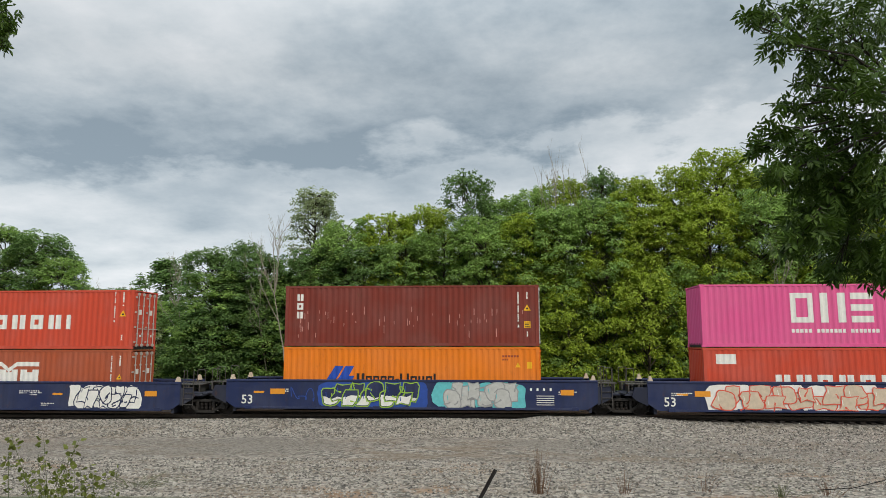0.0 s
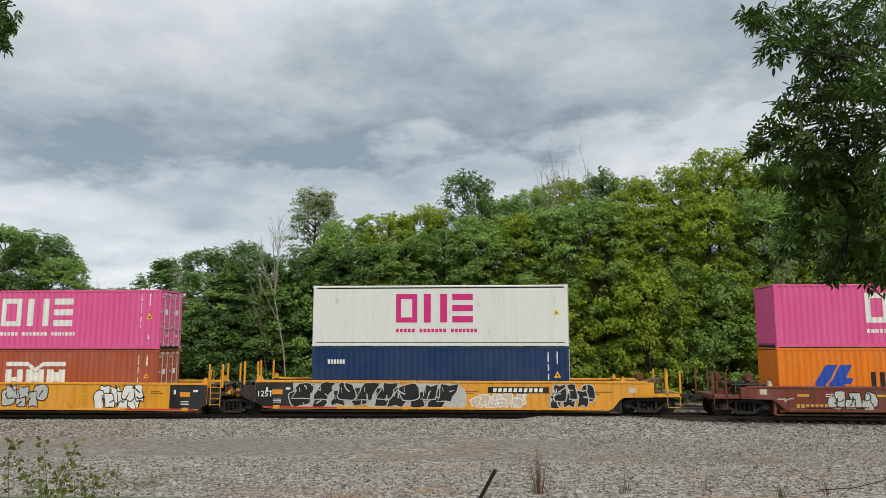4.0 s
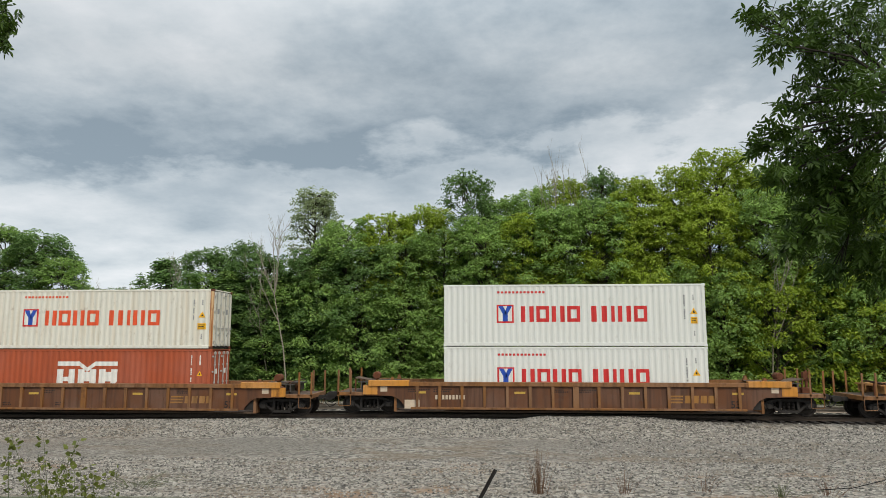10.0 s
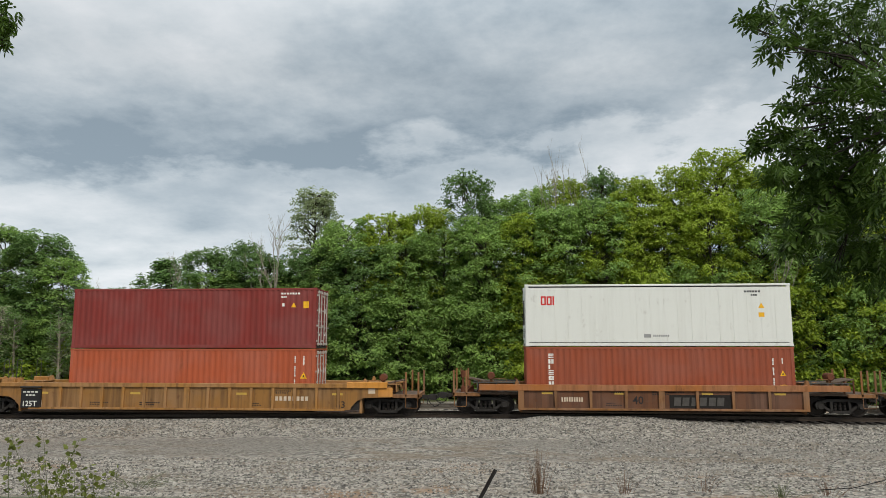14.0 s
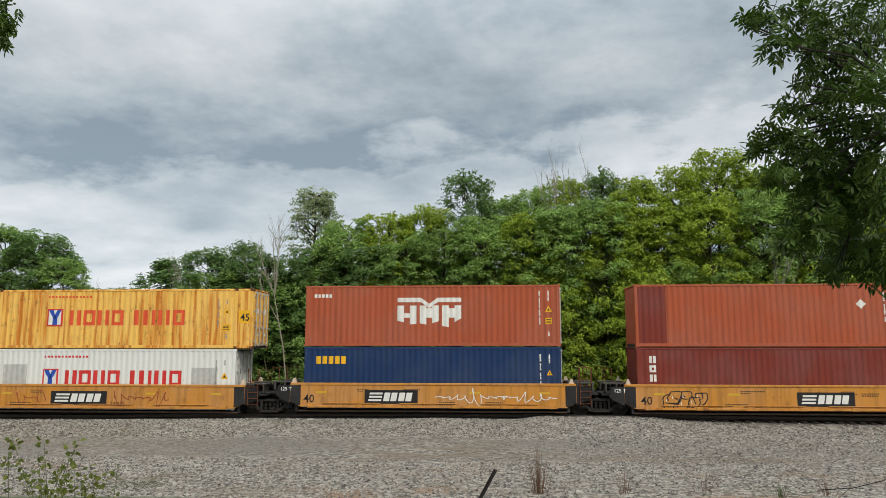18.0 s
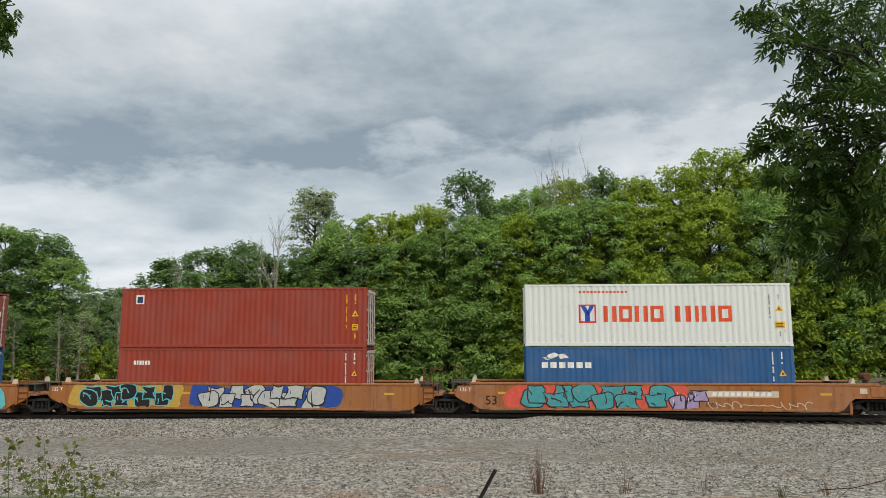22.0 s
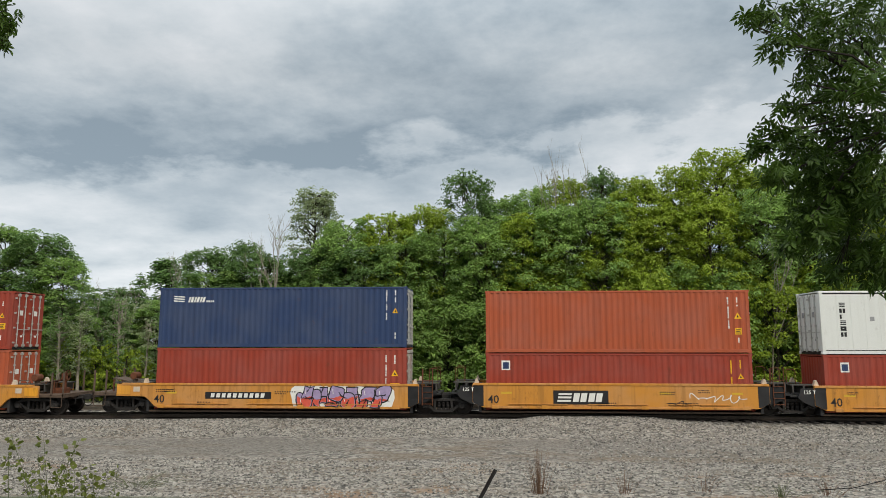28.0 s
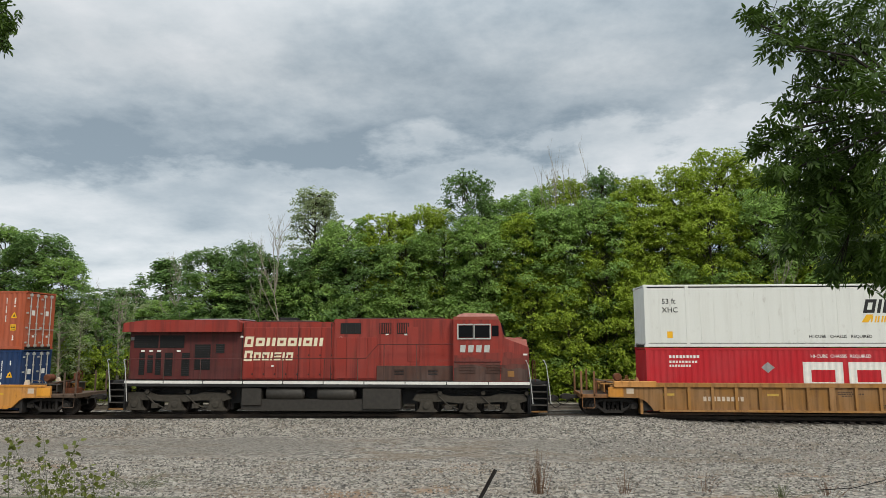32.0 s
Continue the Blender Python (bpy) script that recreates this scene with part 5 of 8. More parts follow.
def car_plate(car, x0, x1, z0, z1, n, back="black_paint", front="white_paint", lean=0.15, spec=None):
    z0, z1 = z0 + 0.7 * car["rise"], z1 + 0.7 * car["rise"]
    if back:
        part("name_plate", decal([rect(x0, x1, z0, z1)], SIDE - 0.004), M[back], car, "painted name panel")
    h = (z1 - z0) * 0.62
    if spec:
        w = (x1 - x0) * 0.84 / (len(spec) * 1.15)
        p = glyphs(x0 + (x1 - x0) * 0.07, (z0 + z1) / 2 - h / 2, w, h, spec, 0.15, 0.36, lean)
    else:
        p = [[(a[0] + lean * (a[1] - z0), a[1]) for a in q] for q in bars(x0 + 0.08 * (x1 - x0), (z0 + z1) / 2 - h / 2, (x1 - x0) * 0.84, h, n, 0.66)]
    part("painted_name", decal(p, SIDE - 0.007), M[front], car)["kind"] = "stuff"


def car_notes(car, size, seed, colour="black_paint", tabs="amber_reflector"):
    """Small stencils too small to read, and reflector strips."""
    rnd = random.Random(seed)
    half = 6.0 if size == 40 else 8.0
    p = []
    for _ in range(5):
        x, z = rnd.uniform(-half, half - 1), rnd.choice((1.12, 0.62, 1.2))
        p += bars(x, z, rnd.uniform(0.4, 1.1), 0.05, 9, 0.6) + bars(x, z - 0.09, rnd.uniform(0.3, 0.8), 0.05, 7, 0.6)
    part("stencil", decal(p, SIDE - 0.004), M[colour], car)["kind"] = "stuff"
    strip = mesh_of("reflector", lambda: decal([rect(0, 0.5, 1.04, 1.14)], SIDE - 0.003))
    for x in (-half + 0.6, -half * 0.35, half * 0.3, half - 1.0):
        part("reflector", strip, M[tabs], car, "reflective strip", at=pose(x, 0, 0))


# ---- locomotive ----
def locomotive(u):
    t = thing("locomotive", pose(u, 0, 0), "weathered dark red diesel locomotive with cream lettering", "locomotive")
    TRAIN.append((t, u, 0.0))
    red, grime, iron = M["engine_red"], M["engine_grime"], M["truck_iron"]
    HW = 1.0   # half width of the hood
    part("frame", soft(boxes((0.2, 19.74, -1.5, 1.5, 1.42, 1.72)), 0.02), M["black_car"], t)
    part("sill_stripe", decal([rect(0.3 + 1.94 * i, 2.20 + 1.94 * i, 1.57, 1.70) for i in range(10)], -1.505), M["white_paint"], t, "white sill stripe")
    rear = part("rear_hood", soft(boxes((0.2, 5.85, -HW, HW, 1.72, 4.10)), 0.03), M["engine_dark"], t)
    # centre sill deepened into a black box, added to darken the space beneath
    part("centre_sill", boxes((0.5, 19.6, -0.7, 0.7, 0.62, 1.45)), M["black_car"], t)
    wing = part("radiator_wing", prism(bmesh.new(), [(0.0, 4.02), (5.82, 4.02), (5.82, 4.48), (5.7, 4.60), (1.2, 4.60), (0.05, 4.46)], -1.42, 1.42), red, t, "flared radiator housing")
    part("wing_top", soft(boxes((3.4, 5.75, -1.1, 1.1, 4.60, 4.66)), 0.02), M["grey_paint"], wing)
    part("fleet_number", decal(bars(0.26, 3.62, 0.4, 0.16, 4, 0.7), -HW - 0.006), M["grey_paint"], rear, "small fleet number as plain bars")
    for x in (1.0, 1.42, 1.82, 2.8):
        part("notice", boxes((x - 0.2, x - 0.02, -HW - 0.03, -HW, 3.06, 3.14)), M["white_paint"], rear, "small white notice")
    for x0, x1, z0, z1 in ((0.62, 1.85, 3.25, 3.86), (1.92, 3.15, 3.25, 3.86), (0.92, 1.2, 1.95, 3.02), (1.34, 1.62, 2.05, 2.9), (1.74, 2.02, 1.95, 3.02), (2.2, 2.6, 1.9, 3.02), (3.05, 3.45, 1.9, 3.02), (3.7, 4.48, 2.2, 3.42), (4.75, 5.17, 3.0, 3.45)):
        x0, x1 = x0 - 0.2, x1 - 0.2
        g = part("grille", boxes((x0, x1, -HW - 0.012, -HW + 0.01, z0, z1)), M["dark_opening"], rear, "dark louvred grille")
        bm = bmesh.new()
        for k in range(max(3, int((z1 - z0) / 0.09))):
            z = z0 + 0.03 + k * 0.09
            box(bm, x0 + 0.02, x1 - 0.02, -HW - 0.03, -HW - 0.01, z, z + 0.025)
        part("louvre", bm, M["black_car"], g)
    hood = part("main_hood", soft(boxes((5.85, 10.32, -HW, HW, 1.72, 4.50), (10.32, 16.2, -HW - 0.02, HW + 0.02, 1.72, 4.64)), 0.05, 2), red, t)
    door = finish(soft(boxes((-0.26, 0.26, -0.022, 0.0, 0, 1.0)), 0.008), "hood_door")
    for i in range(8):
        part("hood_door", door, red, hood, at=pose(6.16 + 0.55 * i, -HW, 1.82) @ Matrix.Diagonal((1, 1, 2.42, 1)))
    for x in (5.86, 8.62, 10.22):  # joints between the hood sections
        part("panel_joint", boxes((x - 0.015, x + 0.015, -HW - 0.026, -HW - 0.005, 1.75, 4.44)), M["black_car"], hood)
    part("latch", boxes(*[(6.16 + 0.55 * i + 0.2, 6.16 + 0.55 * i + 0.26, -HW - 0.05, -HW - 0.02, 1.98 + 0.9 * k, 2.04 + 0.9 * k) for i in range(8) for k in range(2)]), M["black_car"], hood)
    for i in range(4):
        part("hood_door", door, red, hood, at=pose(10.72 + 0.5 * i, -HW - 0.02, 1.82) @ Matrix.Diagonal((0.92, 1, 1.95, 1)))
    part("hood_door", door, red, hood, at=pose(14.2, -HW - 0.02, 2.6) @ Matrix.Diagonal((1.1, 1, 1.65, 1)))
    for x in (12.6, 13.2, 15.6, 16.1):
        part("panel_batten", boxes((x - 0.02, x + 0.02, -HW - 0.04, -HW - 0.015, 1.75, 4.45)), red, hood)
    for x0, x1 in ((10.66, 11.66), (12.55, 13.12), (13.4, 13.97)):
        g = part("grille", boxes((x0, x1, -HW - 0.032, -HW - 0.01, 3.92, 4.45)), M["dark_opening"], hood, "dark ventilator grille")
        bm = bmesh.new()
        for k in range(5):
            a = x0 + 0.05 + k * (x1 - x0 - 0.14) / 4
            box(bm, a, a + 0.045, -HW - 0.05, -HW - 0.03, 3.95, 4.42)
        part("louvre", bm, M["black_car"] if x0 < 12 else red, g)
    part("grimy_lower_panel", soft(boxes((12.45, 16.2, -HW - 0.10, -HW - 0.01, 1.73, 2.42)), 0.01), grime, hood, "grimy lower equipment panel")
    for x in (13.3, 14.9):
        part("vent", boxes(*[(x, x + 0.45, -HW - 0.115, -HW - 0.09, 2.0 + 0.07 * k, 2.03 + 0.07 * k) for k in range(4)]), M["black_car"], hood)
    for x, z in ((12.28, 3.62), (5.75, 3.75), (10.6, 3.7), (11.15, 3.66), (7.3, 2.35), (12.85, 3.86), (13.75, 3.86), (14.3, 4.0)):
        part("notice", boxes((x, x + 0.14, -HW - 0.032, -HW - 0.01, z, z + 0.08)), M["white_paint"], hood, "small white notice")
    part("roof_hatch", soft(boxes((6.6, 9.2, -0.7, 0.7, 4.50, 4.58), (10.9, 15.6, -0.6, 0.6, 4.64, 4.70)), 0.02), grime, t)
    part("exhaust_stack", soft(boxes((7.4, 8.3, -0.25, 0.25, 4.55, 4.74)), 0.02), M["black_car"], t)
    # cab and nose
    cab = part("cab", prism(bmesh.new(), [(16.12, 1.72), (18.3, 1.72), (18.5, 3.74), (18.32, 4.46), (18.2, 4.72), (16.12, 4.72)], -1.42, 1.42), red, t)
    part("cab_roof", prism(bmesh.new(), [(16.2, 4.70), (18.22, 4.70), (18.06, 4.86), (16.7, 4.90), (16.4, 4.84)], -1.28, 1.28), M["rose_spray"], cab, "sun-bleached cab roof")
    part("roof_edge", prism(bmesh.new(), [(16.12, 4.58), (18.27, 4.58), (18.2, 4.725), (16.12, 4.725)], -1.424, 1.424), M["rose_brown_box"], cab, "sun-bleached roof edge")
    for x0, x1, fr in ((16.36, 17.04, True), (17.12, 17.82, True), (17.92, 18.24, False)):
        w = part("side_window", boxes((x0, x1, -1.428, -1.40, 3.74 if fr else 3.80, 4.30)), M["glass"], cab, "dark cab window")
        if fr:
            part("window_frame", boxes((x0 - 0.06, x0, -1.46, -1.40, 3.66, 4.38), (x1, x1 + 0.06, -1.46, -1.40, 3.66, 4.38), (x0, x1, -1.46, -1.40, 3.66, 3.72), (x0, x1, -1.46, -1.40, 4.32, 4.38)), M["silver_spray"], w, "pale metal window frame")
    part("windshield", prism(bmesh.new(), [(18.34, 4.42), (18.40, 4.42), (18.56, 3.84), (18.50, 3.84)], -1.425, 1.425), M["glass"], cab)
    nose = part("nose", prism(bmesh.new(), [(18.3, 1.72), (19.60, 1.72), (19.64, 3.26), (19.58, 3.32), (18.5, 3.72), (18.3, 3.72)], -1.38, 1.38), red, t)
    # the shoulders of the nose rise inwards to a flat, faded top
    bm = bmesh.new()
    low_edge, top_edge = ((18.48, 3.715), (19.59, 3.305)), ((18.48, 3.80), (19.56, 3.66))
    loop = [bm.verts.new(p) for p in ((low_edge[0][0], -1.38, low_edge[0][1]), (low_edge[1][0], -1.38, low_edge[1][1]), (low_edge[1][0], 1.38, low_edge[1][1]), (low_edge[0][0], 1.38, low_edge[0][1]),
                                      (top_edge[0][0], -0.72, top_edge[0][1]), (top_edge[1][0], -0.72, top_edge[1][1]), (top_edge[1][0], 0.72, top_edge[1][1]), (top_edge[0][0], 0.72, top_edge[0][1]))]
    for q in ((0, 1, 5, 4), (1, 2, 6, 5), (2, 3, 7, 6), (3, 0, 4, 7), (4, 5, 6, 7), (3, 2, 1, 0)):
        bm.faces.new([loop[i] for i in q])
    part("nose_top", bm, M["rose_brown_box"], nose, "sun-bleached sloping nose top")
    part("vent_cover", soft(boxes((19.05, 19.35, -0.5, 0.1, 3.68, 3.76)), 0.01), M["rose_brown_box"], nose)
    part("headlight", soft(boxes((19.60, 19.68, -0.25, 0.25, 3.0, 3.2)), 0.01), M["white_paint"], nose)
    part("notice", boxes((19.36, 19.56, -1.39, -1.37, 2.92, 3.0)), M["white_paint"], nose, "small white notice")
    part("plough", prism(bmesh.new(), [(19.55, 0.22), (20.05, 0.25), (19.8, 0.95), (19.55, 1.1)], -1.3, 1.3), M["black_car"], t)
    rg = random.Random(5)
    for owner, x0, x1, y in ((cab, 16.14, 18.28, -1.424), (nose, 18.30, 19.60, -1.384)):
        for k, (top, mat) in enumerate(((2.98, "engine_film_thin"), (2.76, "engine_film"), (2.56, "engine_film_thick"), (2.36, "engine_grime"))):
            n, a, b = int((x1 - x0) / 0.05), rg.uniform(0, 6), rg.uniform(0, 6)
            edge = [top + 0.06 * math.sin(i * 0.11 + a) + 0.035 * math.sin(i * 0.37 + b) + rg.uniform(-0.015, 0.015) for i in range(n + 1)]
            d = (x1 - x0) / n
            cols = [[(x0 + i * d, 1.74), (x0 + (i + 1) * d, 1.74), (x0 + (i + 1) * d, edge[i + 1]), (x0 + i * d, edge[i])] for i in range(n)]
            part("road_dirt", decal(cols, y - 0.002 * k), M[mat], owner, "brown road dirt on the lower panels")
    part("drip_rail", boxes((16.14, 18.34, -1.45, -1.42, 2.60, 2.64)), M["engine_dark"], cab)
    for x in (16.40, 17.62):
        part("vent", boxes(*[(x, x + 0.75, -1.452, -1.426, 2.1 + 0.07 * k, 2.13 + 0.07 * k) for k in range(6)]), grime, cab)
    part("fleet_number", decal(glyphs(16.42, 3.06, 0.25, 0.33, "bbbb", gap=0.5, lean=0.1), -1.43), M["silver_spray"], cab, "pale fleet number as plain bars")
    for x, z, w, h, spec in ((5.94, 3.30, 0.435, 0.50, "r"), (6.50, 3.34, 0.435, 0.40, "rtrrsrt"), (5.94, 2.62, 0.40, 0.50, "r"), (6.42, 2.66, 0.34, 0.38, "rrshsr")):
        part("painted_name", decal(glyphs(x, z, w, h, spec, gap=0.21, st=0.30, lean=0.12), -HW - 0.028), M["cream_paint"], hood, "cream painted lettering")["kind"] = "stuff"
    part("plate", boxes((18.64, 18.94, -1.40, -1.375, 1.94, 2.2)), M["tan_panel"], nose)
    # walkway rails
    bm = bmesh.new()
    tube(bm, [(0.45, -1.45, 2.72), (12.0, -1.45, 2.78), (12.55, -1.45, 3.42), (16.1, -1.45, 3.44)], 0.02)
    part("handrail", bm, M["engine_dark"], t)
    st = finish(tube(bmesh.new(), [(0, 0, 0), (0, 0, 1.03)], 0.018), "stanchion")
    for x in (0.5, 2.2, 4.0, 6.0, 8.0, 10.0, 11.6):
        part("stanchion", st, grime, t, at=pose(x, -1.46, 1.72))
    for x in (12.85, 14.4):
        part("stanchion", st, grime, t, at=pose(x, -1.46, 1.72) @ Matrix.Diagonal((1, 1, 1.65, 1)))
    for x, s in ((0.0, -1), (20.12, 1)):
        part("step_well", boxes((x - 0.46, x - 0.42, -1.5, -0.9, 0.3, 1.72), (x + 0.32, x + 0.36, -1.5, -0.9, 0.3, 1.72), (x - 0.46, x + 0.36, -0.94, -0.9, 0.3, 1.72)), M["black_car"], t)
        for k in range(5):
            part("step", boxes((x - 0.41, x + 0.31, -1.53, -1.0, 0.34 + 0.3 * k, 0.38 + 0.3 * k)), M["steel"] if k else M["tan_panel"], t)
        for q in (-0.46, 0.36):
            part("grab_rail", tube(bmesh.new(), [(x + q + 0.12, -1.52, 0.72), (x + q + 0.04, -1.54, 1.6), (x + q - 0.06, -1.54, 2.45), (x + q - 0.16, -1.48, 2.68), (x + q - 0.2, -1.2, 2.70)], 0.022), M["silver_spray"], t)
        part("end_rail", tube(bmesh.new(), [(x - s * 0.2, -1.1, 1.7), (x - s * 0.2, -1.1, 2.65), (x - s * 0.2, 0.9, 2.65), (x - s * 0.2, 0.9, 1.7)], 0.022), M["engine_dark"], t)
        part("coupler", mesh_of("coupler", coupler_mesh), iron, t, at=pose(x + s * 0.42, 0, 0, 0, 0, 0 if s > 0 else 180))
    part("end_platform", boxes((-0.3, 0.6, -1.4, 1.4, 1.6, 1.7), (19.5, 20.25, -1.4, 1.4, 1.6, 1.7)), M["black_car"], t)
    # under the frame
    part("fuel_tank", prism(bmesh.new(), [(6.1, 0.32), (13.4, 0.32), (13.6, 0.5), (13.6, 0.86), (6.0, 0.86), (6.0, 0.5)], -1.35, 1.35), M["tank_black"], t)
    part("battery_box", soft(boxes((6.05, 7.0, -1.45, -0.6, 0.55, 1.36)), 0.03), M["tank_black"], t)
    part("equipment_box", soft(boxes((11.85, 13.65, -1.46, -0.6, 0.42, 1.38)), 0.03), M["tank_black"], t)
    for x in (7.25, 9.72):
        bm = lathe(bmesh.new(), [(0.12, 0), (0.30, 0.06), (0.345, 0.15), (0.345, 1.75), (0.30, 1.84), (0.12, 1.9)], 20)
        me = finish(bm, "air_reservoir", True)
        me.transform(Matrix.Rotation(radians(-90), 4, "Z"))
        part("air_reservoir", me, M["tank_black"], t, at=pose(x - 0.1, -1.12, 1.10))
    for s, axles in ((0, (0.75, 2.75, 4.75)), (1, (14.85, 16.88, 18.9))):
        c = axles[1]
        bm = bmesh.new()
        prism(bm, [(c - 2.7, 0.85), (c - 2.5, 1.12), (c - 1.4, 1.16), (c - 0.9, 1.02), (c + 0.9, 1.02), (c + 1.4, 1.16), (c + 2.5, 1.12), (c + 2.7, 0.85), (c + 2.3, 0.72), (c + 1.3, 0.78), (c + 0.5, 0.70), (c - 0.5, 0.70), (c - 1.3, 0.78), (c - 2.3, 0.72)], -1.22, -1.02)
        for a in axles:
            prism(bm, [(a - 0.52, 0.30), (a + 0.52, 0.30), (a + 0.34, 0.46), (a + 0.26, 0.86), (a - 0.26, 0.86), (a - 0.34, 0.46)], -1.30, -1.04)
            lathe(bm, [(0.12, -0.04), (0.17, -0.02), (0.17, 0.02)], 14, (a, -1.31, 0.58))
            lathe(bm, [(0.1, -0.2), (0.1, 0.0)], 10, (a + 0.62, -1.12, 1.18))
        for a in (c - 1.0, c + 1.0):
            box(bm, a - 0.16, a + 0.16, -1.28, -1.1, 0.4, 0.62)
            tube(bm, [(a - 0.5, -1.24, 1.05), (a, -1.26, 0.6), (a + 0.45, -1.24, 0.42)], 0.035)
        fr = part("truck_frame", bm, M["dusty_iron"], t)
        bm = bmesh.new()
        for k in range(9):
            x = c - 2.5 + k * 0.6
            tube(bm, [(x, -1.2, 1.2), (x + 0.2, -1.28, 1.34), (x + 0.5, -1.22, 1.24)], 0.03)
        part("hose", bm, M["rubber"], fr)
        part("truck_frame", boxes((c - 2.6, c + 2.6, 1.02, 1.2, 0.7, 1.1)), iron, t)
        for a in axles:
            part("traction_motor", soft(boxes((a - 0.62, a + 0.62, -0.62, 0.62, 0.26, 1.1)), 0.04), M["black_car"], t)
            ws = part("wheelset", mesh_of(("wheelset", 0.533), wheelset_mesh, 0.533), M["wheel_steel"], t, at=pose(a, 0, RAIL + 0.533))
            ROLLING.append((ws, u, a, RAIL + 0.533, 0.533))
    return t


# ---- the train, car by car ----
LOW, UP = 0.304, 3.222
CARS = {}


def rake(style, size, colour, ends, places, cut_left=False, rise=0.08):
    """rise: how far the side stands above the lowest kind of car."""
    global TOP
    TOP = 1.44 + rise
    places = [u * STRETCH for u in places]
    b = 8.0 if size == 40 and style == "ribbed" else 7.6 if size == 40 else 9.6
    for i, u in enumerate(places):
        left = "end" if i == 0 and not cut_left else "int"
        right = "end" if i == len(places) - 1 else "int"
        bl = b if i == 0 else (u - places[i - 1]) / 2
        br = b if i == len(places) - 1 else (places[i + 1] - u) / 2
        car = well_car(u, style, size, colour, bl, br, left, right, first=(i == 0 and cut_left), ends=ends)
        CARS[u] = car
        car["rise"] = rise
        car_notes(car, size, int(u) + 500, "white_paint" if colour in ("navy_car", "maroon_car") else "black_paint", "placard_orange" if colour == "navy_car" else "gold_spray" if style == "ribbed" else "amber_reflector")
        if style == "smooth" and left == "int" and not cut_left:
            car_text(car, "125T" if colour == "yellow_car" else "125 T", -bl + (1.2 if colour == "yellow_car" else 0.64), 0.88 if colour == "yellow_car" else 1.16, 0.38 if colour == "yellow_car" else 0.23, "white_paint")
        if style == "ribbed":
            for s, bb, kind in ((-1, bl, left), (1, br, right)):
                if kind == "int":
                    x = s * (bb - 2.1)
                    part("data_panel", soft(boxes((x - 0.5, x + 0.5, SIDE - 0.09, SIDE, 0.38, 1.28)), 0.006), M["black_paint"], car, "black data panel")
                    part("pipe", tube(bmesh.new(), [(x - 0.52, SIDE - 0.13, 1.36), (x + 0.52, SIDE - 0.13, 1.36)], 0.05), M["truck_iron"], car)
                    if s < 0:
                        car_text(car, "125T", x - 0.44, 0.46, 0.36, "white_paint", SIDE - 0.09)
                        part("stencil", decal(bars(x - 0.4, 1.1, 0.8, 0.06, 4) + bars(x - 0.25, 0.95, 0.5, 0.06, 3), SIDE - 0.094), M["white_paint"], car)["kind"] = "stuff"
                    else:
                        part("stencil", decal(bars(x - 0.4, 1.1, 0.8, 0.06, 4) + [rect(x - 0.3, x + 0.3, 0.9 - 0.11 * q, 0.94 - 0.11 * q) for q in range(5)], SIDE - 0.094), M["white_paint"], car)["kind"] = "stuff"
    return places


A = rake("smooth", 53, "navy_car", "dark_navy_car", [-23.35, -3.86, 15.53], True, 0.19)
B = rake("smooth", 53, "yellow_car", "black_car", [39.09, 58.35, 77.77], rise=0.14)
C5 = rake("smooth", 40, "maroon_car", None, [99.35, 114.36, 129.71, 145.08, 160.42], rise=0.0)
D1 = rake("ribbed", 53, "umber_car", None, [181.85])
D2 = rake("ribbed", 53, "umber_car", None, [204.82])
E3 = rake("ribbed", 53, "tan_car", None, [228.4, 247.83, 267.22])
F1 = rake("ribbed", 40, "umber_car", None, [288.9], rise=-0.02)
F2 = rake("ribbed", 40, "tan_car", None, [308.7], rise=-0.02)
G5 = rake("smooth", 40, "amber_car", "black_car", [328.28, 343.4, 358.76, 374.26, 389.45], rise=0.03)
H3 = rake("smooth", 53, "copper_car", None, [410.85, 430.27, 449.68])
I5 = rake("smooth", 40, "amber_car", "black_car", [471.5, 487.1, 502.3, 517.58, 533.1], rise=0.04)
J5 = rake("smooth", 40, "amber_car", "black_car", [552.68, 568.15, 583.55, 598.75, 614.2], rise=0.04)
K1 = rake("ribbed", 53, "tan_car", None, [658.0], rise=0.12)


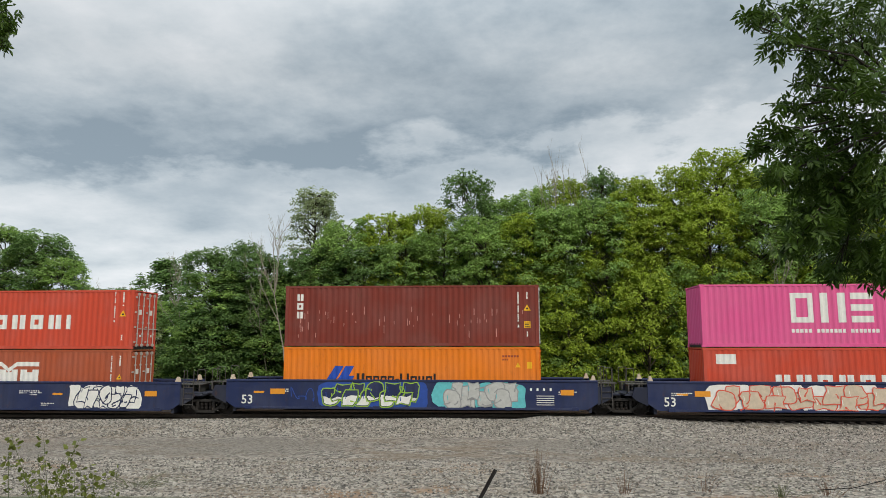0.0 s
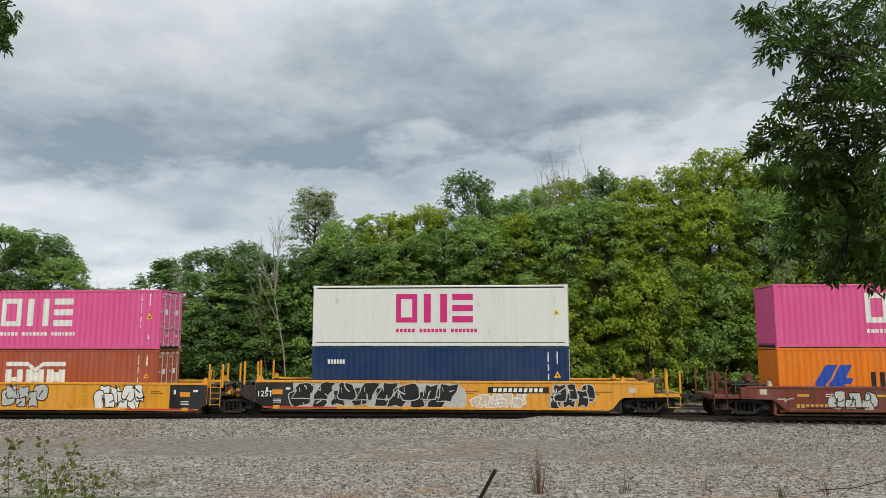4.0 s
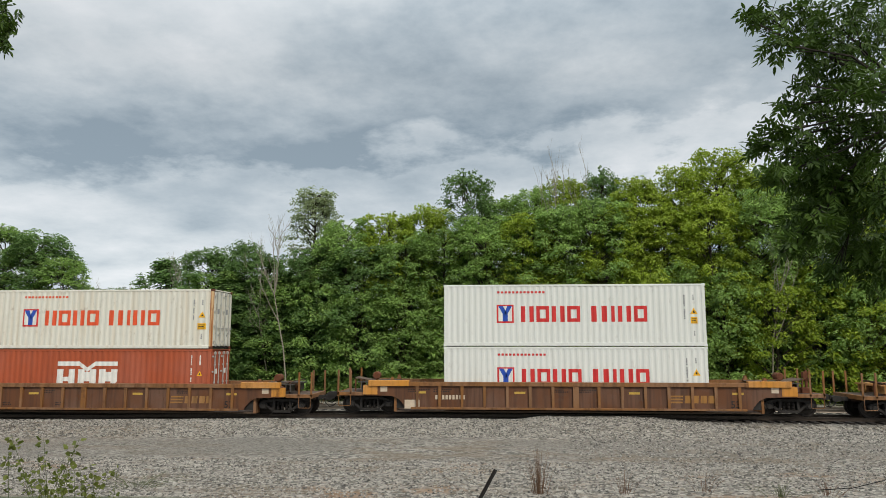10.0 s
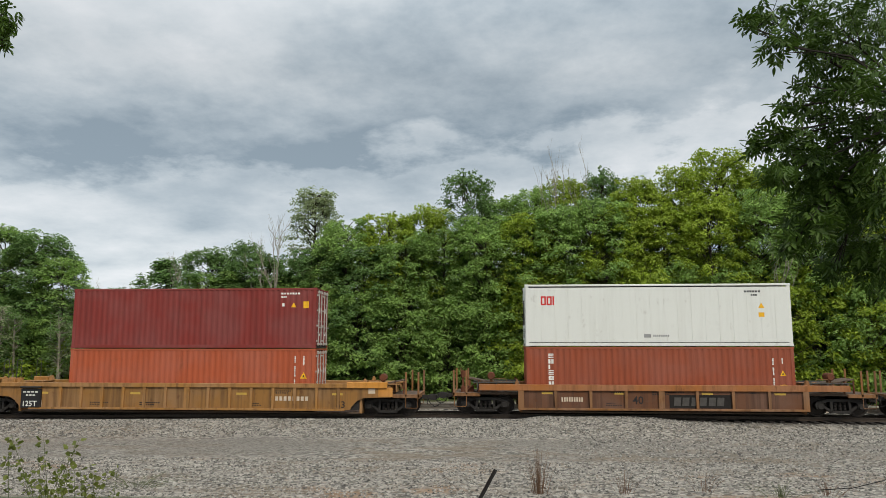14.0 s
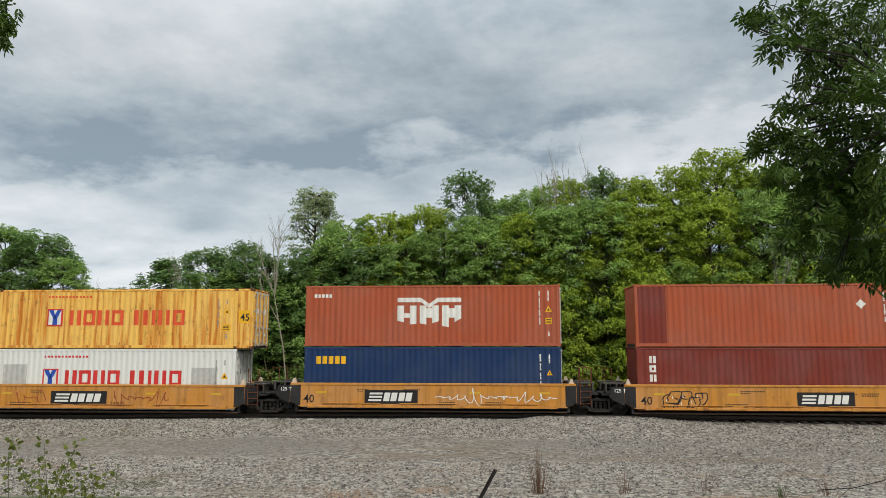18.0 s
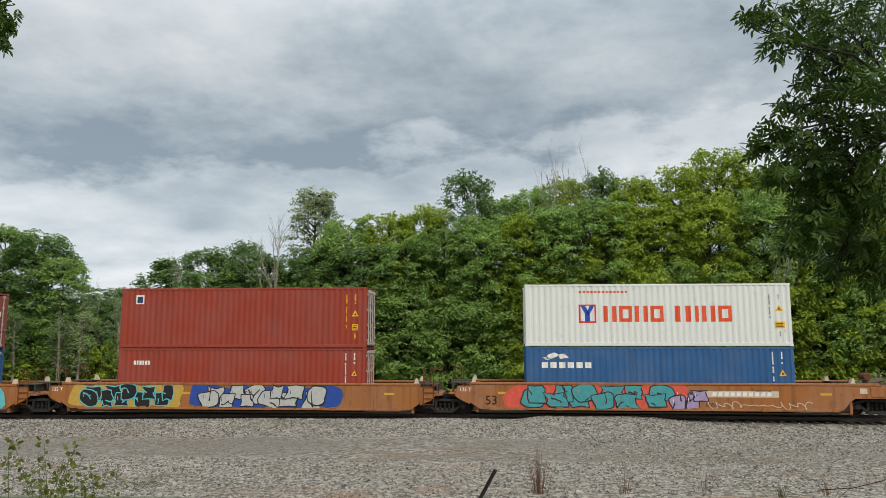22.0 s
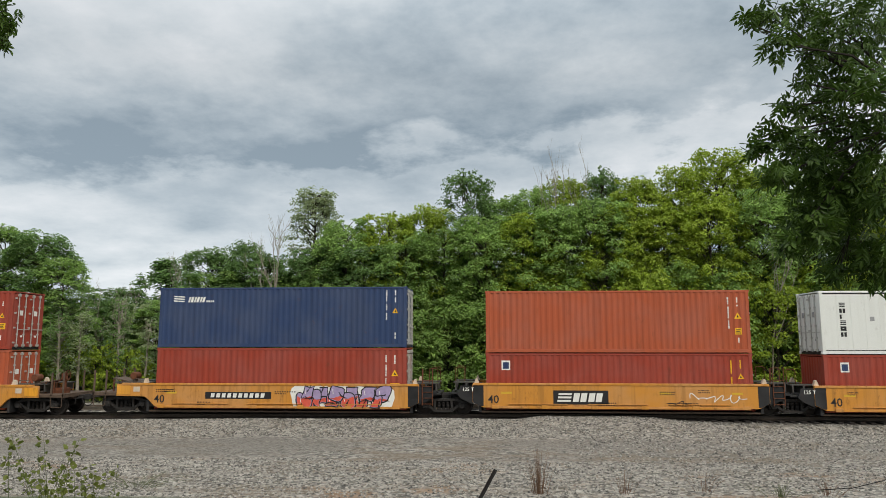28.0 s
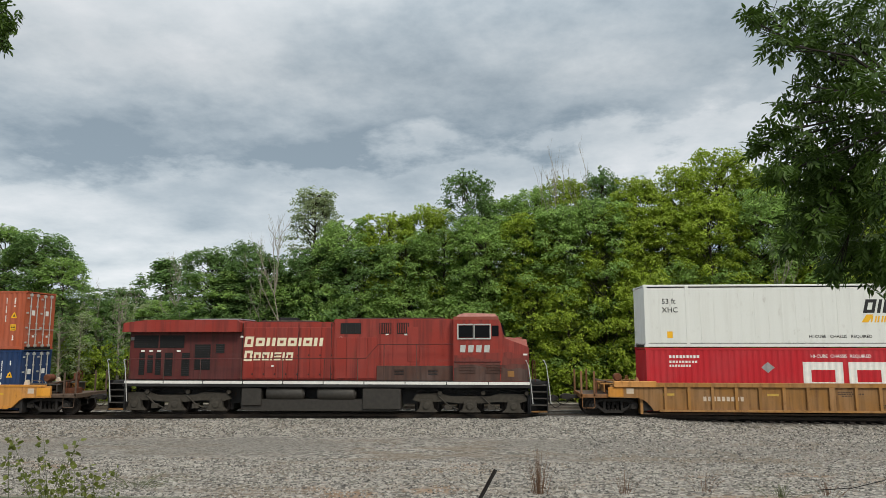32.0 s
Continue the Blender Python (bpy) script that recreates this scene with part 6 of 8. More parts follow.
def load_train():
    s = slab_box
    W0, W1, W2 = A
    s(W0, LOW, TALL, "brown_box", "brown corrugated shipping container with white block logo", "blocks", seed=1)
    s(W0, UP, TALL, "scarlet_box", "faded scarlet shipping container with white lettering", "wide2", seed=2)
    orange_box(W1, LOW, k=0.6, logo=(-4.0, 1.0), start=-2.54, rise=0.14)
    scratches(s(W1, UP, TALL, "maroon_box", "scratched maroon shipping container with white lettering", "lines", seed=3), 46, 1, "rose_spray", 0.4, 1.7)
    s(W2, LOW, TALL, "scarlet_box", "faded scarlet shipping container with white lettering", "wide2", seed=4)
    s(W2, UP, TALL, "pink_box", "bright pink shipping container with large white lettering", "square", seed=5)
    W3, W4, W5 = B
    s(W3, LOW, TALL, "maroon_box", "maroon shipping container with black and yellow sign", "arrow_sign", seed=6)
    s(W3, UP, TALL, "white_box", "white shipping container with red name panel", "panel", seed=7)
    s(W4, LOW, TALL, "brown_box", "brown corrugated shipping container with white block logo", "blocks", seed=8)
    s(W4, UP, TALL, "pink_box", "bright pink shipping container with large white lettering", "square", seed=9)
    s(W5, LOW, TALL, "royal_box", "dark blue shipping container with small lettering", "corner", seed=10)
    s(W5, UP, TALL, "white_box", "white shipping container with large pink lettering", "square", seed=11)
    V = C5
    orange_box(V[0], LOW)
    s(V[0], UP, TALL, "pink_box", "bright pink shipping container with large white lettering", "square", seed=12)
    s(V[1], LOW, TALL, "rose_brown_box", "faded brown shipping container with white lettering", "lines", seed=13)
    s(V[1], UP, STANDARD, "green_box", "dark green shipping container with spaced white lettering", "wide", seed=14)
    s(V[2], LOW, TALL, "green_box", "dark green shipping container with spaced white lettering", "wide", seed=15, lift=0.16)
    s(V[2], UP, TALL, "blue_box", "blue shipping container with white emblem and lettering", "seahorse", seed=16)
    s(V[3], LOW, TALL, "maroon_box", "maroon shipping container with white upright lettering", "lines", seed=17)
    s(V[3], UP, STANDARD, "mint_box", "pale green weathered shipping container", "bare", seed=18)
    s(V[4], LOW, STANDARD, "rusty_white_box", "cream-white shipping container with red lettering", "flag", seed=19)
    s(V[4], UP - 0.305, TALL, "navy_box", "dark navy shipping container with small white flag", "flagline", seed=20)
    s(D1[0], LOW, TALL, "brown_box", "brown corrugated shipping container with white block logo", "blocks", seed=21)
    s(D1[0], UP, TALL, "rusty_white_box", "rust-streaked white shipping container with orange-red lettering", "flag", seed=22)
    s(D2[0], LOW, TALL, "white_box", "white shipping container with red lettering", "flag", seed=23)
    s(D2[0], UP, TALL, "white_box", "white shipping container with red lettering", "flag", seed=24)
    orange_box(E3[0], LOW)
    s(E3[0], UP, TALL, "red_box", "faded red shipping container with cream lettering", "panel", seed=25)
    orange_box(E3[1], LOW)
    c = s(E3[1], UP, TALL, "plum_box", "dark maroon shipping container with pale primer patches", "corner", seed=26)
    on_box(c, "primer_patch", [rect(-4.05, -3.2, 0.16, 1.25), rect(-3.1, -2.7, 0.16, 0.5), rect(4.7, 5.75, 0.16, 0.66)], "rose_spray", "pale primer patch")
    s(E3[2], LOW, TALL, "brown_box", "faded pinkish brown shipping container", "bare", seed=27)
    c = s(E3[2], UP, TALL, "plum_box", "dark maroon shipping container with yellow stickers", "plain", seed=28)
    on_box(c, "marking", bars(4.35, 2.58, 0.95, 0.09, 7) + bars(4.35, 2.42, 0.3, 0.08, 3) + [rect(4.4, 4.52, 2.0, 2.16)], "white_paint")
    on_box(c, "warning_sticker", [[(4.85, 1.96), (5.1, 1.96), (4.97, 2.2)], rect(5.45, 5.72, 1.92, 2.24)], "yellow_paint", "yellow warning sticker")
    s(F1[0], LOW, TALL, "russet_box", "red-brown shipping container with white upright lettering", "column", seed=29)
    s(F1[0], UP, TALL, "white_box", "smooth white refrigerated container with red lettering", "reefer_red", seed=30)
    s(F2[0], LOW, TALL, "white_box", "white shipping container with red lettering", "flag", seed=31)
    s(F2[0], UP, TALL, "brown_box", "brown shipping container with white upright lettering", "column", seed=32)
    V = G5
    s(V[0], LOW, TALL, "brown_box", "orange-brown shipping container with white upright lettering", "lines", seed=33)
    forty_five(V[0], "rusty_white_box", "long rust-streaked white container with red lettering")
    c = s(V[1], LOW, TALL, "white_box", "white shipping container with red lettering and grey patches", "flag", seed=34)
    on_box(c, "paint_patch", [rect(-5.6, -4.4, 1.1, 2.15), rect(3.9, 5.2, 1.1, 2.0)], "silver_spray", "pale grey repainted patch")
    forty_five(V[1], "ochre_box", "long container stained rusty yellow with red lettering")
    s(V[2], LOW, TALL, "royal_box", "deep blue shipping container with yellow lettering", "ocean", seed=35)
    s(V[2], UP, TALL, "brown_box", "brown corrugated shipping container with white block logo", "blocks", seed=36)
    s(V[3], LOW, TALL, "maroon_box", "maroon shipping container with white upright lettering", "lines", seed=37)
    c = s(V[3], UP, TALL, "brown_box", "brown shipping container with a darker end section", "bare", seed=38)
    on_box(c, "repainted_end", [rect(-5.94, -4.65, 0.16, 2.78)], "maroon_box", "dark maroon repainted end")
    on_box(c, "hazard_diamond", [[(4.1, 1.72), (4.32, 1.95), (4.1, 2.18), (3.88, 1.95)]], "white_paint", "white diamond placard")
    s(V[4], LOW, TALL, "white_box", "white shipping container with red lettering", "flag", seed=39)
    s(V[4], UP, TALL, "brown_box", "brown corrugated shipping container with white block logo", "blocks", seed=40)
    s(H3[0], LOW, TALL, "sky_blue_box", "faded blue shipping container with yellow lettering", "ocean", seed=41)
    s(H3[0], UP, TALL, "rose_brown_box", "faded maroon shipping container with white upright lettering", "lines", seed=42)
    s(H3[1], LOW, TALL, "rust_red_box", "red-brown shipping container with small white lettering", "corner", seed=43)
    s(H3[1], UP, TALL, "rust_red_box", "red-brown shipping container with a small sticker", "sticker", seed=45)
    s(H3[2], LOW, TALL, "sky_blue_box", "blue shipping container with white emblem and lettering", "seahorse", seed=44)
    s(H3[2], UP, TALL, "white_box", "white shipping container with orange-red lettering", "flag", seed=46)
    V = I5
    scratches(s(V[0], LOW, TALL, "maroon_box", "maroon shipping container with white upright lettering", "lines", seed=47), 26, 2, "rose_spray", 1.2, 2.3)
    s(V[0], UP, TALL, "brown_box", "brown corrugated shipping container with white block logo", "blocks", seed=48)
    orange_box(V[1], LOW)
    orange_box(V[1], UP)
    s(V[2], LOW, TALL, "green_box", "dark green shipping container with spaced white lettering", "wide", seed=49, lift=0.14)
    c = s(V[2], UP, TALL, "slate_blue_box", "weathered blue-grey shipping container with repainted patches", "ocean", seed=50)
    on_box(c, "paint_patch", [rect(-3.0, 2.9, 0.2, 0.62)], "grey_box", "pale grey patch")
    on_box(c, "paint_patch", [rect(-0.2, 0.4, 1.4, 1.85), rect(-4.5, -4.15, 1.25, 1.65), rect(-0.1, 0.8, 0.28, 0.62)], "blue_paint", "bright blue patch", 0.009)
    s(V[3], LOW, TALL, "grey_box", "grey shipping container with spaced white lettering", "wide", seed=51, lift=0.10)
    s(V[3], UP, TALL, "scarlet_box", "bright red shipping container with slanted white logo", "wings", seed=52)
    s(V[4], LOW, TALL, "brown_box", "brown shipping container with white upright lettering", "column", seed=53)
    c = s(V[4], UP, TALL, "rust_red_box", "brown shipping container with a pale repainted patch", "column", seed=54)
    on_box(c, "paint_patch", [rect(0.3, 1.6, 2.2, 2.78), rect(0.7, 1.6, 1.95, 2.2)], "rose_spray", "pale repainted patch")
    V = J5
    s(V[0], LOW, TALL, "rust_red_box", "red-brown shipping container with chalky fading", "bare", seed=55)
    s(V[0], UP, TALL, "navy_box", "dark navy shipping container with small white flag", "flagline", seed=56)
    s(V[1], LOW, STANDARD, "rust_red_box", "red-brown shipping container with a small sticker", "sticker", seed=57)
    s(V[1], UP - 0.305, TALL, "brown_box", "orange-brown shipping container with worn paint", "bare", seed=58)
    s(V[2], LOW, STANDARD, "rust_red_box", "red-brown shipping container with a small sticker", "sticker", seed=59)
    s(V[2], UP - 0.305, TALL, "white_box", "smooth white refrigerated container with dark upright lettering", "reefer_column", seed=60, doors="left")
    orange_box(V[3], LOW)
    orange_box(V[3], UP)
    s(V[4], LOW, TALL, "royal_box", "deep blue shipping container with black and yellow sign", "arrow_sign", seed=61)
    s(V[4], UP, TALL, "brown_box", "orange-brown shipping container with worn paint", "bare", seed=62)
    fifty_three(K1[0])


def forty_five(u, colour, label):
    c = slab_box(u, UP, TALL, colour, label, "flag", L=13.716, seed=int(u))
    for x in (-6.75, 6.22):
        part("lettering", text_mesh("45", 0.48), M["black_paint"], c[0], at=pose(x, -W / 2 - 0.006, 1.35))
    on_box(c, "length_panel", [rect(-6.72, -6.14, 1.22, 1.84), rect(6.14, 6.74, 1.22, 1.84)], "yellow_paint", "yellow length panel", 0.003 - 0.004)


def fifty_three(u):
    c = container(u, UP, TALL, "white_box", "long smooth white domestic container with dark lettering", L=16.154, smooth=True)
    t = c[0]
    part("lettering", text_mesh("53 ft", 0.34), M["black_paint"], t, at=pose(-7.25, -W / 2 - 0.006, 2.0))
    part("lettering", text_mesh("XHC", 0.34), M["black_paint"], t, at=pose(-7.25, -W / 2 - 0.006, 1.6))
    part("lettering", text_mesh("HI-CUBE   CHASSIS   REQUIRED", 0.2), M["black_paint"], t, at=pose(-0.7, -W / 2 - 0.006, 0.42))
    on_box(c, "warning_sticker", [rect(-7.05, -6.8, 0.42, 0.72)], "yellow_paint", "yellow sticker")
    on_box(c, "painted_name", glyphs(1.75, 1.55, 0.5, 0.62, "rsrrt", lean=0.25, st=0.3), "black_paint", "dark slanted lettering")
    on_box(c, "painted_name", [[(1.65, 1.12), (1.95, 1.12), (2.2, 1.48), (1.9, 1.48)]] + glyphs(2.05, 1.12, 0.24, 0.3, "tttttt", lean=0.25), "yellow_paint", "yellow lettering")
    part("post", soft(boxes((-6.17, -6.02, -W / 2 - 0.012, -W / 2 + 0.02, 0.1, TALL - 0.05), (6.02, 6.17, -W / 2 - 0.012, -W / 2 + 0.02, 0.1, TALL - 0.05)), 0.006), M["white_box"], t)
    c = container(u, LOW, TALL, "crimson_box", "long red corrugated container with white lettering", L=16.154)
    t = c[0]
    on_box(c, "marking", bars(-7.0, 2.42, 1.4, 0.13, 9) + bars(-7.0, 2.2, 1.3, 0.1, 9) + bars(-7.0, 2.02, 1.0, 0.1, 8), "white_paint")
    part("lettering", text_mesh("HI-CUBE  CHASSIS  REQUIRED", 0.2), M["white_paint"], t, at=pose(-0.7, -W / 2 - 0.006, 2.45))
    on_box(c, "painted_name", glyphs(-1.05, 1.0, 1.75, 1.25, "rrrs", st=0.2, gap=0.14), "white_paint", "large rounded white lettering")
    on_box(c, "hazard_diamond", [[(-2.6, 1.75), (-2.3, 2.0), (-2.6, 2.25), (-2.9, 2.0)]], "grey_paint", "grey diamond placard")


def paint_cars():
    """Numbers, name panels and graffiti as each car carries them."""
    y = SIDE
    W0, W1, W2 = (CARS[u] for u in A)
    mural(W0, y, 3.6, 6.5, 0.42, 1.3, 5, "white_paint", "navy_car", 1, "white_paint")
    car_text(W1, "53", -8.0, 0.56, 0.58, "white_paint")
    mural(W1, y, -3.9, 0.4, 0.42, 1.38, 5, "navy_car", "lime_spray", 2, "cobalt_spray", "white_paint")
    mural(W1, y, 1.7, 5.0, 0.42, 1.38, 4, "silver_spray", "grey_paint", 3, "aqua_spray")
    scrawl(W1, y, -5.6, -4.4, 0.3, 1.2, "cobalt_spray", 4)
    car_text(W2, "53", -8.0, 0.56, 0.58, "white_paint")
    mural(W2, y, -5.6, 3.0, 0.42, 1.32, 8, "beige_spray", "coral_spray", 5, "white_paint")
    car_plate(W2, 3.2, 5.7, 0.62, 0.9, 10, None, "white_paint", 0.0)
    for u, y0 in ((A[1], 0), (A[2], 0), (A[0], 0)):
        part("data_panel", decal([rect(-6.6, -5.9, 1.0, 1.25), rect(7.0, 7.6, 1.0, 1.25)], y - 0.012), M["placard_orange"], CARS[u], "orange placard")
        part("stencil", decal(bars(5.6, 1.2, 1.2, 0.12, 4, 0.3) + [rect(5.9, 6.7, 0.95 - 0.1 * q, 0.98 - 0.1 * q) for q in range(5)], y - 0.004), M["white_paint"], CARS[u])["kind"] = "stuff"
    W3, W4, W5 = (CARS[u] for u in B)
    mural(W3, y, -8.2, -6.0, 0.42, 1.38, 3, "white_paint", "black_paint", 6)
    mural(W3, y, -5.2, -3.6, 0.42, 1.2, 3, "black_paint", "silver_spray", 7)
    mural(W3, y, -2.3, -0.4, 0.42, 1.36, 3, "black_paint", "white_paint", 8)
    mural(W3, y, 0.6, 2.9, 0.42, 1.38, 4, "black_paint", "silver_spray", 9)
    car_plate(W3, -5.2, -2.5, 1.02, 1.28, 10, "black_paint")
    mural(W4, y, -5.6, -2.2, 0.42, 1.35, 5, "black_paint", "beige_spray", 10, "beige_spray")
    mural(W4, y, -1.5, 0.6, 0.42, 1.38, 3, "silver_spray", "black_paint", 11)
    mural(W4, y, 3.2, 5.6, 0.42, 1.38, 4, "white_paint", "black_paint", 12)
    mural(W5, y, -6.9, 0.8, 0.42, 1.38, 8, "black_paint", "silver_spray", 13, "silver_spray")
    mural(W5, y, 1.7, 4.0, 0.42, 0.9, 4, "beige_spray", "white_paint", 14)
    mural(W5, y, 5.2, 7.0, 0.42, 1.36, 3, "black_paint", "silver_spray", 15)
    car_plate(W5, 2.3, 5.1, 0.98, 1.26, 10, "black_paint")
    V = [CARS[u] for u in C5]
    mural(V[0], y, -3.9, -2.0, 0.42, 1.28, 3, "silver_spray", "black_paint", 16)
    mural(V[0], y, 1.4, 6.3, 0.42, 1.36, 6, "lime_spray", "black_paint", 17, "white_paint", "coral_spray")
    car_plate(V[0], -5.6, -3.9, 0.5, 0.75, 7, None, "gold_spray", 0.0)
    scrawl(V[0], y, -1.2, 0.6, 0.6, 1.2, "silver_spray", 18)
    for i, (car, x0, x1, col) in enumerate(((V[0], -6.2, -5.6, "silver_spray"), (V[0], 0.6, 1.4, "beige_spray"), (V[0], 6.3, 7.0, "silver_spray"), (V[1], -6.6, -5.3, "silver_spray"), (V[1], 0.3, 0.9, "beige_spray"),
                                            (V[1], 2.0, 2.8, "silver_spray"), (V[1], 4.6, 6.4, "silver_spray"), (V[2], -6.2, -5.0, "silver_spray"), (V[2], -3.6, -2.2, "black_paint"), (V[2], -2.4, 0.0, "black_paint"), (V[2], 2.6, 3.8, "silver_spray"), (V[2], 5.9, 6.8, "beige_spray"), (V[3], 5.6, 6.6, "silver_spray"))):
        scrawl(car, y, x0, x1, 0.55, 1.28, col, 300 + i, 0.045)
    mural(V[1], y, -5.2, 0.3, 0.42, 1.38, 5, "lilac_spray", "black_paint", 19, "silver_spray")
    scrawl(V[1], y, 0.8, 2.4, 0.3, 1.2, "silver_spray", 20)
    mural(V[1], y, 2.7, 4.6, 0.5, 1.1, 5, "maroon_car", "black_paint", 21)
    scrawl(V[1], y, 4.8, 6.0, 0.3, 1.2, "beige_spray", 22)
    part("lettering", decal(glyphs(0.9, 0.42, 0.6, 0.36, "rttb", lean=0.3, st=0.3), y - 0.004), M["gold_spray"], V[2], "faded gold lettering")
    mural(V[2], y, 3.9, 6.0, 0.42, 1.36, 4, "gold_spray", "beige_spray", 23)
    scrawl(V[2], y, -4.4, 0.2, 0.4, 1.2, "black_paint", 24)
    mural(V[3], y, -5.9, -1.9, 0.42, 1.38, 6, "white_paint", "grey_paint", 25, None, "silver_spray")
    mural(V[3], y, 0.3, 5.6, 0.42, 1.38, 6, "cobalt_spray", "white_paint", 26)
    scrawl(V[3], y, -1.2, 0.4, 0.5, 1.3, "silver_spray", 27)
    mural(V[4], y, -6.0, 0.2, 0.42, 1.40, 7, "beige_spray", "black_paint", 28, "silver_spray")
    mural(V[4], y, 0.3, 2.5, 0.42, 1.40, 4, "grey_paint", "black_paint", 128, "silver_spray")
    mural(V[4], y, 2.6, 6.2, 0.42, 1.40, 5, "rose_spray", "black_paint", 29, "silver_spray")
    for u, (a, b) in ((D1[0], (-6.4, -4.4)), (D2[0], (-6.6, -4.9)), (E3[0], (-6.4, -4.4)), (E3[2], (3.9, 6.1)), (F1[0], (-4.6, -3.4)), (K1[0], (-5.8, -3.6))):
        car_plate(CARS[u], a, b, 0.66, 0.98, 9, None, "beige_spray", 0.0)
    for u, x in ((D1[0], 6.9), (D2[0], 6.9), (E3[0], 6.48), (E3[1], 6.5), (E3[2], 7.2)):
        car_text(CARS[u], "53", x, 0.46, 0.44, "black_paint")
    for u in (F1[0], F2[0]):
        car_text(CARS[u], "40", -1.3, 0.62, 0.5, "black_paint")
    for u, x in ((D1[0], 4.1), (D2[0], 4.0)):
        car_plate(CARS[u], x, x + 2.5, 0.50, 1.05, 3, None, "tan_car", 0.1, "htt")
    car_plate(CARS[F1[0]], 0.35, 3.1, 0.45, 1.05, 3, "dark_iron", "steel", 0.1, "ttt")
    car_plate(CARS[F2[0]], -5.9, -3.6, 0.5, 0.85, 9, "dark_iron", "beige_spray", 0.0)
    car_plate(CARS[E3[1]], -0.1, 2.6, 0.36, 1.12, 3, None, "rust_paint", 0.1, "htt")
    for u in (D1[0], D2[0], E3[0], E3[1], E3[2]):
        part("data_plate", decal([rect(-7.9, -7.2, 0.35, 0.75)], y - 0.004), M["beige_spray"], CARS[u], "pale square label")
    V = [CARS[u] for u in G5]
    for c in V + [CARS[u] for u in I5] + [CARS[u] for u in J5]:
        car_text(c, "40", -6.0, 0.62, 0.52, "black_paint")
    car_plate(V[0], -3.5, -0.4, 0.82, 1.16, 10)
    scrawl(V[0], y, -5.3, -4.0, 0.5, 1.1, "rust_paint", 30)
    car_plate(V[1], -2.9, -0.1, 0.55, 1.18, 3, "black_paint", "white_paint", 0.2, "htt")
    scrawl(V[1], y, -4.7, -3.2, 0.5, 1.2, "rust_paint", 31)
    scrawl(V[1], y, 0.2, 3.0, 0.4, 1.3, "rust_paint", 32)
    car_plate(V[2], -3.1, -0.6, 0.55, 1.18, 3, "black_paint", "white_paint", 0.2, "htt")
    scrawl(V[2], y, 0.3, 3.6, 0.4, 1.3, "white_paint", 33)
    scrawl(V[2], y, 3.4, 5.8, 0.4, 1.3, "white_paint", 34)
    car_plate(V[3], 0.9, 3.4, 0.55, 1.18, 3, "black_paint", "white_paint", 0.2, "htt")
    mural(V[3], y, -4.9, -3.2, 0.4, 1.2, 3, "amber_car", "black_paint", 35)
    car_plate(V[4], 0.6, 4.0, 0.78, 1.1, 10)
    scrawl(V[4], y, -5.2, -0.2, 0.3, 1.3, "black_paint", 36)
    V = [CARS[u] for u in H3]
    mural(V[0], y, -6.3, -3.3, 0.42, 1.36, 4, "coral_spray", "rust_paint", 37)
    car_plate(V[0], -3.2, -0.1, 0.78, 1.1, 10, "grey_paint")
    mural(V[0], y, 2.0, 7.6, 0.42, 1.38, 6, "lilac_spray", "black_paint", 38, "aqua_spray")
    mural(V[1], y, -7.6, -3.2, 0.42, 1.38, 5, "black_paint", "aqua_spray", 39, "gold_spray")
    mural(V[1], y, -1.7, 4.2, 0.42, 1.38, 6, "silver_spray", "black_paint", 40, "cobalt_spray")
    mural(V[2], y, -6.3, 0.4, 0.42, 1.38, 6, "teal_spray", "dark_plum_paint", 41, "coral_spray")
    mural(V[2], y, 0.5, 2.0, 0.4, 1.2, 2, "lilac_spray", "black_paint", 42)
    car_plate(V[2], 2.0, 5.2, 0.88, 1.16, 10, "beige_spray")
    scrawl(V[2], y, 2.0, 6.6, 0.3, 0.75, "beige_spray", 43)
    car_text(V[2], "53", -8.0, 0.56, 0.58, "black_paint")
    V = [CARS[u] for u in I5]
    mural(V[0], y, -5.2, -3.8, 0.4, 1.25, 1, "grey_paint", "silver_spray", 44, None, "teal_spray")
    car_plate(V[0], -3.0, 0.1, 0.75, 1.06, 10, "dark_navy_car")
    for i, x in ((1, -2.6), (2, -2.5), (3, 1.2)):
        car_plate(V[i], x, x + 2.0, 0.75, 1.42, 3, None, "rust_paint", 0.1, "htt")
    mural(V[2], y, 1.5, 3.4, 0.35, 1.36, 4, "amber_car", "silver_spray", 45, None, "white_paint")
    car_plate(V[4], -2.2, 1.0, 0.78, 1.08, 10)
    V = [CARS[u] for u in J5]
    car_plate(V[0], -3.5, -0.3, 0.78, 1.10, 10)
    mural(V[0], y, 1.0, 5.2, 0.42, 1.38, 6, "lilac_spray", "black_paint", 46, "white_paint", "coral_spray")
    car_plate(V[1], -3.0, -0.5, 0.55, 1.18, 3, "black_paint", "white_paint", 0.2, "htt")
    scrawl(V[1], y, 3.2, 5.6, 0.5, 1.2, "white_paint", 47)
    scrawl(V[1], y, 2.2, 3.2, 0.4, 0.8, "black_paint", 48)
    car_plate(V[2], -3.1, -0.6, 0.55, 1.18, 3, "black_paint", "white_paint", 0.2, "htt")
    scrawl(V[2], y, 0.6, 2.4, 0.8, 1.3, "yellow_paint", 49)
    scrawl(V[2], y, 3.3, 4.6, 0.5, 1.2, "black_paint", 50, 0.05)
    mural(V[3], y, -5.6, -1.4, 0.42, 1.40, 6, "beige_spray", "black_paint", 51, None, "grey_paint")
    car_plate(V[3], 0.8, 3.3, 0.55, 1.18, 3, "black_paint", "white_paint", 0.2, "htt")
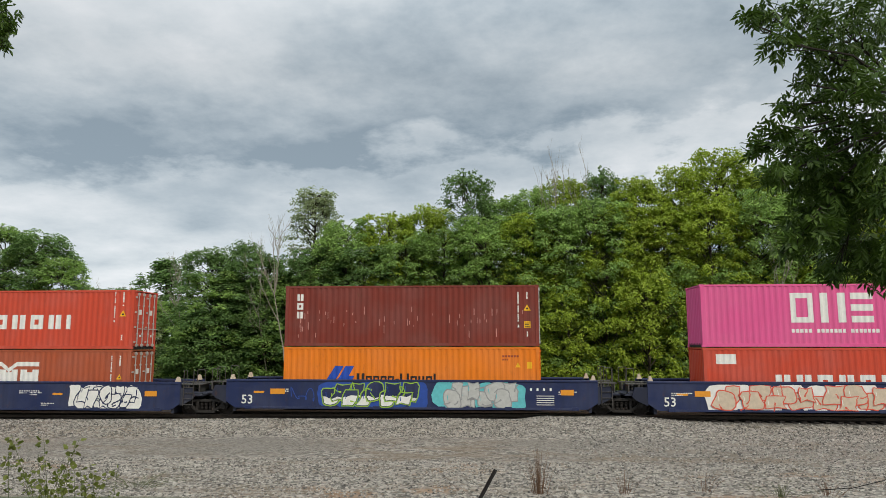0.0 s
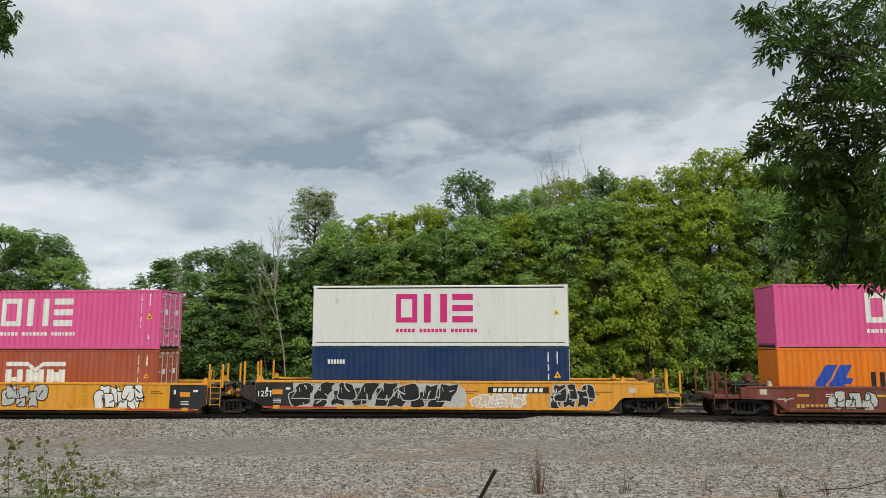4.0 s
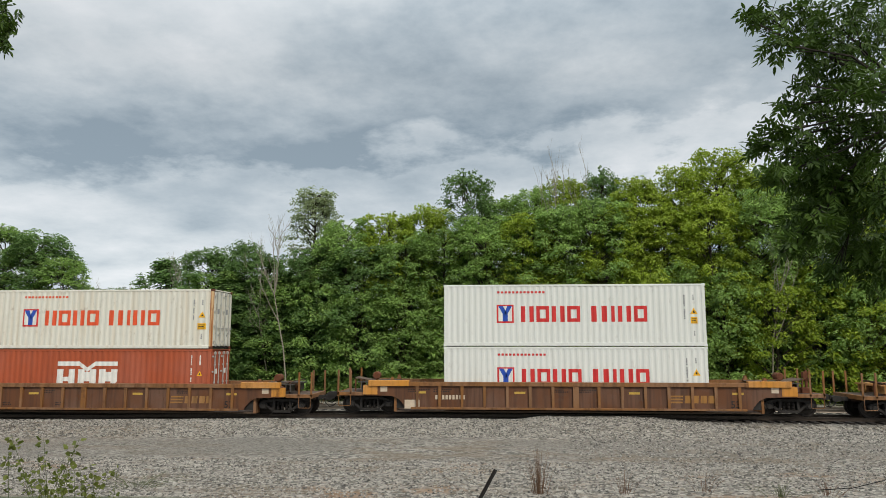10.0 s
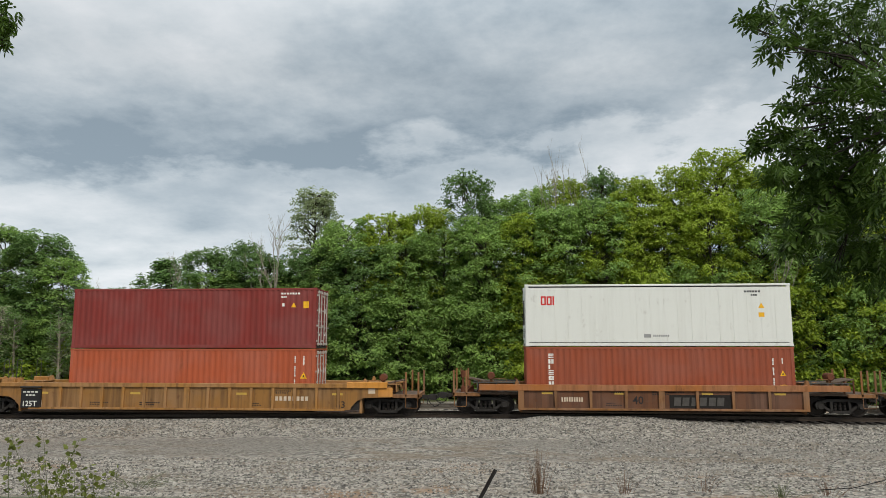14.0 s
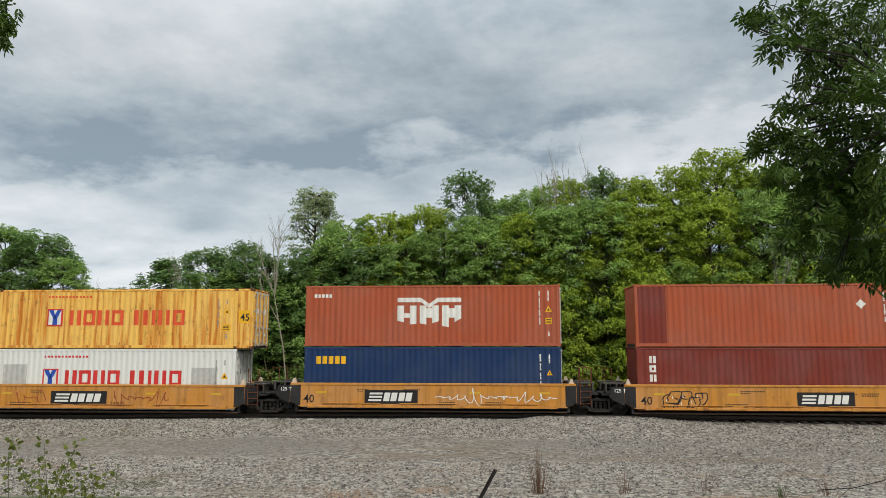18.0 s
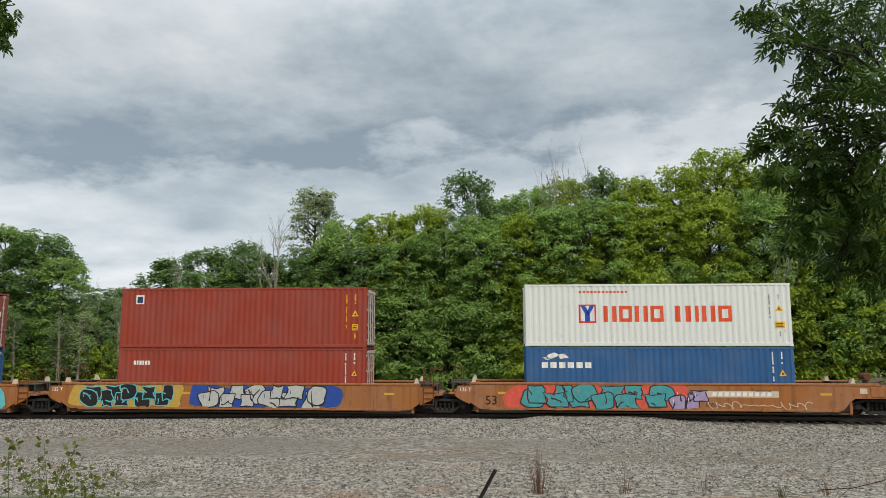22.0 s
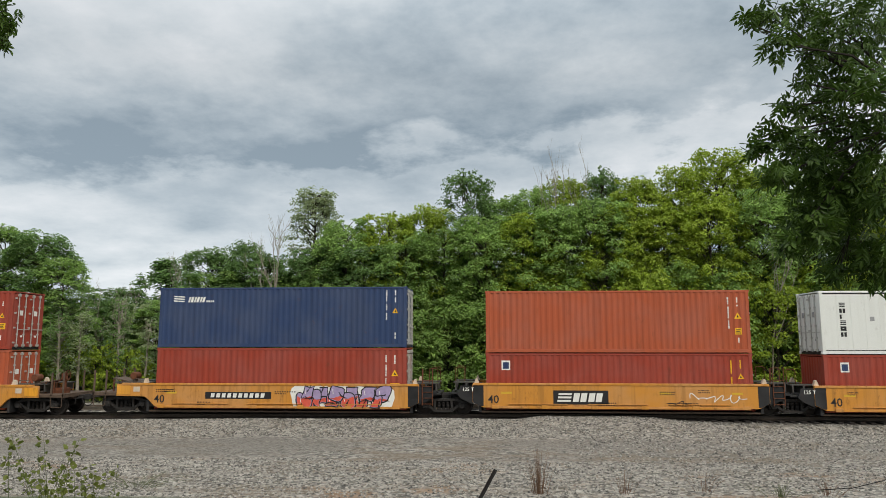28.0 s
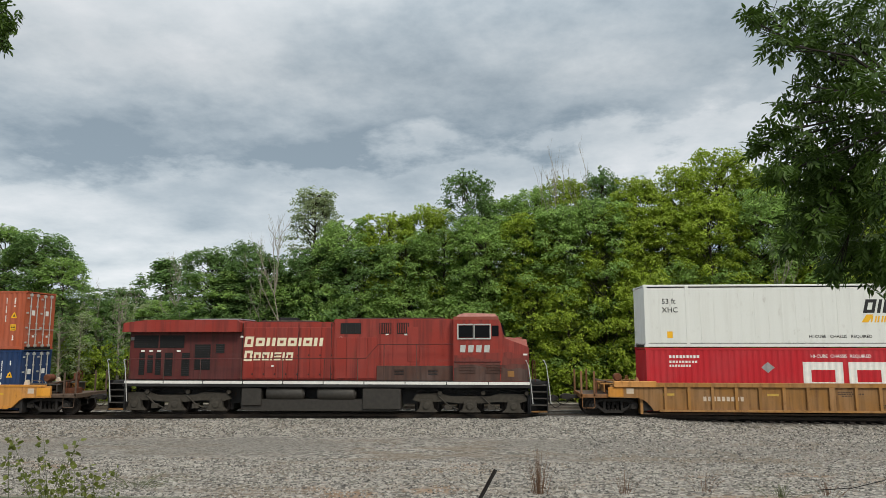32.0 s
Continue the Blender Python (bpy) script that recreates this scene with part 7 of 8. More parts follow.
    mural(V[4], y, -5.8, -2.3, 0.42, 1.38, 7, "black_paint", "white_paint", 52)
    car_plate(V[4], -0.1, 3.2, 0.78, 1.10, 10)
    scrawl(V[4], y, 4.2, 5.2, 0.4, 0.9, "white_paint", 53)


def build_train():
    load_train()
    paint_cars()
    locomotive(625.32 * STRETCH)


# ---- ground and track ----
def smooth_step(a, b, x):
    t = min(1.0, max(0.0, (x - a) / (b - a)))
    return t * t * (3 - 2 * t)


def level(x, y):
    """Height of the ground: track bed, shoulder, gravel yard, bank under the camera."""
    c, lump = crest(x), noise.noise((x * 0.45, y * 0.8, 0.3))
    if y > -10.0:
        y -= LINE
    cross = smooth_step(0.8, 2.4, x) * (1 - smooth_step(6.0, 9.0, x))
    right = smooth_step(7.5, 11.5, x)
    top = -0.13 + 0.16 * cross - 0.06 * right
    shoulder = -0.10 * (1 - right) - 0.40 * right + 0.10 * cross
    if y > 1.6:
        z = top + (-0.13 - top) * smooth_step(1.6, 2.6, y) - 0.2 * smooth_step(6.2, 9.0, y)
        z += 0.008 * max(0.0, min(y, 60.0) - 12)
    elif y > -1.35:
        z = top
    elif y > -1.9:
        z = top + (shoulder - top) * smooth_step(-1.35, -1.9, y) if y > -1.9 else shoulder
    elif y > -5.0:
        z = shoulder + (-0.5 - shoulder) * smooth_step(-1.9, -5.0, y)
    else:
        z = -0.5
    if y < -16.0:
        z = -0.5 + 2.2 * min(1.0, (-16.0 - y) / 17.0)
    fade = 1.0 if -20 < y < 6 else 0.3
    return z + c * (1 if y > -6 else max(0.0, 1 - (-6 - y) / 6)) + fade * 0.035 * lump * (0.3 if -1.4 < y < 1.4 else 1.0)


def build_ground():
    xs = [-2600, -1200, -600, -300, -150, -90, -60] + [-45 + 0.5 * i for i in range(181)] + [60, 90, 150, 300, 600, 1200, 2600]
    ys = [-900, -300, -120, -70, -50, -42, -37, -34, -31, -28, -25, -23, -21, -19] + [-18 + 0.4 * i for i in range(35)] + [-4.0 + 0.2 * i for i in range(41)] + [5, 6, 8, 11, 15, 20, 30, 45, 70, 120, 300, 900, 2600]
    verts = [(x, y, level(x, y)) for y in ys for x in xs]
    n = len(xs)
    faces = [(j * n + i, j * n + i + 1, (j + 1) * n + i + 1, (j + 1) * n + i) for j in range(len(ys) - 1) for i in range(n - 1)]
    me = bpy.data.meshes.new("ground")
    me.from_pydata(verts, [], faces)
    me.shade_smooth()
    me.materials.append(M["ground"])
    tagged(new("ground", me), "grey gravel yard with packed roadway and grassy verges", "ground", kind="structure")


def build_track():
    track = tagged(new("railway_track"), "single railway track with steel rails on dark wooden ties", "railway track", kind="structure")
    track.location.y = LINE
    xs = [-760, -400, -200, -100, -60, -40] + [-30 + 2 * i for i in range(31)] + [40, 60, 100, 200, 400, 760]
    prof = [(-0.07, -0.17), (0.07, -0.17), (0.07, -0.155), (0.012, -0.13), (0.012, -0.045), (0.036, -0.03), (0.034, 0.0), (-0.034, 0.0), (-0.036, -0.03), (-0.012, -0.045), (-0.012, -0.13), (-0.07, -0.155)]
    for s in (-1, 1):
        bm = bmesh.new()
        rings = [[bm.verts.new((x, s * 0.755 + a, RAIL + crest(x) + b)) for a, b in prof] for x in xs]
        for u, w in zip(rings, rings[1:]):
            for k in range(len(prof)):
                j = (k + 1) % len(prof)
                bm.faces.new((u[k], w[k], w[j], u[j]))
        part("rail", bm, M["rail_steel"], track)
    tie = finish(soft(boxes((-0.115, 0.115, -1.3, 1.3, -0.16, 0.0)), 0.012), "tie")
    rnd = random.Random(5)
    for i in range(180):
        x = -45 + i * 0.5
        part("tie", tie, M["tie_wood"], track, at=pose(x + rnd.uniform(-0.03, 0.03), rnd.uniform(-0.05, 0.05), RAIL - 0.165 + crest(x) + rnd.uniform(-0.01, 0.01), 0, 0, rnd.uniform(-1.5, 1.5)))
    bm = bmesh.new()
    for i in range(-1450, 1450):
        x = i * 0.5
        if not -45.2 < x < 44.9:
            box(bm, x - 0.115, x + 0.115, -1.3, 1.3, RAIL - 0.32 + crest(x), RAIL - 0.165 + crest(x))
    tagged(part("distant_ties", bm, M["tie_wood"], track), kind="stuff")
    # the second track behind, empty
    second = tagged(new("railway_track"), "empty second railway track of steel rails on wooden ties", "railway track", kind="structure")
    second.location.y = LINE
    for s in (-1, 1):
        bm = bmesh.new()
        rings = [[bm.verts.new((x, 4.2 + s * 0.755 + a, RAIL + crest(x) + b)) for a, b in prof] for x in xs]
        for u, w in zip(rings, rings[1:]):
            for k in range(len(prof)):
                j = (k + 1) % len(prof)
                bm.faces.new((u[k], w[k], w[j], u[j]))
        part("rail", bm, M["worn_rail"], second)
    bm = bmesh.new()
    for i in range(-1450, 1450):
        x = i * 0.5
        box(bm, x - 0.115, x + 0.115, 2.9, 5.5, RAIL - 0.32 + crest(x), RAIL - 0.165 + crest(x))
    tagged(part("ties", bm, M["tie_wood"], second), kind="stuff")


def scatter_stones():
    """Loose stones of ballast and yard gravel."""
    rng = np.random.default_rng(4)
    n = 46000
    x = rng.uniform(-27, 22, n)
    y = np.where(rng.random(n) < 0.42, rng.uniform(-4.5, -1.0, n), rng.uniform(-16.6, -10.2, n))
    y = np.where((x > 3.0) & (rng.random(n) < 0.5), rng.uniform(-14.0, -1.6, n), y)
    s = rng.uniform(0.022, 0.062, n) * np.where(y < -9, 0.85, 1.0)
    base = np.array([(1, 0, 0), (-1, 0, 0), (0, 1, 0), (0, -1, 0), (0, 0, 1), (0, 0, -0.6)], float)
    fac = np.array([(0, 2, 4), (2, 1, 4), (1, 3, 4), (3, 0, 4), (2, 0, 5), (1, 2, 5), (3, 1, 5), (0, 3, 5)])
    z = np.array([level(a, b) for a, b in zip(x, y)])
    jit = rng.uniform(0.55, 1.3, (n, 6, 3))
    v = base[None] * jit * s[:, None, None]
    a = rng.uniform(0, 6.28, n)
    ca, sa = np.cos(a)[:, None], np.sin(a)[:, None]
    vx, vy = v[..., 0] * ca - v[..., 1] * sa, v[..., 0] * sa + v[..., 1] * ca
    v = np.stack([vx + x[:, None], vy + y[:, None], v[..., 2] * 0.75 + (z + s * 0.2)[:, None]], -1).reshape(-1, 3)
    f = (fac[None] + 6 * np.arange(n)[:, None, None]).reshape(-1, 3)
    me = bpy.data.meshes.new("loose_gravel")
    me.from_pydata(v.tolist(), [], f.tolist())
    w = Net("stone", 0.9)
    g = w.n("NewGeometry")
    c = w.mix(g.outputs["Random Per Island"], (0.05, 0.046, 0.04), (0.40, 0.37, 0.325))
    w.colour(c)
    me.materials.append(w.mat)
    tagged(new("loose_gravel", me), "loose angular grey and tan gravel stones on the ground", "gravel", kind="stuff")


# ---- trees ----
def leaf_mesh(name, centres, radii, per, size, seed, flat=0.52, up=0.9, slim=0.62):
    """Tiers of foliage: folded rhombs gathered in shallow drooping fans round the centres."""
    rng = np.random.default_rng(seed)
    many = np.clip(per * (np.asarray(radii, float) / 0.62) ** 1.5, 6, 2 * per).astype(int)
    c = np.repeat(np.asarray(centres, float), many, 0)
    r = np.repeat(np.asarray(radii, float), many)
    n = len(c)
    p = rng.normal(size=(n, 3))
    p /= np.linalg.norm(p, axis=1)[:, None] + 1e-9
    p *= (rng.random(n) ** 0.45)[:, None]
    out = p.copy()
    p[:, 2] = p[:, 2] * flat - 0.20 * (p[:, 0] ** 2 + p[:, 1] ** 2)
    away = c.copy()
    away[:, 2] = 0
    away /= np.linalg.norm(away, axis=1)[:, None] + 0.6
    p[:, 2] -= 0.16 * (p[:, 0] * away[:, 0] + p[:, 1] * away[:, 1])  # the fans tip outwards
    p = c + p * r[:, None]
    nrm = out * 0.45 + away * 0.35 + rng.normal(size=(n, 3)) * 0.34 + np.array((0, 0, up))
    nrm /= np.linalg.norm(nrm, axis=1)[:, None]
    d = rng.normal(size=(n, 3)) + out * 0.8
    d -= (d * nrm).sum(1)[:, None] * nrm
    d /= np.linalg.norm(d, axis=1)[:, None]
    e = np.cross(nrm, d)
    s = (rng.uniform(0.6, 1.35, n) * size)[:, None]
    fold = nrm * s * 0.12
    v = np.stack([p - d * s * 0.5, p + e * s * slim * 0.5 + fold, p + d * s * 0.55 - fold, p - e * s * slim * 0.5 + fold], 1).reshape(-1, 3)
    b = 4 * np.arange(n)[:, None]
    f = np.concatenate([b + np.array((0, 1, 2)), b + np.array((0, 2, 3))], 1).reshape(-1, 3)
    me = bpy.data.meshes.new(name)
    me.from_pydata(v.tolist(), [], f.tolist())
    return me


def tree_kind(seed, H, R, base, n, per, size, shape="round", puff=1.0):
    """Meshes of one kind of tree: trunk with limbs, crown in tiers with shoots at the top."""
    rnd = random.Random(seed)
    bm = bmesh.new()
    lean = (rnd.uniform(-0.4, 0.4), rnd.uniform(-0.4, 0.4))
    path = [(lean[0] * t * t + rnd.uniform(-0.06, 0.06), lean[1] * t * t, H * 0.90 * t) for t in (0, 0.15, 0.3, 0.5, 0.7, 0.85, 1.0)]
    tube(bm, path, 0.05 + 0.010 * H, 7, 0.025)
    cen, rad = [], []
    arms = [(rnd.uniform(0, 2 * math.pi), rnd.uniform(0.85, 1.35)) for _ in range(9)]
    for i in range(n):
        t = rnd.random() ** 0.9
        z = base + (H - base) * t
        if shape == "round":
            w = math.sin(math.pi * (0.18 + 0.72 * t)) ** 0.5
        elif shape == "cone":
            w = (1.05 - t) ** 0.8
        else:
            w = 0.45 + 0.55 * math.sin(math.pi * (0.15 + 0.74 * t))
        a = rnd.uniform(0, 2 * math.pi)
        reach = 0.92
        for a0, k in arms:  # limbs that stand out of the crown
            reach = max(reach, k * (1 - 1.2 * abs(math.sin((a - a0 - 2.2 * t) / 2))))
        q = R * w * reach * (0.42 + 0.58 * rnd.random() ** 0.45) * (1 + 0.16 * math.sin(5 * t * 6 + seed + 2 * a))
        cen.append((q * math.cos(a) + lean[0] * t, q * math.sin(a) + lean[1] * t, z - 0.10 * q * t))
        rad.append(rnd.uniform(0.42, 1.05) * (1.0 - 0.35 * t) * puff)
        if i % 3 == 0:
            zt = max(base * 0.6, z - q * 0.55 - 0.4)
            tube(bm, [(lean[0] * (zt / H) ** 2, lean[1] * (zt / H) ** 2, zt), (q * 0.5 * math.cos(a), q * 0.5 * math.sin(a), (zt + z) / 2 + 0.1), cen[-1]], 0.040, 5, 0.010)
    for i in range(max(7, n // 9)):  # upright shoots that break the outline
        a, q = rnd.uniform(0, 2 * math.pi), R * 0.85 * rnd.random() ** 0.6
        x, y = q * math.cos(a) + lean[0], q * math.sin(a) + lean[1]
        top = H * (1.0 - 0.16 * (q / (R * 0.85)) ** 2) + rnd.uniform(-0.3, 0.35)
        tube(bm, [(x * 0.8, y * 0.8, top - 1.5), (x, y, top)], 0.022, 4, 0.006)
        for k in range(4):
            cen.append((x + rnd.uniform(-0.16, 0.16), y + rnd.uniform(-0.16, 0.16), top - 0.30 * k))
            rad.append((0.16 + 0.10 * k) * puff)
    return finish(bm, "trunk"), leaf_mesh("crown", cen, rad, per, size, seed)


def bare_kind(seed, H):
    """A dead tree: forking bare limbs."""
    rnd = random.Random(seed)
    bm = bmesh.new()

    def grow_limb(p, d, ln, r, gen):
        pts, q, dd = [p], Vector(p), Vector(d)
        for _ in range(4):
            dd = (dd + Vector((rnd.uniform(-0.2, 0.2), rnd.uniform(-0.2, 0.2), rnd.uniform(-0.02, 0.12)))).normalized()
            q = q + dd * ln / 4
            pts.append(tuple(q))
        tube(bm, pts, r, 5, r * 0.45)
        if gen < 3:
            for k in range(3 if gen else 7):
                i = rnd.randint(1, 4) if gen else rnd.choice((2, 3, 3, 4, 4))
                nd = (dd + Vector((rnd.uniform(-1, 1), rnd.uniform(-1, 1), rnd.uniform(0.0, 0.7))) * 0.75).normalized()
                grow_limb(pts[i], nd, ln * rnd.uniform(0.35, 0.55), r * 0.5, gen + 1)

    grow_limb((0, 0, 0), (0, 0, 1), H * 0.75, 0.10, 0)
    return finish(bm, "trunk")


def plant(name, label, kind, mat, x, y, sx, sz, rot, bark="bark"):
    t = tagged(new(name), label, "tree" if "tree" in name else "shrub", "trees behind the track")
    t.matrix_basis = pose(x, y, level(x, y) - 0.05, 0, 0, rot) @ Matrix.Diagonal((sx, sx, sz, 1))
    part("trunk", kind[0], M[bark], t)
    if len(kind) > 1 and kind[1]:
        part("crown", kind[1], M[mat], t)
    return t


def build_woods():
    full = [tree_kind(11 + i, 14.0, 3.0, 1.0, 330, 58, 0.20) for i in range(4)]
    slim = [tree_kind(31 + i, 15.0, 2.3, 1.5, 260, 54, 0.19, "tall") for i in range(3)]
    thin = tree_kind(51, 15.0, 1.45, 3.5, 330, 46, 0.16, "tall", 0.8)
    cone = tree_kind(61, 10.0, 1.9, 0.8, 150, 50, 0.21, "cone")
    bush = [tree_kind(71 + i, 3.4, 1.7, 0.2, 60, 60, 0.2, "round", 0.6) for i in range(3)]
    low = [tree_kind(81 + i, 7.0, 2.5, 0.3, 190, 56, 0.20, "round", 0.85) for i in range(3)]
    dead = [(bare_kind(91 + i, 11.0),) for i in range(3)]
    rnd = random.Random(8)
    MAP, ASH, WIL, DRK = ("tree_maple", "leafy green maple tree at the edge of the wood", "maple_leaf"), ("tree_ash", "tall green ash tree at the edge of the wood", "ash_leaf"), \
        ("tree_poplar", "slender grey-green poplar tree above the wood", "willow_leaf"), ("tree_dark", "dense dark green tree behind the railway", "dark_leaf")
    # skyline trees: place, depth, top height, spread, look
    rows = [(-36.6, 16, 12.4, 1.0, ASH, full[0]), (-33.2, 15, 11.5, 0.95, DRK, full[1]), (-30.4, 14, 9.7, 0.75, ASH, slim[0]), (-40.5, 15, 12.1, 1.0, ASH, full[2]),
            (-30.6, 30, 11.4, 1.6, DRK, cone), (-19.9, 15, 10.4, 0.8, DRK, full[3]), (-18.6, 18, 11.3, 0.7, DRK, slim[1]), (-16.2, 14.5, 9.9, 0.75, DRK, full[0]),
            (-13.9, 19, 15.4, 1.25, WIL, thin), (-10.3, 15, 12.2, 0.8, ASH, full[1]), (-7.6, 16, 12.8, 0.8, MAP, full[2]), (-4.9, 17, 13.6, 0.8, MAP, full[3]),
            (-1.9, 18, 16.3, 0.85, DRK, slim[1]), (1.0, 20, 14.6, 0.85, ASH, full[1]), (3.3, 18, 15.0, 0.75, ASH, slim[0]), (5.6, 19, 15.8, 0.8, MAP, full[2]),
            (8.2, 18, 16.5, 0.7, DRK, slim[2]), (10.6, 17, 15.4, 0.85, MAP, full[0]), (13.4, 17, 16.3, 0.85, MAP, slim[1]), (16.6, 18, 17.6, 0.9, MAP, full[1]),
            (20.0, 19, 16.6, 0.9, MAP, full[3]), (22.5, 16, 15.4, 0.85, ASH, full[2]), (25.8, 17, 15.5, 0.9, MAP, full[3]), (29.0, 18, 16.0, 0.95, ASH, full[0]), (33.0, 17, 15.4, 1.0, MAP, full[2])]
    for x, y, h, s, (nm, lab, mat), kind in rows:
        top = max(v.co.z for v in kind[1].vertices)
        plant(nm, lab, kind, mat, x, y, 1.18 * s, (h + 0.45) / top, rnd.uniform(0, 360))
    # trees standing between them
    for a, b in zip(rows, rows[1:]):
        if a[0] > -22 and b[0] > a[0]:
            kind = full[rnd.randint(0, 3)]
            nm, lab, mat = rnd.choice((MAP, ASH)) if a[0] > -6 else rnd.choice((ASH, DRK))
            h = 0.86 * min(a[2], b[2])
            plant(nm, lab, kind, mat, (a[0] + b[0]) / 2, 14.6 + rnd.uniform(-0.6, 0.6), 1.0, h / 14.0, rnd.uniform(0, 360))
    # the nearer edge of the wood
    for x, y, h, s, (nm, lab, mat), kind in (
            (-37.5, 10.5, 6.0, 0.9, DRK, low[0]), (-33.5, 11, 5.2, 0.9, ASH, low[1]), (-19.0, 10.5, 6.6, 0.9, DRK, low[2]), (-15.6, 11, 7.4, 0.8, DRK, low[0]),
            (-12.3, 11.5, 8.6, 0.85, ASH, low[1]), (-9.0, 10.5, 7.6, 0.9, ASH, low[2]), (-6.0, 11, 8.8, 0.85, ASH, low[0]), (-3.0, 11, 7.4, 0.8, ASH, low[1]),
            (-0.2, 12, 9.6, 0.85, ASH, low[2]), (2.6, 10.5, 8.4, 0.85, MAP, low[0]), (5.0, 9.8, 7.8, 0.8, MAP, low[1]), (7.4, 10.2, 10.2, 0.95, MAP, low[2]),
            (10.0, 9.6, 9.2, 0.9, MAP, low[0]), (12.6, 11, 9.8, 0.9, ASH, low[1]), (15.4, 11, 8.8, 0.9, ASH, low[2]), (18.2, 10.2, 8.6, 0.9, MAP, low[0]),
            (21.2, 11, 9.6, 0.9, MAP, low[1]), (24.2, 10.5, 9.0, 0.9, ASH, low[2]), (27.5, 11, 9.5, 0.95, MAP, low[0])):
        top = max(v.co.z for v in kind[1].vertices)
        plant(nm, lab, kind, mat, x, y + 2.6, 1.12 * s, (h - 0.1) / top, rnd.uniform(0, 360))
    # trees behind in dark_leaf, their colour standing in for the wood's shade
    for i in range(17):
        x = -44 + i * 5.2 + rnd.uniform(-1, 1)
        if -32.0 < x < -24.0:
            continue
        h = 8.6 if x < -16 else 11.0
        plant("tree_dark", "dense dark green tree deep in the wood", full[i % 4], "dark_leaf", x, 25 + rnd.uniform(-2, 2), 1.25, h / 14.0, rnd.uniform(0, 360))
    # outside the clearing most shrubs get dark_leaf, darkened in colour for canopy shade
    for i in range(40):
        x = -41 + i * 1.85 + rnd.uniform(-0.6, 0.6)
        plant("shrub", "low green shrub at the foot of the wood", bush[i % 3], "maple_leaf" if -34 < x < -23 else ("ash_leaf" if i % 4 == 1 else "dark_leaf"), x, (12.2 if x < -23 else 14.4) + rnd.uniform(-0.6, 1.4), 0.95, rnd.uniform(0.75, 1.4), rnd.uniform(0, 360))
    for i in range(11):  # thicket beyond the clearing
        x = -45 + 2.0 * i + rnd.uniform(-0.5, 0.5)
        nm, lab, mat = (ASH, DRK, WIL)[i % 3]
        plant(nm, lab, full[i % 4] if i % 2 else low[i % 3], mat, x, 23 + rnd.uniform(-1.5, 1.5), 0.85, 7.3 / (14.0 if i % 2 else 7.0), rnd.uniform(0, 360))
    stem = [tree_kind(101 + i, 9.0, 0.9, 3.0, 60, 30, 0.18, "tall", 0.6) for i in range(2)]
    for i in range(14):
        x = -38.5 + 1.15 * i + rnd.uniform(-0.5, 0.5)
        plant("tree_sapling", "slender pale-stemmed young tree at the clearing", stem[i % 2], "willow_leaf" if i % 3 else "dark_leaf", x, 11.5 + rnd.uniform(-1, 2.5), 0.9, rnd.uniform(0.6, 0.82), rnd.uniform(0, 360), "pale_bark")
    for x, y, h in ((-15.2, 13.2, 9.0), (-13.4, 11.2, 9.6), (-22.6, 17, 8.4), (-34.5, 20, 7.6), (-31.5, 21, 7.2), (-28.6, 20, 6.6), (4.4, 17.0, 14.6), (6.1, 17.6, 15.4), (6.9, 17.0, 14.8), (17.4, 11.6, 9.4), (-33.0, 19.0, 7.0)):
        t = plant("dead_tree", "bare pale dead tree with thin forking branches", dead[rnd.randint(0, 2)], None, x, y, 0.6, h / 11.0, rnd.uniform(0, 360), "pale_bark")


# ---- the tree over the camera, and the weeds in front ----
def spray_mesh(blob, per, size, seed):
    """Compound leaves: pairs of slim leaflets on a drooping stalk."""
    rng = np.random.default_rng(seed)
    V, F = [], []
    bx, by, bz, br = blob
    for _ in range(max(4, int(per * (br / 0.3) ** 1.8))):
        p = rng.normal(size=3)
        p = p / np.linalg.norm(p) * rng.random() ** 0.42 * br
        d = p / br * 0.7 + rng.normal(size=3) * 0.55 + np.array((-0.15, 0, -0.40))
        d /= np.linalg.norm(d)
        ln = size * rng.uniform(0.75, 1.25)
        c = np.array((bx, by, bz)) + p * np.array((1, 1.3, 1)) - d * ln * 0.9
        side = np.cross(d, rng.normal(size=3) * 0.5 + np.array((0, 0, 1.0)))
        side /= np.linalg.norm(side) + 1e-9
        nrm = np.cross(side, d)
        for k in range(7):
            t = (k // 2) / 3 if k < 6 else 1.0
            s = 0 if k == 6 else (1 if k % 2 else -1)
            q = c + d * ln * 1.25 * t
            ld = d if s == 0 else d * 0.62 + side * s * 0.80 + np.array((0, 0, -0.22))
            ld = ld / np.linalg.norm(ld)
            lw = np.cross(ld, nrm)
            lw /= np.linalg.norm(lw) + 1e-9
            L2 = ln * rng.uniform(0.75, 1.05)
            b = len(V)
            V += [q, q + ld * L2 * 0.28 + lw * L2 * 0.15 + nrm * 0.005, q + ld * L2 * 0.62 + lw * L2 * 0.14, q + ld * L2 - nrm * 0.012, q + ld * L2 * 0.62 - lw * L2 * 0.14, q + ld * L2 * 0.28 - lw * L2 * 0.15 + nrm * 0.005]
            F += [(b, b + 1, b + 2, b + 3), (b, b + 3, b + 4, b + 5)]
    me = bpy.data.meshes.new("foliage")
    me.from_pydata([tuple(v) for v in V], [], F)
    return me


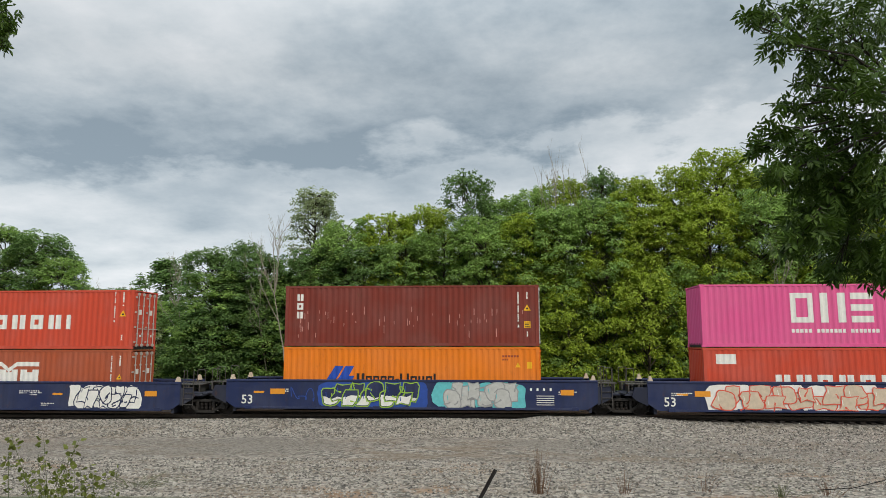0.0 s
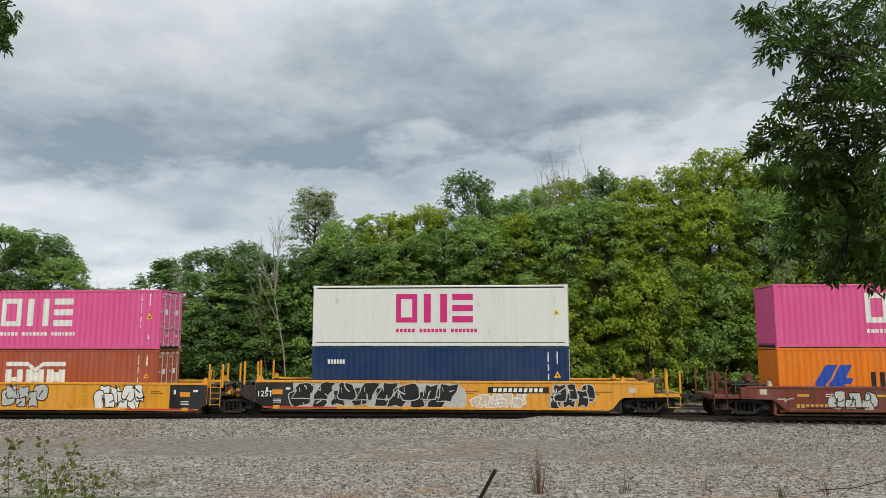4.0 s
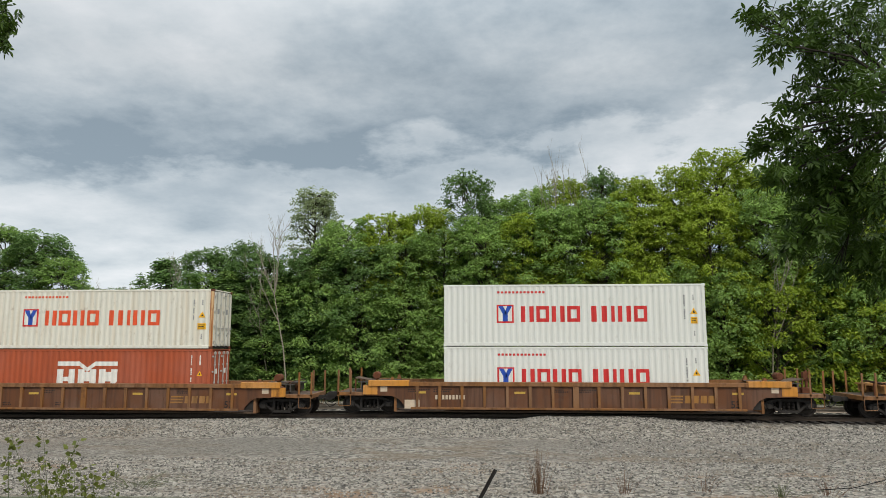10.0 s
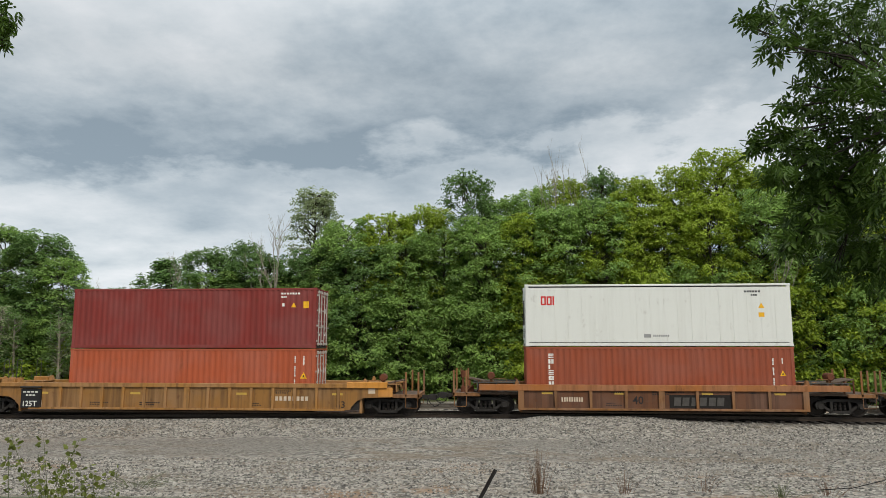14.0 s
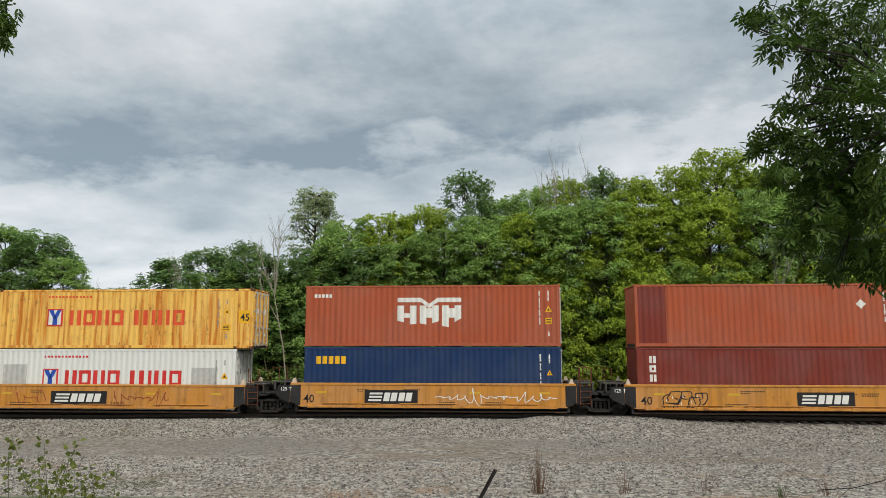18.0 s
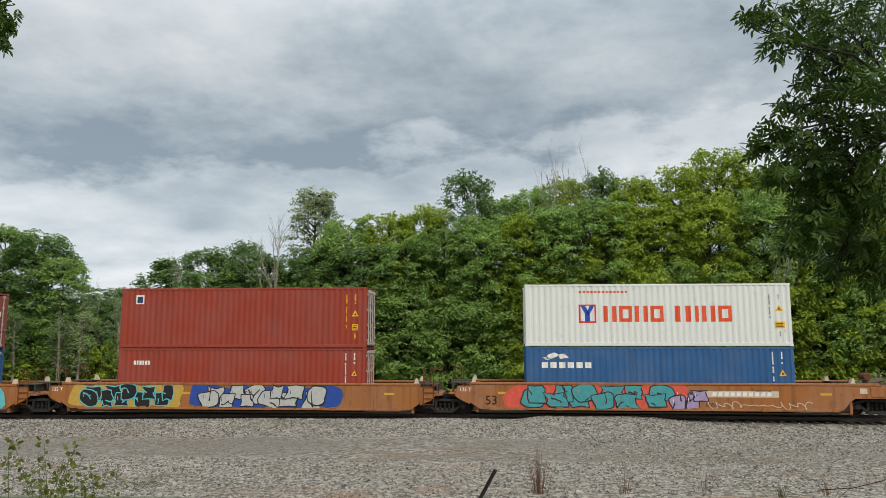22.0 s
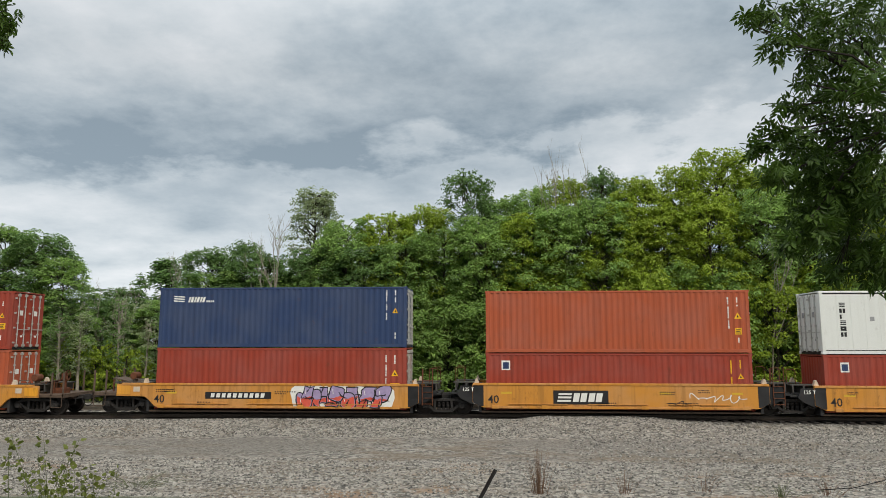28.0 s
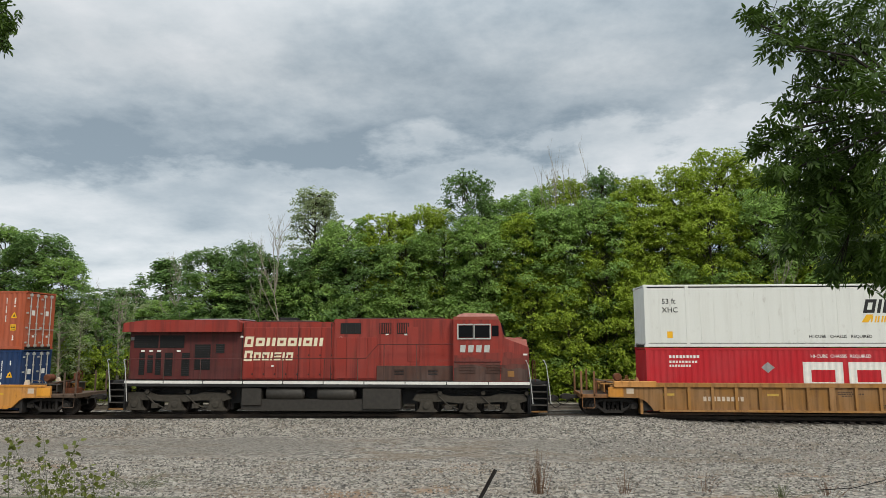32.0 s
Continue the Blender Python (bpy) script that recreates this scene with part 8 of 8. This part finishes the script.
RIGHT_BOUGHS = [(2.92, -26.52, 7.01, 0.13), (3.54, -25.53, 7.55, 0.23), (3.12, -26.74, 6.65, 0.20), (3.97, -25.49, 7.46, 0.35), (3.59, -26.44, 6.67, 0.21), (4.07, -26.27, 7.02, 0.46), (4.86, -25.60, 7.31, 0.57), (3.51, -26.47, 6.28, 0.14), (4.13, -25.99, 6.48, 0.39), (4.11, -26.78, 6.05, 0.42), (3.48, -26.17, 6.13, 0.18), (3.89, -25.97, 6.03, 0.34), (3.23, -26.31, 5.75, 0.24), (3.13, -26.10, 5.66, 0.15), (3.52, -26.30, 5.46, 0.33), (4.23, -26.03, 5.62, 0.41), (3.11, -26.57, 5.21, 0.20), (3.86, -26.06, 5.10, 0.40), (4.26, -26.35, 5.03, 0.45), (3.55, -26.26, 4.70, 0.29), (4.39, -25.40, 4.64, 0.43), (3.30, -26.34, 4.44, 0.15), (4.53, -25.78, 4.30, 0.33), (4.05, -25.69, 4.25, 0.16)]
LEFT_BOUGHS = [(-5.76, -26.81, 7.32, 0.15), (-5.53, -26.95, 7.07, 0.10), (-5.53, -27.06, 6.79, 0.10), (-5.70, -27.19, 6.98, 0.25)]


def overhanging_tree(label, foot, blobs, hub, seed, per):
    """A trunk outside the picture, a limb to the hub, twigs to each bough of leaves."""
    z = level(*foot)
    t = tagged(new("tree_overhanging"), label, "tree")
    bm = bmesh.new()
    h = Vector(hub)
    f = Vector((foot[0], foot[1], z))
    tube(bm, [f, f + Vector((0.05, 0, 2.0)), f.lerp(h, 0.35) + Vector((0, 0, 2.2)), f.lerp(h, 0.6) + Vector((0, 0, 2.4))], 0.24, 10, 0.12)
    part("trunk", bm, M["dark_bark"], t)
    start = f.lerp(h, 0.6) + Vector((0, 0, 2.4))
    bm = bmesh.new()
    tube(bm, [start, start.lerp(h, 0.5) + Vector((0, 0, 0.25)), h], 0.09, 7, 0.04)
    part("limb", bm, M["dark_bark"], t)
    rnd = random.Random(seed)
    for i, b in enumerate(blobs):
        p = Vector(b[:3])
        bm = bmesh.new()
        mid = h.lerp(p, 0.55) + Vector((rnd.uniform(-0.1, 0.1), rnd.uniform(-0.1, 0.1), rnd.uniform(0.0, 0.25)))
        tube(bm, [h, h.lerp(mid, 0.5) + Vector((0, 0, 0.06)), mid, p], 0.026, 5, 0.008)
        for _ in range(5):
            q = p + Vector((rnd.uniform(-1, 1), rnd.uniform(-1, 1), rnd.uniform(-1, 1))) * b[3] * 0.8
            tube(bm, [mid.lerp(p, rnd.uniform(0.4, 1.0)), q], 0.007, 4, 0.003)
        branch = part("branch", bm, M["dark_bark"], t)
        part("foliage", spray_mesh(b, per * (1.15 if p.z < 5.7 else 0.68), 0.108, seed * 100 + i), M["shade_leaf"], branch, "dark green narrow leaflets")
        SWAYING.append((branch, h, rnd.uniform(0, 6.28), rnd.uniform(0.45, 0.9)))


SWAYING = []  # (branch, pivot, phase, degrees)


def sapling(name, foot, tips, seed, label):
    rnd = random.Random(seed)
    t = tagged(new(name), label, "shrub")
    z = level(*foot)
    V, F = [], []
    rng = np.random.default_rng(seed)
    for tip in tips:
        bm = bmesh.new()
        p0 = Vector((foot[0] + rnd.uniform(-0.25, 0.25), foot[1] + rnd.uniform(-0.2, 0.2), z - 0.03))
        tp = Vector(tip)
        pts = [p0, p0.lerp(tp, 0.4) + Vector((rnd.uniform(-0.06, 0.06), 0, 0.08)), p0.lerp(tp, 0.75) + Vector((rnd.uniform(-0.05, 0.05), 0, 0.05)), tp]
        tube(bm, pts, 0.0035, 5, 0.0015)
        part("stem", bm, M["green_stem"], t)
        for k in range(30):
            f = rnd.uniform(0.35, 1.0)
            i = min(2, int(f * 3))
            c = np.array(Vector(pts[i]).lerp(Vector(pts[i + 1]), f * 3 - i))
            d = rng.normal(size=3) + np.array((0, -0.2, 0.1))
            d /= np.linalg.norm(d)
            s = np.cross(d, rng.normal(size=3))
            s /= np.linalg.norm(s)
            n = np.cross(s, d)
            L2 = rng.uniform(0.028, 0.058)
            c = c + d * 0.02
            b = len(V)
            V += [c, c + d * L2 * 0.3 + s * L2 * 0.36 + n * 0.008, c + d * L2 * 0.7 + s * L2 * 0.26, c + d * L2, c + d * L2 * 0.7 - s * L2 * 0.26, c + d * L2 * 0.3 - s * L2 * 0.36 + n * 0.008]
            F += [(b, b + 1, b + 2, b + 3), (b, b + 3, b + 4, b + 5)]
    me = bpy.data.meshes.new("leaves")
    me.from_pydata([tuple(v) for v in V], [], F)
    part("leaves", me, M["weed_leaf"], t)


def tuft(name, label, x, y, n, h, spread, mat, seed):
    rnd = random.Random(seed)
    bm = bmesh.new()
    z = level(x, y)
    for _ in range(n):
        a, r = rnd.uniform(0, 6.28), rnd.random() * spread
        px, py = x + 0.35 * r * math.cos(a), y + 0.35 * r * math.sin(a)
        hh = h * rnd.uniform(0.4, 1.0)
        tube(bm, [(px, py, z - 0.02), (px + 0.3 * r * math.cos(a), py + 0.3 * r * math.sin(a), z + hh * 0.6), (x + 1.2 * r * math.cos(a) , y + r * math.sin(a), z + hh)], 0.006, 4, 0.002)
    me = finish(bm, name)
    me.materials.append(M[mat])
    tagged(new(name, me), label, "weed", kind="stuff")


def build_front():
    overhanging_tree("shady ash tree with boughs hanging into view", (6.6, -28.0), RIGHT_BOUGHS, (4.9, -26.3, 5.9), 21, 78)
    overhanging_tree("green tree with one low bough in view", (-9.0, -28.0), LEFT_BOUGHS, (-6.4, -27.0, 7.3), 22, 75)
    rnd = random.Random(3)
    tips = [(-3.28, -28.8, 2.66), (-3.36, -28.8, 2.55), (-3.52, -28.9, 2.66), (-3.62, -28.8, 2.52), (-3.72, -29.0, 2.70), (-3.80, -28.9, 2.55), (-3.45, -28.7, 2.45), (-3.30, -28.9, 2.40), (-3.66, -28.9, 2.38), (-3.55, -28.8, 2.30)]
    sapling("sapling", (-3.55, -28.7), tips, 4, "thin leafy sapling on the bank")
    tips = [(-3.85 + 0.11 * i + rnd.uniform(-0.05, 0.05), -28.6 + rnd.uniform(-0.2, 0.2), 2.28 + rnd.uniform(-0.05, 0.16)) for i in range(8)]
    sapling("sapling", (-3.5, -28.4), tips, 5, "low leafy weeds on the bank")
    post = tagged(new("fence_post"), "leaning dark rusty steel fence post with drilled holes", "post")
    foot = Vector((-0.62, -24.7, level(-0.62, -24.7) - 0.05))
    tip = Vector((0.03, -24.49, 1.70))
    d = (tip - foot)
    q = d.to_track_quat("Z", "Y").to_matrix().to_4x4()
    post.matrix_basis = Matrix.Translation(foot) @ q
    ln = d.length
    part("stake", soft(boxes((-0.034, 0.034, -0.006, 0.006, 0, ln), (-0.006, 0.006, 0.006, 0.034, 0, ln)), 0.002), M["dark_iron"], post)
    hole = finish(lathe(bmesh.new(), [(0.009, -0.002), (0.009, 0.002)], 8), "hole")
    for i in range(5):
        part("hole", hole, M["grey_paint"], post, "drilled hole", at=pose(0, -0.0075, ln - 0.05 - 0.1 * i))
    tuft("dry_weed", "dry brown upright weed stalks on the gravel", 1.17, -15.2, 44, 1.2, 0.62, "dry_stem", 6)
    tuft("dry_weed", "sparse dry grass stalks on the gravel", 3.4, -15.0, 22, 0.75, 0.75, "dry_stem", 7)
    tuft("dry_weed", "sparse dry grass stalks on the gravel", 5.5, -14.7, 18, 0.6, 0.7, "dry_stem", 8)
    tuft("green_weed", "low green weeds on the gravel edge", 7.3, -15.1, 40, 0.4, 0.9, "green_stem", 9)
    tuft("dry_weed", "sparse dry grass stalks on the gravel", 8.6, -14.8, 22, 0.5, 0.9, "dry_stem", 10)
    tuft("green_weed", "low green weeds on the gravel edge", -9.8, -15.0, 50, 0.3, 1.3, "green_stem", 11)
    me = finish(tube(bmesh.new(), [(8.2, -15.2, -0.30), (9.0, -15.3, -0.22), (9.8, -15.2, -0.05), (10.6, -15.1, 0.2)], 0.012, 5), "fallen_cable")
    me.materials.append(M["dark_iron"])
    tagged(new("fallen_wire", me), "sagging dark wire lying over the weeds", "wire")


# ---- movement: the whole train rolls past at one speed ----
def motions():
    for ob, u, z in TRAIN:
        t_mid = u / SPEED
        times = sorted({0.0, 32.0} | {round(t_mid + 0.25 * k, 3) for k in range(-9, 10) if 0.0 < t_mid + 0.25 * k < 32.0})
        half = 6.0
        rows = []
        for t in times:
            x = u - SPEED * t
            rows.append((t, pose(x, LINE, z + (crest(x - half) + crest(x + half)) / 2)))
        walk(ob, rows)
    for ob, pivot, ph, deg in SWAYING:  # a light breeze in the boughs
        rows = []
        for k in range(41):
            t = 0.8 * k
            a = deg * (0.7 * math.sin(1.15 * t + ph) + 0.3 * math.sin(2.3 * t + 2 * ph))
            e = 0.5 * deg * math.sin(0.9 * t + 1.7 * ph)
            rows.append((t, Matrix.Translation(pivot) @ pose(0, 0, 0, e, a, 0.6 * a) @ Matrix.Translation(-pivot)))
        walk(ob, rows)
    for ob, u, lx, lz, r in ROLLING:
        t_mid = (u + lx) / SPEED
        k0, k1 = max(0, round((t_mid - 1.35) * FPS)), min(32 * FPS, round((t_mid + 1.35) * FPS))
        if k1 <= k0:
            continue
        turn = -math.degrees(SPEED / FPS / r)
        rows = [(0.0, pose(lx, 0, lz))] if k0 > 0 else []
        rows += [(k / FPS, pose(lx, 0, lz, 0, turn * (k - k0), 0)) for k in range(k0, k1 + 1)]
        if k1 < 32 * FPS:
            rows.append((32.0, pose(lx, 0, lz, 0, turn * (k1 - k0), 0)))
        walk(ob, rows)


build_ground()
build_track()
build_train()
build_woods()
build_front()
scatter_stones()
motions()
